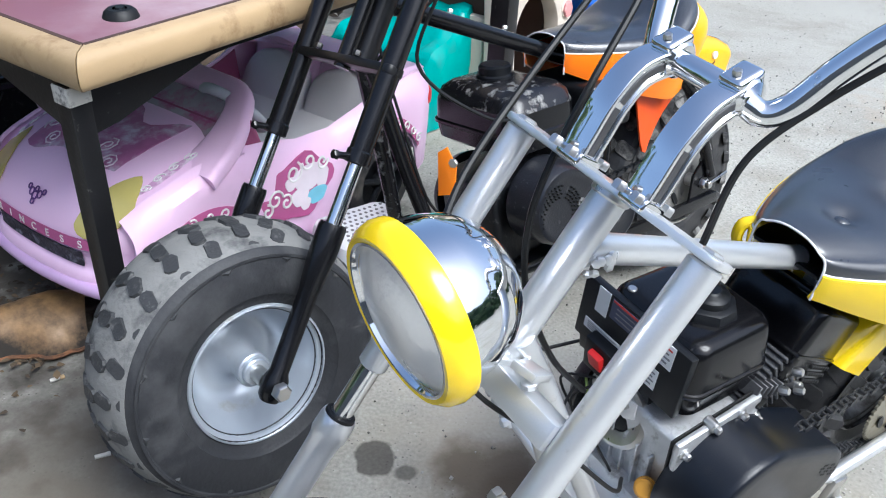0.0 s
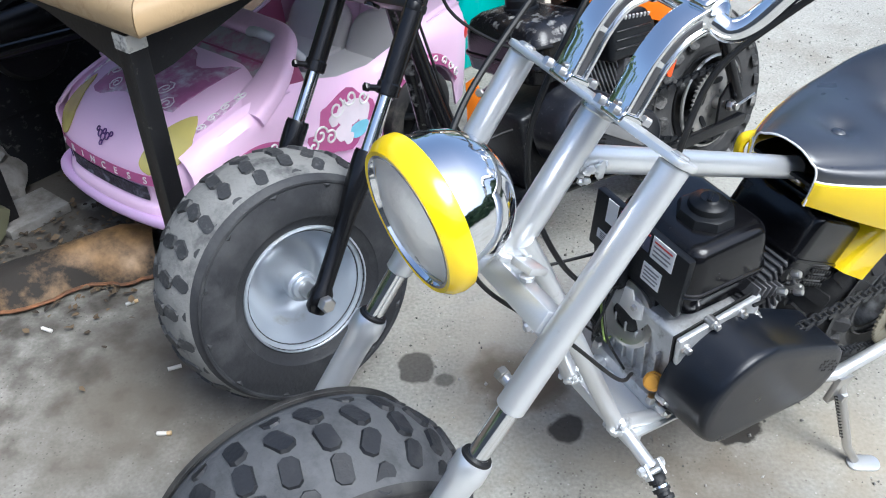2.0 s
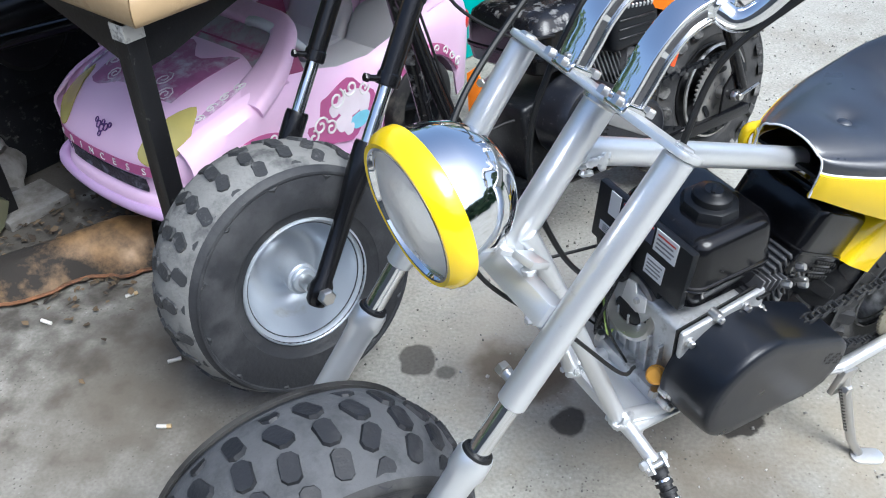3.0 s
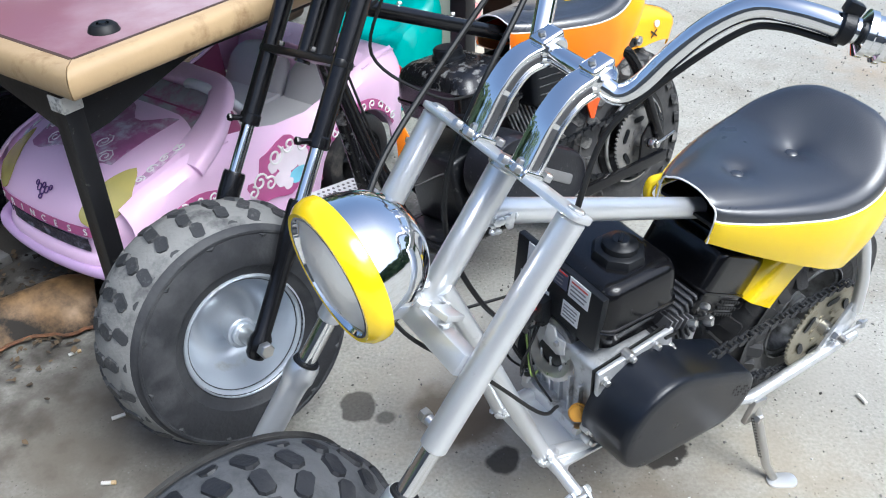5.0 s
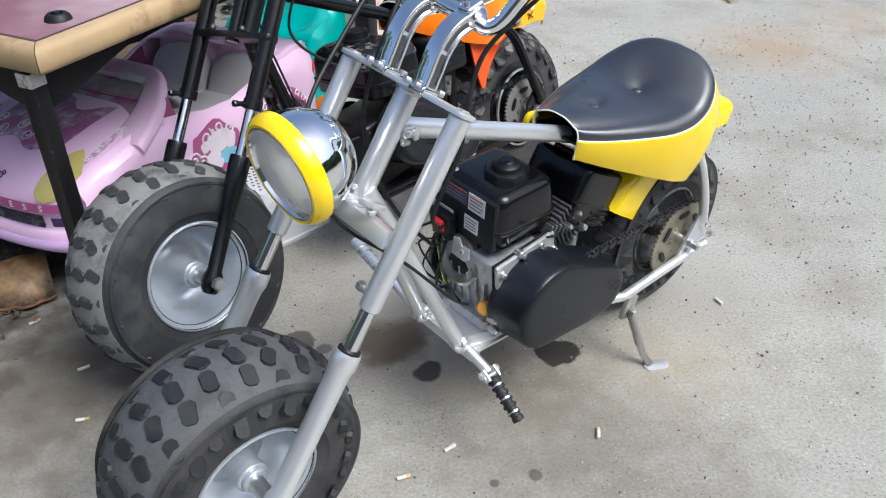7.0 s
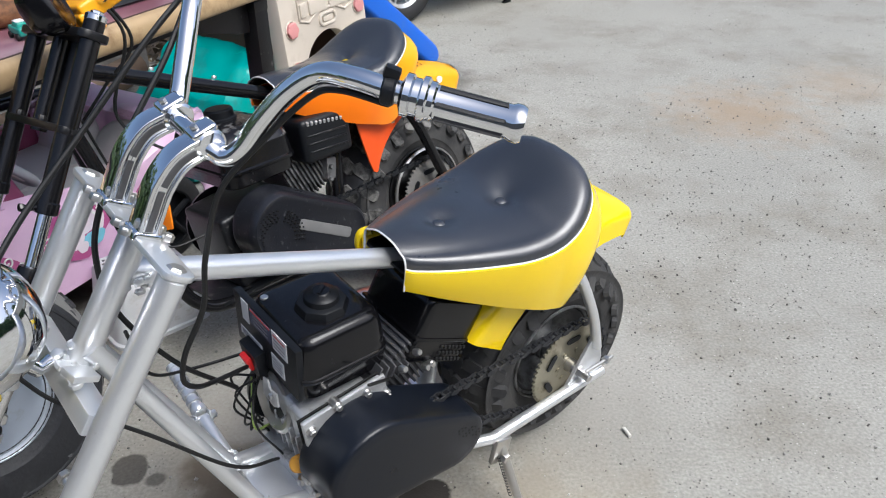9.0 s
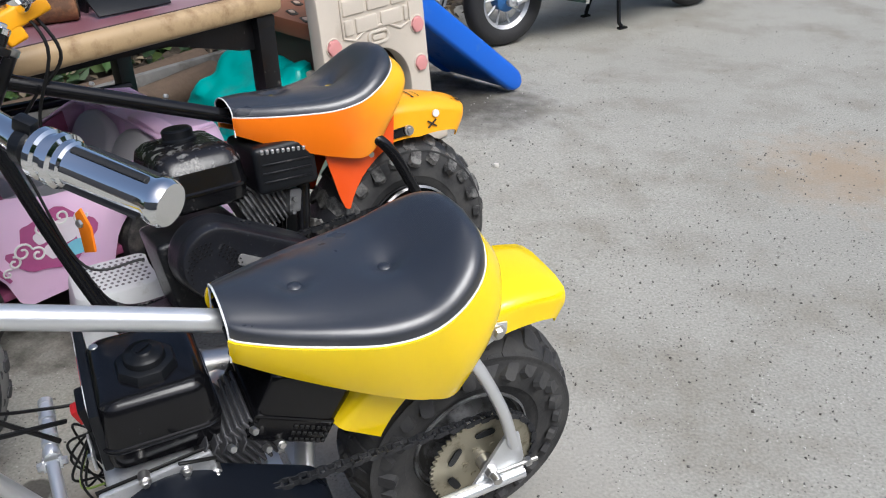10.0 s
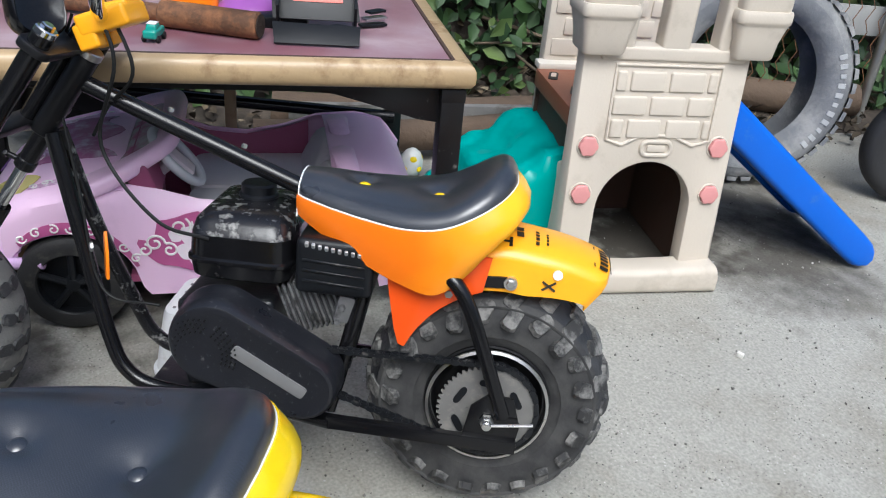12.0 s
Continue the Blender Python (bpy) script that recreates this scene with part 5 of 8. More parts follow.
    rings = [[(x, y, z) for x, z in outline(k)] for y, k in ((-0.085, 1.02), (-0.092, 1.03), (-0.098, 1.0), (-0.132, 0.985), (-0.146, 0.95), (-0.154, 0.88), (-0.156, 0.80), (-0.154, 0.70), (-0.153, 0.4))]
    cv = part("belt_cover", loft(B(), rings), SCUFFED, eng, "black moulded belt cover with a scratched top")
    e1, e2 = Vector((-0.410, -0.1515, 0.322)), Vector((-0.298, -0.1515, 0.258))
    an = math.degrees(math.atan2(e2.z - e1.z, e2.x - e1.x))
    part("cover_rib", prism(B(), rrect(0.135, 0.022, 0.006, 3), Matrix.Translation((e1 + e2) / 2) @ pose(0, 0, 0, 0, -an, 0) @ pose(0, 0, 0, 90, 0, 0), 0.004, 0.001), mat("scuffed_grey", (0.16, 0.16, 0.16), 0.5, 0, 0.2, 30), cv, "worn grey cover rib")
    bm = B()
    for ri, n in ((0.038, 17), (0.045, 20), (0.052, 23), (0.059, 26)):
        for i in range(n):
            an = radians(-20 + 210 * i / (n - 1))
            if 62 < math.degrees(an) < 78:
                continue
            x, z = -0.466 + ri * math.cos(an), 0.310 + ri * math.sin(an)
            if math.hypot(x - c1[0], z - c1[1]) < 0.062:
                cyl(bm, (x, -0.1525, z), (x, -0.1568, z), 0.0018, 6)
    part("vent_hole", bm, HOSE, cv, "small vent holes")
    bm = lathe(B(), [(0, 0.03), (0.06, 0.03), (0.075, 0.015), (0.08, 0), (0, 0)], frame_on((-0.45, 0.10, 0.29), (0, 1, 0)), 28)
    part("recoil_starter", bm, PLASTIC, eng)
    bm = prism(B(), [(0, 0), (0.028, 0.004), (0.034, 0.05), (0.020, 0.085), (0.004, 0.075)], pose(-0.650, -0.060, 0.385, 90, 0, -60), 0.005, 0.001)
    pl = part("guard_plate", bm, ORANGE, eng, "orange steel guard plate")
    nut(bm := B(), (-0.652, -0.104, 0.452), (-0.8, -0.5, 0), 0.008, 0.005)
    part("guard_bolt", bm, STEEL, pl)
    cable(bike, [(-0.66, -0.05, 0.83), (-0.62, -0.07, 0.74), (-0.66, -0.04, 0.60), (-0.56, -0.08, 0.50), (-0.47, -0.09, 0.48)], 0.003)
    cable(bike, [(-0.70, -0.03, 0.80), (-0.73, -0.03, 0.70), (-0.70, -0.04, 0.52), (-0.66, -0.06, 0.36), (-0.56, -0.07, 0.345)], 0.0025)
    cable(bike, [(-0.655, -0.04, 0.845), (-0.60, -0.05, 0.73), (-0.655, -0.02, 0.66), (-0.70, 0.02, 0.60)], 0.003)
    return bike


orange_bike()


def rise(x, y):
    """Height of the ground: level, with a low swell under the play castle."""
    return 0.040 * math.exp(-(math.hypot(x - 0.10, y - 2.65) / 0.78) ** 4)


# ---- old table ----
TAB = pose(-0.360, 0.915, 0.0, 0, 0, 62.0)
TL, TD, TZ = 1.113, 0.80, 0.690
WOOD = mat("pale_wood_edge", (0.40, 0.285, 0.155), 0.42, 0.0, 0.35, 4, 0.25, 70, dirt=(0.20, 0.115, 0.05), dirt_at=0.60, dirt_scale=11, coat=0.2)
SEAM = mat("seam_dirt", (0.055, 0.030, 0.022), 0.8, 0.0, 0.4, 40)


def laminate():
    m = mat("burgundy_laminate", (0.20, 0.085, 0.105), 0.30, 0.0, 0.14, 3, dirt=(0.34, 0.25, 0.27), dirt_at=0.47, dirt_scale=2.0, coat=0.25)
    return m


LAM = laminate()


def table():
    t = thing("table", TAB, "old burgundy-topped table with rounded wood edge and black steel legs", "table")
    e, h = 0.040, 0.048
    bm = box(B(), (TL / 2, TD / 2, TZ - 0.012), (TL - 2 * e - 0.004, TD - 2 * e - 0.004, 0.018), bevel=0.0012)
    part("tabletop", bm, LAM, t, "burgundy laminate top with pale stains")
    part("top_board", box(B(), (TL / 2, TD / 2, TZ - 0.034), (TL - 2 * e - 0.006, TD - 2 * e - 0.006, 0.022)), DIRTY, t)

    def edging(a, b, inn):
        """One mitred length of rounded edging from a to b; inn points to the table's middle."""
        a, b, inn = Vector(a), Vector(b), Vector(inn)
        d = (b - a).normalized()
        prof = [(e, 0), (0.014, 0.0015), (0.006, -0.003), (0.001, -0.012), (0, -0.024), (0.001, -0.036), (0.007, -0.045), (0.014, -h), (e, -h)]
        rings = []
        for p, sg in ((a, 1), (b, -1)):
            rings.append([p + inn * o + d * (o * sg + 0.0012 * sg) + Vector((0, 0, z)) for o, z in prof])
        part("edge_strip", loft(B(), rings), WOOD, t)
    for cx, cy, sx, sy in ((TL / 2, e - 0.001, TL - 2 * e, 0.008), (TL / 2, TD - e + 0.001, TL - 2 * e, 0.008), (e - 0.001, TD / 2, 0.008, TD - 2 * e), (TL - e + 0.001, TD / 2, 0.008, TD - 2 * e)):
        part("edge_seam", box(B(), (cx, cy, TZ - 0.004), (sx, sy, 0.010), bevel=0.001, seg=1), SEAM, t, "dark dirt-filled joint")
    z = TZ
    edging((0, 0, z), (TL, 0, z), (0, 1, 0))
    edging((TL, 0, z), (TL, TD, z), (-1, 0, 0))
    edging((TL, TD, z), (0, TD, z), (0, -1, 0))
    edging((0, TD, z), (0, 0, z), (1, 0, 0))
    # aprons that sweep down at the corners
    def apron(a, b):
        a, b = Vector(a), Vector(b)
        L = (b - a).length
        ang = math.degrees(math.atan2(b.y - a.y, b.x - a.x))
        out = [(0, 0), (L, 0)]
        n = 24
        for k in range(n + 1):
            x = L - L * k / n
            q = min(x, L - x)
            out.append((x, -0.022 - 0.058 * min(1.0, max(0, 1.12 - q / 0.20)) ** 1.1))
        part("apron", prism(B(), out, Matrix.Translation((a.x, a.y, TZ - 0.046)) @ pose(0, 0, 0, 90, 0, ang), 0.018, 0.001), BLACKW, t)
    i = 0.038
    apron((i - 0.002, i + 0.030, 0), (TL - i - 0.02, i + 0.018, 0))
    apron((i - 0.012, i + 0.035, 0), (i - 0.012, TD - i - 0.05, 0))
    apron((TL - i, i + 0.05, 0), (TL - i, TD - i - 0.05, 0))
    apron((i + 0.02, TD - i, 0), (TL - i - 0.02, TD - i, 0))
    for x in (i, TL - i):
        for y in (i, TD - i):
            w = 0.032 if x < 0.5 else 0.046
            if x < 0.5 and y < 0.5:
                x, y = x - 0.014, y + 0.022
            bm = box(B(), (x, y, (TZ - 0.05) / 2), (w, w, TZ - 0.05), bevel=0.003)
            leg = part("leg", bm, BLACKW, t, "chipped black steel leg")
            part("leg_cap", box(B(), (x, y, TZ - 0.064), (w + 0.002, w + 0.002, 0.026), bevel=0.002), mat("chipped_white", (0.55, 0.54, 0.50), 0.5, 0.2, 0.2, 40, dirt=(0.1, 0.1, 0.1), dirt_at=0.6, dirt_scale=60) if x < 0.5 and y < 0.5 else BLACKW, leg)
    # shelf batten seen below the top
    part("batten", box(B(), (0.628, 0.70, 0.32), (0.030, 0.022, 0.64), bevel=0.002), WOOD, t, "pale wooden batten")
    part("stretcher", tube(B(), [(i, TD - i - 0.024, 0.405), (TL - i, TD - i - 0.024, 0.312)], 0.017, 14), BLACK, t, "black steel tube between the legs")
    return t


table()
RUST = mat("rusty_steel", (0.13, 0.065, 0.035), 0.75, 0.3, 0.35, 30, 0.5, 120, dirt=(0.28, 0.13, 0.06), dirt_at=0.52, dirt_scale=25)


def tt(x, y, z=0.0, rz=0.0):
    return TAB @ pose(x, y, TZ - 0.003 + z, 0, 0, rz)


# things on the table
g = thing("rubber_plug", tt(0.145, 0.105), "round black rubber plug lying on the table", "plug")
part("plug_rim", lathe(B(), [(0.010, 0.012), (0.017, 0.012), (0.022, 0.008), (0.025, 0.0), (0, 0), (0, 0.007), (0.010, 0.007)], None, 28), HOSE, g)
part("plug_core", lathe(B(), [(0, 0.0135), (0.006, 0.0135), (0.008, 0.007), (0, 0.007)], None, 20), PLASTIC, g)

g = thing("toy_car", tt(0.520, 0.125, 0, 77), "small teal toy car on the table", "toy car")
bm = box(B(), (0, 0, 0.016), (0.052, 0.026, 0.016), bevel=0.005, seg=3)
box(bm, (-0.002, 0, 0.027), (0.028, 0.022, 0.012), bevel=0.004, seg=3, taper=0.8)
tb = part("body", bm, mat("teal_enamel", (0.02, 0.30, 0.24), 0.25, 0, 0.1, 20, coat=0.4), g)
part("roof_panel", box(B(), (-0.002, 0, 0.0335), (0.020, 0.017, 0.002), bevel=0.0008), WHITE, tb)
for x in (-0.016, 0.016):
    for y in (-0.013, 0.013):
        part("toy_wheel", cyl(B(), (x, y - 0.003, 0.007), (x, y + 0.003, 0.007), 0.007, 14, 0.001), HOSE, g)

g = thing("exhaust_pipe", tt(0.712, 0.150, 0.027), "rusty exhaust silencer lying on the table", "exhaust")
d = Vector((-0.93, 0.36, 0.0)).normalized()
bm = cyl(B(), (0, 0, 0), d * 0.20, 0.026, 26, 0.003)
sl = part("silencer", bm, RUST, g)
part("baffle", lathe(B(), [(0, 0), (0.022, 0), (0.0225, 0.002), (0, 0.002)], frame_on(-d * 0.0008, -d), 24), mat("rust_mesh", (0.05, 0.035, 0.025), 0.8, 0.2, 0.4, 300, 0.8, 700), sl)
part("pipe", tube(B(), curve([d * 0.20, d * 0.30, d * 0.42 + Vector((0, 0.02, -0.008))], 5), 0.017, 16), RUST, g, "rusty pipe")

g = thing("plastic_bin", tt(0.822, 0.170, 0, -4), "black plastic sheet box with white warning label", "box")
bm = prism(B(), [(-0.085, 0), (0.085, 0), (0.078, 0.05), (0.080, 0.20), (-0.080, 0.21), (-0.088, 0.045)], pose(0, 0, 0.036, 58, 0, 0), 0.004, 0.001)
lid = part("panel", bm, PLASTIC, g)
bm = prism(B(), [(-0.080, 0), (0.082, 0), (0.085, 0.045), (0.04, 0.050), (0.02, 0.046), (-0.085, 0.050)], pose(0, -0.058, 0.003, 38, 0, 0), 0.004, 0.001)
part("flap", bm, PLASTIC, g)
for x in (-0.075, 0.075):
    part("side", box(B(), (x, 0.055, 0.055), (0.006, 0.13, 0.10), (28, 0, 0), 0.001), PLASTIC, g)
m = pose(0, 0, 0.036, 58, 0, 0)
bm = prism(B(), [(-0.046, 0.035), (0.050, 0.035), (0.048, 0.125), (-0.046, 0.125)], m @ pose(0, 0, 0.0042), 0.001)
lb = part("warning_label", bm, LABEL, lid, "white warning label with red strip")
part("red_strip", prism(B(), [(-0.046, 0.035), (0.050, 0.035), (0.050, 0.052), (-0.046, 0.052)], m @ pose(0, 0, 0.0054), 0.0006), mat("red_print", (0.72, 0.12, 0.09), 0.45), lb)
bm = tube(B(), [m @ Vector((0.014 * math.cos(a), 0.080 + 0.014 * math.sin(a), 0.0056)) for a in (2 * math.pi * k / 24 for k in range(24))], 0.0012, 5, closed=True)
box(bm, m @ Vector((0, 0.080, 0.0056)), (0.026, 0.0018, 0.0006), (58, 0, 0))
part("ban_sign", bm, INK, lb)

g = thing("metal_bracket", tt(0.945, 0.270, 0, 20), "small black and steel metal bracket", "bracket")
for k in range(3):
    part("strip", box(B(), (0.008 * k, 0.010 * k, 0.006 + 0.011 * k), (0.06 - 0.008 * k, 0.020, 0.005), (0, 0, 8 * k), 0.001), STEEL if k == 1 else PLASTIC, g)
g = thing("paint_tub", tt(0.70, 0.34), "purple and orange plastic parts in a pile", "parts")
part("purple_part", lathe(B(), [(0, 0.04), (0.05, 0.036), (0.072, 0.02), (0.078, 0), (0, 0)], None, 26), mat("purple_plastic", (0.30, 0.09, 0.36), 0.35), g)
part("orange_part", box(B(), (-0.13, 0.02, 0.022), (0.10, 0.08, 0.044), (0, 0, 20), 0.012, 3), ORANGE, g)
part("black_tray", box(B(), (0.0, -0.075, 0.012), (0.22, 0.06, 0.024), (0, 0, -6), 0.005), PLASTIC, g)


# ---- pink ride-on car under the table ----
CARM = pose(-0.700, 1.200, 0.0, 0, 0, 62.0)
PINK = mat("pink_plastic", (0.88, 0.61, 0.83), 0.32, 0.0, 0.05, 5, dirt=(0.74, 0.50, 0.70), dirt_at=0.66, dirt_scale=6)
MAGENTA = mat("magenta_decal", (0.46, 0.10, 0.27), 0.35, 0.0, 0.15, 14)
LEAF = mat("faded_mauve", (0.50, 0.27, 0.46), 0.35, 0.0, 0.3, 30, dirt=(0.74, 0.62, 0.72), dirt_at=0.50, dirt_scale=70)
PALE = mat("pale_decal", (0.80, 0.72, 0.78), 0.35, 0.0, 0.1, 30)
SKYBLUE = mat("blue_decal", (0.22, 0.58, 0.72), 0.35, 0.0, 0.15, 30)
LAMPY = mat("yellowed_lens", (0.55, 0.47, 0.15), 0.25, 0.0, 0.2, 14, coat=0.4)
GREYP = mat("grey_plastic", (0.66, 0.65, 0.67), 0.5, 0.0, 0.1, 8, 0.05, 200)
PLUM = mat("plum_plastic", (0.30, 0.07, 0.16), 0.45, 0.0, 0.15, 8)


def swirl(cx, cz, r, turns, flip, y, start=0.0):
    pts = []
    n = 18
    for k in range(n + 1):
        a = start + flip * turns * 2 * math.pi * k / n
        q = r * (1 - 0.75 * k / n)
        pts.append((cx + q * math.cos(a), y, cz + q * math.sin(a)))
    return pts


def kids_car():
    car = thing("toy_car", CARM, "pink plastic ride-on toy car with magenta scroll decals", "ride-on car")
    XF, XR, RW = 0.205, 0.735, 0.118

    def arch(x):
        z = 0.085 + 0.065 * max(0.0, min(1.0, (0.30 - x) / 0.2))
        for cx in (XF, XR):
            q = (RW + 0.030) ** 2 - (x - cx) ** 2
            if q > 0:
                z = max(z, 0.095 + math.sqrt(q))
        return z

    def top(x):
        return float(np.interp(x, (0.0, 0.05, 0.12, 0.22, 0.32, 0.40, 0.48, 0.58, 0.68, 0.76, 0.86, 0.93, 0.97), (0.245, 0.285, 0.322, 0.347, 0.350, 0.335, 0.310, 0.300, 0.318, 0.345, 0.355, 0.345, 0.30)))

    def wide(x):
        return float(np.interp(x, (0.0, 0.03, 0.08, 0.15, 0.25, 0.40, 0.55, 0.75, 0.88, 0.94, 0.97), (0.196, 0.212, 0.230, 0.244, 0.250, 0.246, 0.243, 0.252, 0.245, 0.225, 0.18)))
    xs = [0.072 + k * 0.898 / 64 for k in range(65)]
    for s in (-1, 1):
        grid = []
        for x in xs:
            lo, hi, w = arch(x), top(x), wide(x)
            lo = min(lo, hi - 0.03)
            col = []
            for k in (0, 0.2, 0.4, 0.6, 0.78, 0.9, 0.97, 1.0):
                inn = 0.030 * max(0, (k - 0.72) / 0.28) ** 2.2 + 0.012 * (1 - k) ** 2
                col.append((x, s * (w - inn), lo + (hi - lo) * k))
            grid.append(col if s < 0 else col[::-1])
        part("side_panel", shell(B(), grid, -0.006), PINK, car)
    # hood and nose
    prof = [(0.050, 0.148), (0.026, 0.150), (0.012, 0.158), (0.010, 0.172), (0.014, 0.186), (0.022, 0.192), (0.026, 0.202), (0.024, 0.228), (0.018, 0.234), (0.020, 0.262), (0.030, 0.285), (0.055, 0.315), (0.095, 0.342), (0.15, 0.360), (0.22, 0.370), (0.32, 0.378)]

    def hs(f, u):
        """A point of the hood at the share f of its width, u steps up its middle line."""
        u = max(0.0, min(len(prof) - 1.001, u))
        i = int(u)
        k = u - i
        x = prof[i][0] * (1 - k) + prof[i + 1][0] * k
        z = prof[i][1] * (1 - k) + prof[i + 1][1] * k
        xx = x + (0.022 * f * f + 0.060 * abs(f) ** 7) * (1 - x / 0.36)
        w = wide(xx) - 0.010
        zz = z - (z - min(z, top(xx) - 0.003)) * abs(f) ** 3
        zz -= 0.042 * max(0.0, (abs(f) - 0.42) / 0.58) ** 1.4 * (1 - abs(f) ** 6) * min(1, max(0, (z - 0.262) / 0.05)) * max(0.0, 1 - x / 0.30)
        return Vector((xx, f * w, zz))

    def hp(f, u, off):
        """The same, lifted off the surface."""
        p = hs(f, u)
        n = (hs(f + 0.02, u) - hs(f - 0.02, u)).cross(hs(f, u + 0.15) - hs(f, u - 0.15)).normalized()
        if n.x > 0.2 or n.z < -0.5:
            n = -n
        return p + n * off

    def u_at(z):
        return float(np.interp(z, [q[1] for q in prof], range(len(prof))))
    grid = []
    for i in range(2 * len(prof) - 1):
        grid.append([hs(f, i / 2) for f in (-1, -0.96, -0.9, -0.8, -0.7, -0.6, -0.5, -0.35, -0.18, 0, 0.18, 0.35, 0.5, 0.6, 0.7, 0.8, 0.9, 0.96, 1)])
    hood = part("hood", shell(B(), grid, 0.006), PINK, car, "lavender-pink rounded hood and nose")
    # lower lip
    pts = curve([(0.150, -0.240, 0.172), (0.090, -0.228, 0.166), (0.045, -0.205, 0.160), (0.022, -0.13, 0.157), (0.012, 0, 0.156), (0.022, 0.13, 0.157), (0.045, 0.205, 0.160), (0.090, 0.228, 0.166), (0.150, 0.240, 0.172)], 6)
    part("bumper", tube(B(), pts, 0.0125, 12, flat=1.1), mat("lilac_plastic", (0.62, 0.42, 0.68), 0.4, 0, 0.08, 8), car, "lilac front bumper lip")

    def patch(rows, name, m, label="", off=0.0022, parent=None):
        """A thin print lying on the hood, from rows of (f, u)."""
        return part(name, shell(B(), [[hp(f, u, off) for f, u in r] for r in rows], 0.0014), m, parent or hood, label)

    def band(f0, f1, z0, z1, n=22):
        return [[(f0 + (f1 - f0) * i / n, u_at(z0 + (z1 - z0) * k / 4)) for k in range(5)] for i in range(n + 1)]
    patch(band(-0.90, 0.90, 0.238, 0.259), "name_band", MAGENTA, "magenta band with white letters")
    patch(band(-0.62, 0.62, 0.197, 0.228), "grille", mat("grille_black", (0.015, 0.015, 0.025), 0.5, 0, 0.3, 30, 0.8, 160, dirt=(0.24, 0.24, 0.30), dirt_at=0.60, dirt_scale=60), "dark grille strip")
    for s in (-1, 1):
        patch(band(s * 0.70, s * 0.80, 0.200, 0.222, 4), "side_vent", mat("vent_violet", (0.06, 0.03, 0.12), 0.5), "dark vent mark")
        rows = []
        for i in range(25):
            k = i / 24
            u, hh = u_at(0.262) + (12.9 - u_at(0.262)) * k, 0.165 * math.sin(math.pi * k ** 0.8) ** 0.7
            f0 = 0.70 + 0.03 * math.sin(math.pi * k)
            rows.append([(s * (f0 + hh * q), u) for q in (-1, -0.5, 0, 0.5, 1)])
        patch(rows, "headlamp", LAMPY, "yellowed almond headlamp", 0.003)
        # leaf-shaped scroll along the crease
        rows = []
        for i in range(13):
            k = i / 12
            hh = 0.038 * math.sin(math.pi * k)
            rows.append([(s * (0.80 + hh), 12.0 + 2.6 * k), (s * (0.80 - hh * 0.6), 12.0 + 2.6 * k)])
        lf = patch(rows, "leaf_decal", LEAF, "faded mauve leaf scroll")
        for j in range(4):
            c0 = (0.80, 12.5 + 0.55 * j)
            part("white_scroll", tube(B(), [hp(s * (c0[0] + 0.030 * (1 - q / 14) * math.cos(q * 0.75 + j)), c0[1] + 0.22 * (1 - q / 14) * math.sin(q * 0.75 + j), 0.004) for q in range(13)], 0.0012, 5), WHITE, lf)
    # letters of the band
    word = "PRINCESS"
    for i, ch in enumerate(word):
        f = 0.66 - 1.32 * i / (len(word) - 1)
        p = hp(f, u_at(0.2485), 0.0050)
        q = hp(f - 0.02, u_at(0.2485), 0.0050)
        up = (hp(f, u_at(0.254), 0.005) - hp(f, u_at(0.243), 0.005)).normalized()
        cu = bpy.data.curves.new("letter", 'FONT')
        cu.body, cu.size, cu.extrude, cu.align_x, cu.align_y = ch, 0.021, 0.0006, 'CENTER', 'CENTER'
        tmp = new("letter", cu)
        me = bpy.data.meshes.new_from_object(tmp.evaluated_get(bpy.context.evaluated_depsgraph_get()))
        bpy.data.objects.remove(tmp)
        me.materials.clear()
        me.materials.append(WHITE)
        ob = new("letter", me)
        ob.parent = hood
        r = (q - p).normalized()
        n = r.cross(up).normalized()
        up = n.cross(r)
        ob.matrix_local = Matrix.Translation(p) @ Matrix((r, up, n)).transposed().to_4x4()
    # little crest on the nose
    bm = B()
    uc = u_at(0.296)
    for df, du, ra in ((0.0, 0.0, 0.030), (-0.055, 0.12, 0.026), (0.055, 0.12, 0.026), (-0.10, 0.30, 0.018), (0.10, 0.30, 0.018), (0.0, -0.3, 0.020), (0.0, 0.30, 0.02)):
        tube(bm, [hp(-0.02 + df + ra * math.cos(a), uc + du + ra * 7 * math.sin(a), 0.003) for a in (2 * math.pi * i / 12 for i in range(12))], 0.0014, 5, closed=True)
    part("crest", bm, mat("violet_print", (0.10, 0.03, 0.18), 0.4), hood, "violet printed crest")
    # hood print: mauve field with pale flowers
    rows = [[(-0.52 + 1.04 * j / 12 * 1.0, 12.3 + 2.3 * i / 10 + 0.25 * math.cos(j * 0.9)) for j in range(13)] for i in range(11)]
    hpn = patch(rows, "hood_print", mat("mauve_print", (0.40, 0.14, 0.30), 0.4, 0, 0.4, 26, dirt=(0.62, 0.56, 0.66), dirt_at=0.56, dirt_scale=24), "mauve printed hood panel with pale flowers", 0.003)
    for k in range(6):
        c0 = (-0.42 + 0.17 * k, 12.7 + 0.5 * (k % 2))
        part("white_scroll", tube(B(), [hp(c0[0] + 0.07 * (1 - q / 16) * math.cos(q * 0.8 + k), c0[1] + 0.35 * (1 - q / 16) * math.sin(q * 0.8 + k), 0.006) for q in range(14)], 0.0014, 5), PALE, hpn)
    # windscreen: a moulded hoop with an open window
    a0, a1 = Vector((0.275, 0, 0.350)), Vector((0.425, 0, 0.418))
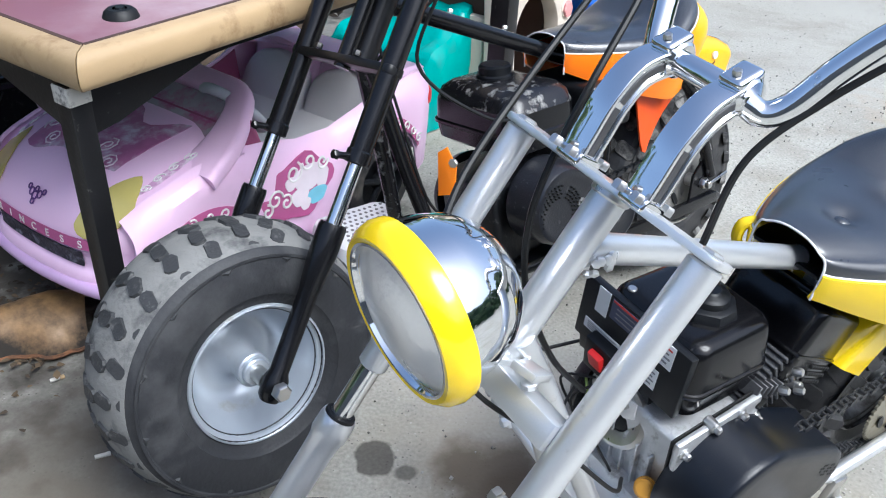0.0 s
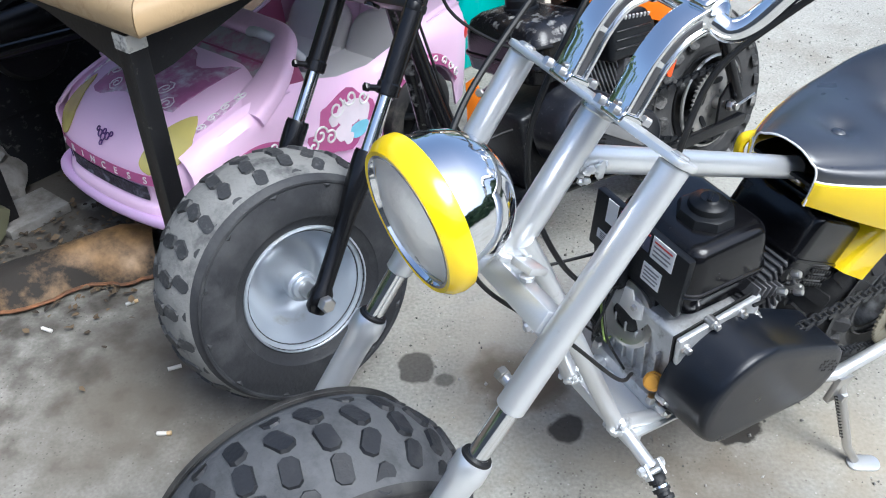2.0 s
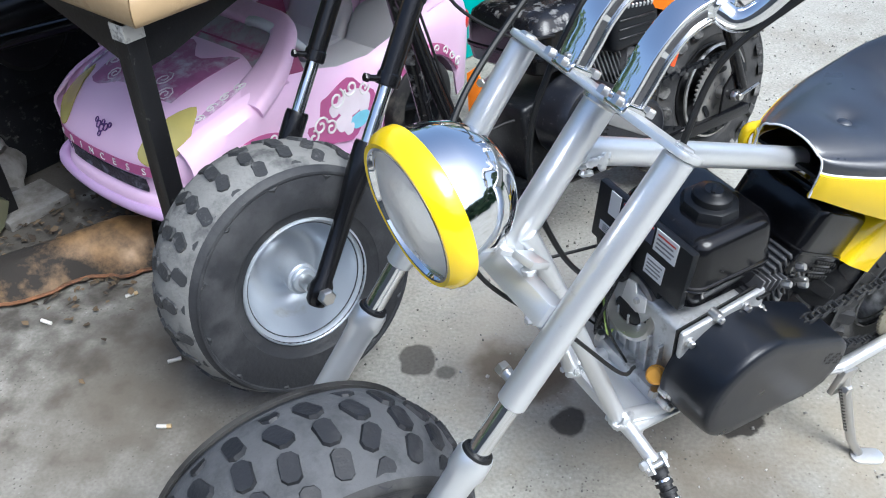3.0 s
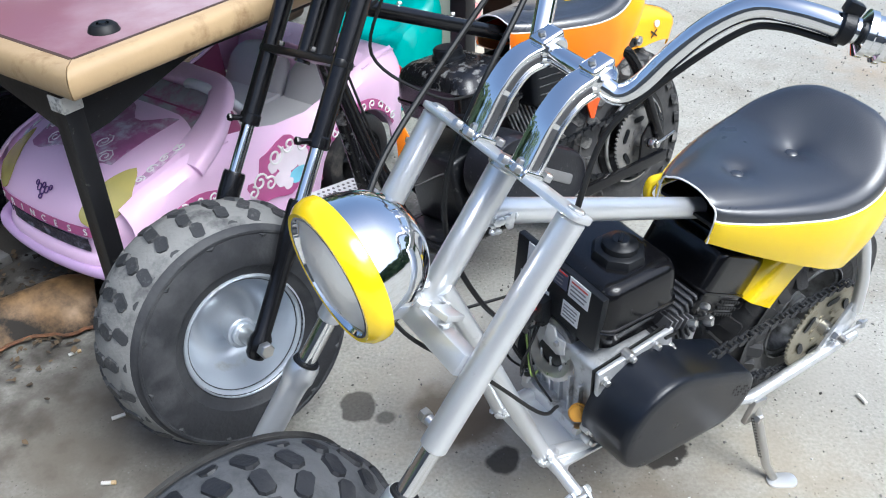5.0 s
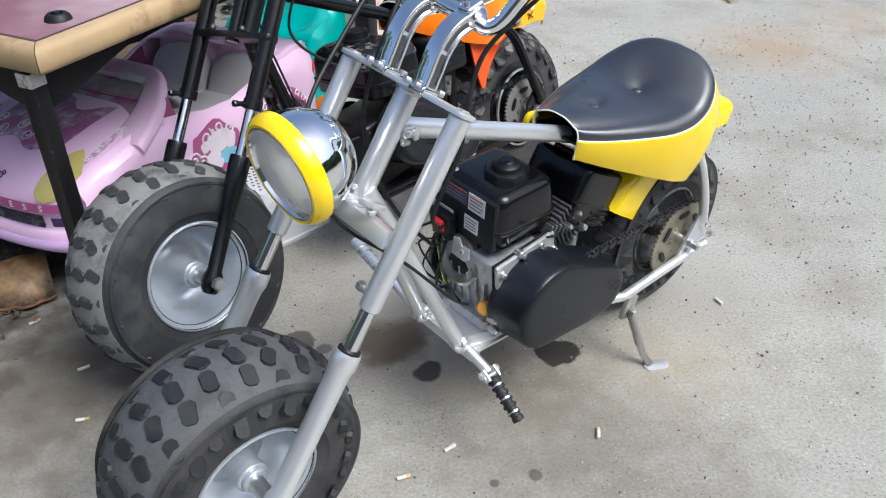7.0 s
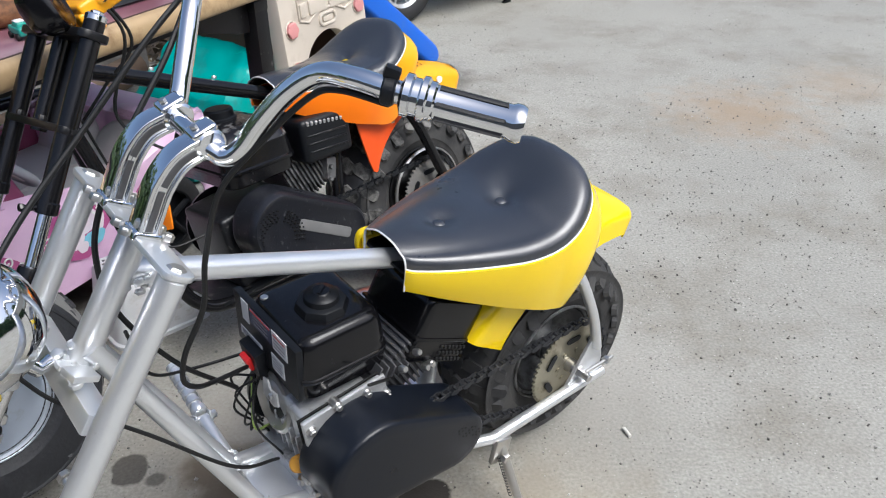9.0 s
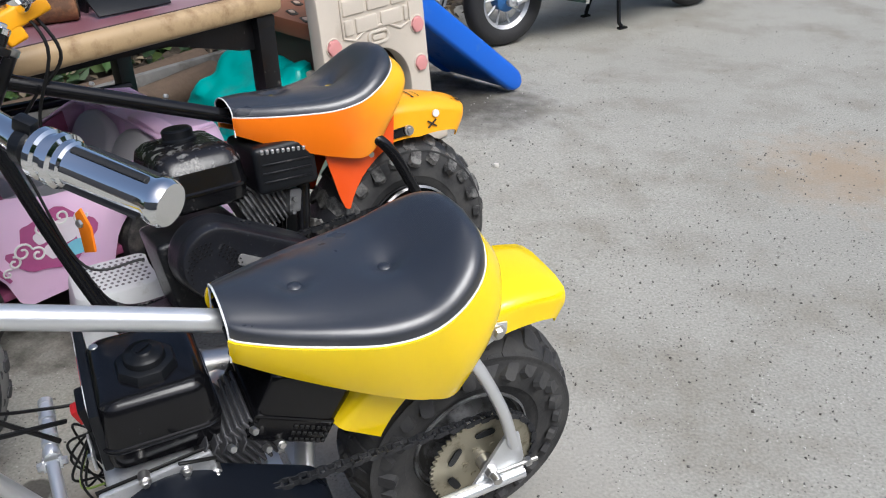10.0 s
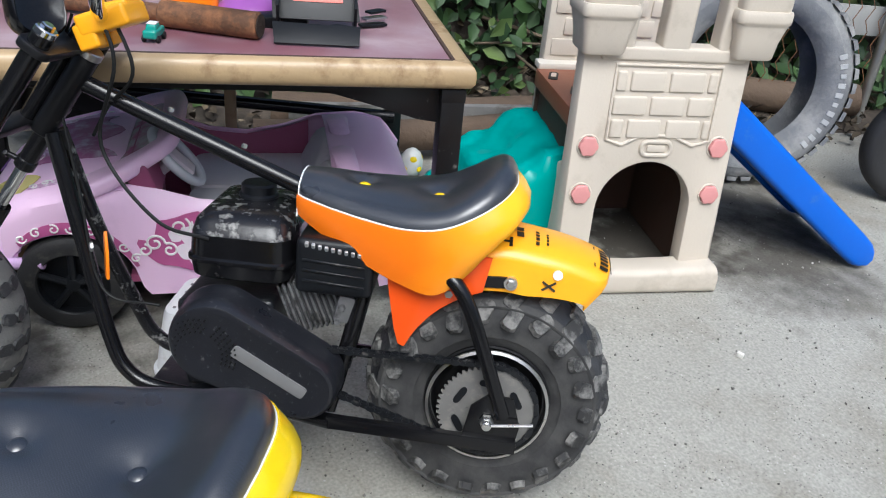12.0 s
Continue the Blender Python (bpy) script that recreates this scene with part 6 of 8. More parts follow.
    d = (a1 - a0)
    up = Vector((-d.z, 0, d.x)).normalized()
    L = d.length
    d.normalize()
    side = Vector((0, -1, 0))
    path = curve([(-0.216, -0.055, 0), (-0.212, 0.02, 0), (-0.190, 0.085, 0), (-0.150, L - 0.022, 0), (-0.07, L - 0.012, 0), (0.07, L - 0.012, 0), (0.150, L - 0.022, 0), (0.190, 0.085, 0), (0.212, 0.02, 0), (0.216, -0.055, 0)], 5)
    rings = []
    for i, p in enumerate(path):
        t = (path[min(i + 1, len(path) - 1)] - path[max(i - 1, 0)]).normalized()
        o = Vector((-t.y, t.x, 0))
        k = abs(i / (len(path) - 1) - 0.5) * 2
        wv = 0.027 + 0.022 * max(0, (k - 0.45) / 0.55)
        rings.append([a0 + side * (p.x + o.x * x) + d * (p.y + o.y * x) + up * y for x, y in rrect(2 * wv, 0.034, 0.012, 3)])
    ws = part("windscreen", loft(B(), rings), PINK, car, "moulded pink windscreen hoop with open window")
    rows = [[a0 + side * (x * (0.188 - 0.035 * k)) + d * (-0.03 + (L - 0.012) * k) + up * 0.004 for k in (0, 0.25, 0.5, 0.75, 1)] for x in (-1, -0.5, 0, 0.5, 1)]
    part("screen_print", shell(B(), rows, 0.008), mat("printed_sill", (0.42, 0.40, 0.44), 0.4, 0, 0.3, 24, dirt=(0.45, 0.14, 0.28), dirt_at=0.55, dirt_scale=20), ws, "mauve and grey printed windscreen")
    # cockpit: floor, dash, seats, rear deck
    part("floor_tub", box(B(), (0.52, 0, 0.115), (0.46, 0.44, 0.02), bevel=0.004), PLUM, car)
    part("dash", box(B(), (0.365, 0, 0.345), (0.05, 0.44, 0.09), (0, -20, 0), 0.012, 3), PLUM, car)
    for s in (-1, 1):
        grid = []
        for i in range(17):
            x = 0.36 + 0.38 * i / 16
            grid.append([(x, s * (wide(x) - 0.020 - 0.030 * (1 - k)), 0.12 + (top(x) - 0.13) * k) for k in ((0, 0.3, 0.6, 1) if s > 0 else (1, 0.6, 0.3, 0))])
        part("inner_wall", shell(B(), grid, 0.004), PLUM, car)
        bm = B()
        rings = []
        for z, hw, x0, x1 in ((0.16, 0.100, 0.45, 0.75), (0.225, 0.104, 0.44, 0.755), (0.240, 0.100, 0.445, 0.755)):
            rings.append([(x, y, z) for x, y in rrect(x1 - x0, 2 * hw, 0.03, 4, (x0 + x1) / 2, s * 0.108)])
        loft(bm, rings)
        part("seat_cushion", bm, GREYP, car)
        bm = B()
        rings = []
        for k in range(13):
            t = k / 12
            z = 0.18 + 0.165 * t
            hw = 0.105 * math.sqrt(max(0.02, 1 - max(0, (t - 0.55) / 0.45) ** 2.4))
            x = 0.715 + 0.075 * t
            rings.append([(x + px, s * 0.108 + py, z) for px, py in rrect(0.055 * (1 - 0.35 * t), 2 * hw, min(0.022, hw * 0.8, 0.0275 * (1 - 0.35 * t)), 4)])
        loft(bm, rings)
        part("seat_back", bm, GREYP, car, "grey moulded seat back")
        bm = B()
        rings = []
        for k in range(13):
            t = k / 12
            z = 0.25 + 0.128 * t
            hw = 0.112 * math.sqrt(max(0.02, 1 - max(0, (t - 0.5) / 0.5) ** 2.4))
            x = 0.80 + 0.045 * t * (1 - t) * 2
            rings.append([(x + px, s * 0.108 + py, z) for px, py in rrect(0.10 * (1 - 0.55 * t), 2 * hw, min(0.024, hw * 0.8, 0.05 * (1 - 0.55 * t)), 4)])
        loft(bm, rings)
        part("head_fairing", bm, PINK, car, "pink headrest fairing")
    grid = []
    for i in range(11):
        x = 0.775 + 0.195 * i / 10
        w = wide(x) - 0.012
        grid.append([(x, f * w, top(x) - 0.002 + 0.02 * math.cos(f * 1.5) * (1 - i / 10)) for f in (-1, -0.7, -0.35, 0, 0.35, 0.7, 1)])
    grid.append([(0.972, f * 0.17, 0.22) for f in (-1, -0.7, -0.35, 0, 0.35, 0.7, 1)])
    grid.append([(0.965, f * 0.17, 0.10) for f in (-1, -0.7, -0.35, 0, 0.35, 0.7, 1)])
    part("rear_deck", shell(B(), grid, 0.006), PINK, car)
    for s in (-1, 1):
        part("tail_lamp", lathe(B(), [(0, 0.012), (0.016, 0.010), (0.024, 0.004), (0.026, 0), (0, 0)], frame_on((0.945, s * 0.218, 0.265), (0.5, s * 0.85, 0)), 20), RED, car, "red tail lamp")
    # steering wheel
    m = frame_on((0.43, -0.105, 0.365), (0.75, 0, 0.66))
    bm = tube(B(), [m @ Vector((0.062 * math.cos(a), 0.075 * math.sin(a), 0)) for a in (2 * math.pi * k / 28 for k in range(28))], 0.011, 10, closed=True)
    sw = part("steering_wheel", bm, mat("pale_grey_plastic", (0.55, 0.58, 0.63), 0.45, 0, 0.08, 8), car, "pale grey toy steering wheel")
    bm = box(B(), m @ Vector((0, 0, -0.004)), (0.10, 0.045, 0.018), (0, 45, 0), 0.006)
    tube(bm, [m @ Vector((0, 0, 0)), m @ Vector((0, 0, -0.09))], 0.014, 12)
    part("column", bm, PALE, sw)
    # wheels
    for x in (XF, XR):
        for s in (-1, 1):
            y = s * 0.212
            bm = lathe(B(), [(0.078, -0.038), (0.100, -0.040), (RW - 0.004, -0.032), (RW, -0.02), (RW, 0.02), (RW - 0.004, 0.032), (0.100, 0.040), (0.078, 0.038)], frame_on((x, y, RW), (0, s, 0)), 40)
            wl = part("wheel", bm, mat("wheel_black", (0.02, 0.02, 0.021), 0.55, 0, 0.25, 20, 0.2, 120, dirt=(0.13, 0.12, 0.10), dirt_at=0.6, dirt_scale=14), car, "black plastic toy wheel")
            f = frame_on((x, y + s * 0.020, RW), (0, s, 0))
            bm = lathe(B(), [(0.082, 0.012), (0.080, 0.018), (0.074, 0.014), (0.074, -0.01), (0, -0.01)], f, 40)
            for k in range(5):
                a = 2 * math.pi * k / 5 + 0.3
                p, q = f @ Vector((0.012 * math.cos(a), 0.012 * math.sin(a), 0.010)), f @ Vector((0.076 * math.cos(a), 0.076 * math.sin(a), 0.006))
                tube(bm, [p, q], 0.0085, 8)
            lathe(bm, [(0, 0.020), (0.014, 0.018), (0.020, 0.010), (0.020, -0.005), (0, -0.005)], f, 20)
            part("spokes", bm, PLASTIC, wl)
    # printed scrolls on both sides
    for s in (-1, 1):
        y0 = s * 0.2515
        bands = []
        for cx in (XF, XR):
            o, i2 = [], []
            for k in range(17):
                a = radians(130 - 104 * k / 16)
                wv = 0.020 * math.sin(math.pi * min(1, k / 16 + 0.05)) + 0.006
                o.append((cx + (RW + 0.036 + wv) * math.cos(a), 0.095 + (RW + 0.036 + wv) * math.sin(a)))
                i2.append((cx + (RW + 0.034) * math.cos(a), 0.095 + (RW + 0.034) * math.sin(a)))
            grid = [[(px, s * (wide(px) + 0.0015), pz), (qx, s * (wide(qx) + 0.0015), qz)] for (px, pz), (qx, qz) in zip(o, i2)]
            grid = [g if s < 0 else g[::-1] for g in grid]
            part("arch_decal", shell(B(), grid, -0.0012), MAGENTA, car, "magenta scroll decal over the wheel arch")
        out = [(0.455 + 0.098 * math.cos(q) * (1 + 0.10 * math.cos(4 * q)), 0.222 + 0.070 * math.sin(q) * (1 + 0.12 * math.cos(5 * q))) for q in (2 * math.pi * k / 28 for k in range(28))]
        M = Matrix.Translation((0, s * 0.2485 + 0.002, 0)) @ pose(0, 0, 0, 90, 0, 0)
        dec = part("side_decal", prism(B(), out, M, 0.004), MAGENTA, car, "magenta and pale scroll decal")
        yy = s * 0.2515
        for (cx, cz, r, tn, fl, st) in ((0.385, 0.222, 0.022, 1.3, 1, 0), (0.415, 0.205, 0.018, 1.2, -1, 2), (0.440, 0.262, 0.024, 1.3, -1, 1), (0.485, 0.272, 0.020, 1.2, 1, 3), (0.525, 0.257, 0.018, 1.2, -1, 0), (0.362, 0.205, 0.016, 1.1, -1, 1.5)):
            part("white_scroll", tube(B(), swirl(cx, cz, r, tn, fl, yy, st), 0.0027, 6, flat=1.0), WHITE, dec, "white scroll line")
        for c0 in (XF, XR):
            for k in range(8):
                a = radians(124 - 13 * k)
                cx, cz = c0 + (RW + 0.047) * math.cos(a), 0.095 + (RW + 0.047) * math.sin(a)
                part("white_scroll", tube(B(), swirl(cx, cz, 0.012, 1.1, 1 if k % 2 else -1, s * (wide(cx) + 0.003), k), 0.0020, 6), WHITE, dec, "white scroll line")
        for cx, cz, w, h, mm in ((0.480, 0.236, 0.085, 0.066, PALE), (0.505, 0.186, 0.060, 0.042, SKYBLUE), (0.455, 0.200, 0.050, 0.046, PALE), (0.522, 0.222, 0.040, 0.055, PALE), (0.430, 0.240, 0.030, 0.034, PALE), (0.470, 0.178, 0.030, 0.030, PALE)):
            out = [(cx + w / 2 * math.cos(q) * (1 + 0.15 * math.sin(3 * q)), cz + h / 2 * math.sin(q) * (1 + 0.1 * math.cos(2 * q))) for q in (2 * math.pi * k / 18 for k in range(18))]
            part("pale_patch", prism(B(), out, Matrix.Translation((0, yy + 0.0012 + cx * 0.002 - 0.001, 0)) @ pose(0, 0, 0, 90, 0, 0), 0.0016), mm, dec)
    return car


kids_car()


# ---- play castle with slides ----
CAS = pose(0.183, 2.485, 0.040, 0, 0, 60.5)
BEIGE = mat("beige_plastic", (0.56, 0.50, 0.42), 0.55, 0.0, 0.08, 4, 0.1, 160, dirt=(0.40, 0.35, 0.28), dirt_at=0.64, dirt_scale=5)
BEIGEL = mat("light_beige_plastic", (0.68, 0.63, 0.55), 0.5, 0.0, 0.06, 4, 0.08, 160)
ROSE = mat("rose_plastic", (0.62, 0.27, 0.26), 0.5, 0.0, 0.1, 20)
BROWNP = mat("brown_plastic", (0.26, 0.095, 0.05), 0.5, 0.0, 0.12, 8, 0.1, 120)
# dark tone standing in for the shade inside the castle arch
ARCH_SHADE = mat("arch_shade_brown", (0.085, 0.045, 0.032), 0.6, 0.0, 0.2, 8)
TEAL = mat("teal_plastic", (0.0, 0.32, 0.29), 0.35, 0.0, 0.12, 5, dirt=(0.03, 0.22, 0.20), dirt_at=0.6, dirt_scale=6)
BLUE = mat("blue_plastic", (0.006, 0.12, 0.62), 0.33, 0.0, 0.10, 5, dirt=(0.08, 0.20, 0.55), dirt_at=0.68, dirt_scale=12)


def castle():
    c = thing("play_castle", CAS, "beige plastic play castle with moulded bricks and slides", "playhouse")
    # front wall with its arch; the face leans back as it rises
    def lean(bm):
        for v in bm.verts:
            v.co.y -= 0.085 * (0.38 - v.co.z)
        return bm

    def face(name, bm, m, parent, label=""):
        return part(name, lean(bm), m, parent, label)
    hw, da, dz = 0.208, 0.124, 0.218
    out = [(-da - 0.002, 0.0), (-hw - 0.006, 0.0), (-hw - 0.002, 0.12), (-hw, 0.62), (hw, 0.62), (hw + 0.002, 0.12), (hw + 0.006, 0.0), (da + 0.002, 0.0), (da, dz)]
    for k in range(1, 20):
        a = math.pi * k / 20
        out.append((da * math.cos(a), dz + da * math.sin(a)))
    out.append((-da, dz))
    wall = face("front_wall", prism(B(), out, pose(0, 0.055, 0, 90, 0, 0), 0.055, 0.010), BEIGE, c)
    # sunk brick field: a raised band of plain wall lies round it
    band = [(-0.126, 0.580), (-0.126, 0.400), (-0.085, 0.388), (-0.052, 0.404), (-0.036, 0.412), (0.046, 0.412), (0.062, 0.404), (0.098, 0.388), (0.142, 0.400), (0.140, 0.580)]
    face("field_trim", tube(B(), [(x, -0.001, z) for x, z in band], 0.0045, 8, closed=True), BEIGE, wall)
    for z, h, row in ((0.542, 0.046, ((-0.108, 0.024), (-0.042, 0.086), (0.057, 0.088), (0.122, 0.022))),
                      (0.484, 0.044, ((-0.080, 0.084), (0.016, 0.086), (0.100, 0.062))),
                      (0.428, 0.044, ((-0.104, 0.032), (-0.035, 0.084), (0.065, 0.086), (0.126, 0.018)))):
        for x, w in row:
            face("brick", box(B(), (x, 0.001, z), (w, 0.014, h), bevel=0.005, seg=3), BEIGE, wall)
    face("name_plate", tube(B(), [(0.006 + x, -0.002, 0.380 + z) for x, z in rrect(0.076, 0.034, 0.015, 5)], 0.0055, 8, closed=True), BEIGE, wall)
    face("plate_field", prism(B(), rrect(0.048, 0.016, 0.006, 3, 0.006, 0.380), pose(0, 0.001, 0, 90, 0, 0), 0.006, 0.002), BEIGE, wall)
    for x, z in ((-0.168, 0.384), (0.168, 0.384), (-0.170, 0.262), (0.170, 0.262)):
        o = [((0.0235 + 0.0016 * math.cos(6 * a)) * math.cos(a), (0.0235 + 0.0016 * math.cos(6 * a)) * math.sin(a)) for a in (2 * math.pi * k / 36 for k in range(36))]
        rs = face("rosette", prism(B(), o, pose(x, 0.001, z, 90, 0, 0), 0.012, 0.004), ROSE, wall, "faded rose plastic bolt cap")
        face("rosette_ring", tube(B(), [(x + 0.0262 * math.cos(a), -0.001, z + 0.0262 * math.sin(a)) for a in (2 * math.pi * k / 30 for k in range(30))], 0.0028, 6, closed=True), BEIGE, rs)
    # rounded foot sill
    bm = B()
    rings = []
    for x, k in ((-0.243, 0.70), (-0.239, 0.92), (-0.226, 1.0), (-0.10, 0.90), (0.0, 0.86), (0.10, 0.90), (0.208, 1.0), (0.221, 0.92), (0.225, 0.70)):
        rings.append([(x, -0.028 + y, 0.040 * k + (z + 0.040) * k - 0.040 * k) for y, z in rrect(0.088, 0.080, 0.020, 4)])
    part("sill", loft(bm, rings), BEIGE, c)
    # corner turrets: a flared block below, a wider cap above
    for s in (-1, 1):
        bm = B()
        x0 = -0.172 if s < 0 else 0.197
        rings = []
        for z, k in ((0.606, 0.90), (0.612, 0.98), (0.650, 1.05), (0.684, 1.20), (0.690, 1.22), (0.694, 1.30), (0.700, 1.32), (0.716, 1.32), (0.722, 1.27)):
            rings.append([(x0 + x * k, 0.036 + y * k, z) for x, y in rrect(0.104, 0.094, 0.014, 4)])
        loft(bm, rings)
        tb = part("corner_block", bm, BEIGE, c)
        bm = B()
        rings = []
        for z, k in ((0.720, 1.16), (0.730, 1.20), (0.850, 1.18), (0.860, 1.10)):
            rings.append([(x0 + x * k, 0.036 + y * k, z) for x, y in rrect(0.104, 0.094, 0.014, 4)])
        loft(bm, rings)
        part("corner_cap", bm, BEIGE, tb)
    # parapet with a middle merlon between two gaps
    part("parapet", box(B(), (0.012, 0.040, 0.606), (0.36, 0.056, 0.034), bevel=0.008, seg=3), BEIGE, c)
    for x, w in ((0.011, 0.070), (-0.104, 0.026), (0.130, 0.030)):
        part("merlon", box(B(), (x, 0.040, 0.725), (w, 0.052, 0.240), bevel=0.009, seg=3), BEIGE, c)
    # back and side walls, deck
    bk = part("back_wall", box(B(), (0.03, 0.46, 0.44), (0.40, 0.05, 0.88), bevel=0.010), BEIGE, c)
    # added dark panels carry the shade within the enclosed arch
    part("inner_wall", box(B(), (0.0, 0.428, 0.20), (0.36, 0.008, 0.395)), ARCH_SHADE, c, "added dark panel painting the shade inside the arch")
    for r in range(6):
        for k in range(4):
            part("brick", box(B(), (-0.115 + k * 0.092 + (0.03 if r % 2 else 0), 0.437, 0.50 + r * 0.058), (0.078, 0.016, 0.046), bevel=0.005), BEIGE, bk)
    part("ledge", box(B(), (-0.01, 0.425, 0.452), (0.36, 0.05, 0.020), bevel=0.006), BEIGEL, c)
    dk = part("deck", box(B(), (0.008, 0.235, 0.420), (0.405, 0.36, 0.050), bevel=0.008), BROWNP, c, "brown plastic deck")
    for x in (-0.200, 0.205):
        part("side_wall", box(B(), (x * 0.93, 0.24, 0.15), (0.03, 0.38, 0.30), bevel=0.008), BEIGE, c)
        part("inner_wall", box(B(), (x * 0.83, 0.245, 0.20), (0.008, 0.36, 0.395)), ARCH_SHADE, c, "added dark panel painting the shade inside the arch")
    for k, (x, y) in enumerate(((-0.165, 0.34), (-0.140, 0.22), (-0.165, 0.12), (-0.06, 0.30), (-0.04, 0.16))):
        part("deck_slot", prism(B(), rrect(0.026, 0.070, 0.012, 4), pose(x, y, 0.4445, 0, 0, -20), 0.002), HOSE, dk, "dark slot in the deck")
        part("pale_insert", prism(B(), rrect(0.014, 0.036, 0.006, 3), pose(x + 0.002, y + 0.004, 0.4460, 0, 0, -20), 0.002), mat("pale_insert", (0.62, 0.50, 0.40), 0.5), dk)
    # teal climbing ramp at the side
    bm = B()
    rings = []
    for x, hw, zt in ((-0.150, 0.19, 0.335), (-0.180, 0.198, 0.345), (-0.235, 0.203, 0.335), (-0.27, 0.205, 0.312), (-0.31, 0.205, 0.280), (-0.345, 0.205, 0.262), (-0.372, 0.205, 0.250), (-0.395, 0.20, 0.240), (-0.415, 0.20, 0.225), (-0.430, 0.195, 0.19), (-0.445, 0.19, 0.150), (-0.475, 0.19, 0.135), (-0.500, 0.18, 0.125), (-0.515, 0.175, 0.09), (-0.535, 0.17, 0.05), (-0.55, 0.16, 0.02)):
        sec = []
        for q in (-1, -0.92, -0.78, -0.5, 0, 0.5, 0.78, 0.92, 1):
            lip = 0.018 * math.exp(-((abs(q) - 0.85) / 0.12) ** 2)
            sec.append((x, 0.30 + hw * q, (zt + lip) * (1 - max(0, abs(q) - 0.9) * 1.5)))
        sec += [(x, 0.30 + hw, 0.0), (x, 0.30 - hw, 0.0)]
        rings.append(sec)
    loft(bm, rings)
    bmesh.ops.subdivide_edges(bm, edges=bm.edges[:], cuts=2, use_grid_fill=True)
    for v in bm.verts:
        if v.co.z > 0.03:
            v.co += Vector((noise.noise(v.co * 16), noise.noise(v.co * 16 + Vector((7, 0, 0))), noise.noise(v.co * 14 + Vector((0, 9, 0))))) * 0.016
    bm.transform(Matrix.Diagonal((0.95, 0.95, 0.90, 1)))
    part("ramp", bm, TEAL, c, "teal moulded climbing ramp")
    # blue slide on the other side
    sl_a, sl_b = Vector((0.185, 0.0, 0.455)), Vector((0.755, 0.0, 0.010))
    d = (sl_b - sl_a).normalized()
    n = Vector((-d.z, 0, d.x))
    bed = B()
    rings = []
    for t in (0, 0.2, 0.4, 0.6, 0.8, 0.92, 1.0):
        p = sl_a.lerp(sl_b, t)
        rings.append([Vector((p.x, y, p.z)) + n * h for y, h in ((0.085, 0.0), (0.405, 0.0), (0.405, -0.018), (0.085, -0.018))])
    loft(bed, rings)
    sl = part("slide", bed, BLUE, c, "blue plastic slide")
    for y in (0.062, 0.395):
        bm = B()
        rings = []
        for t, k in ((-0.02, 0.6), (0.0, 0.95), (0.05, 1.0), (0.3, 1.0), (0.6, 1.0), (0.9, 1.0), (0.97, 0.95), (1.0, 0.75), (1.02, 0.35)):
            p = sl_a.lerp(sl_b, t)
            rings.append([Vector((p.x, y + 0.02 + q, p.z)) + n * (h * k + 0.012) for q, h in rrect(0.046, 0.088, 0.016, 4)])
        loft(bm, rings)
        part("side_rail", bm, BLUE, sl)
    return c


castle()


# ---- white step stool ----
def stool():
    m = pose(-0.128, 1.478, 0.0, 0, 0, 43) @ Matrix.Diagonal((0.86, 1.0, 0.76, 1))
    g = thing("step_stool", m, "white plastic step stool with perforated top", "stool")
    WP = mat("white_plastic", (0.72, 0.73, 0.74), 0.45, 0.0, 0.06, 8, dirt=(0.42, 0.40, 0.36), dirt_at=0.64, dirt_scale=12)
    bm = B()
    rings = []
    for z, k in ((0.0, 1.16), (0.012, 1.16), (0.016, 1.10), (0.12, 0.98), (0.185, 0.90), (0.198, 0.86), (0.203, 0.78)):
        rings.append([(x * k, y * k, z) for x, y in rrect(0.235, 0.175, 0.035, 5)])
    loft(bm, rings)
    b = part("body", bm, WP, g)
    bm = B()
    for i in range(11):
        for j in range(8):
            x, y = (i - 5) * 0.0155 + (0.007 if j % 2 else 0), (j - 3.5) * 0.0155
            if abs(x) < 0.085:
                cyl(bm, (x, y, 0.2025), (x, y, 0.2038), 0.0042, 8)
    part("top_hole", bm, mat("hole_shadow", (0.16, 0.15, 0.16), 0.8), b, "rows of small holes")
    for s in (-1, 1):
        part("handle_slot", prism(B(), rrect(0.07, 0.018, 0.009, 4), pose(0, s * 0.0915, 0.10, 90 + s * -6, 0, 0), 0.003), mat("slot_shadow", (0.05, 0.05, 0.05), 0.9), b)


stool()


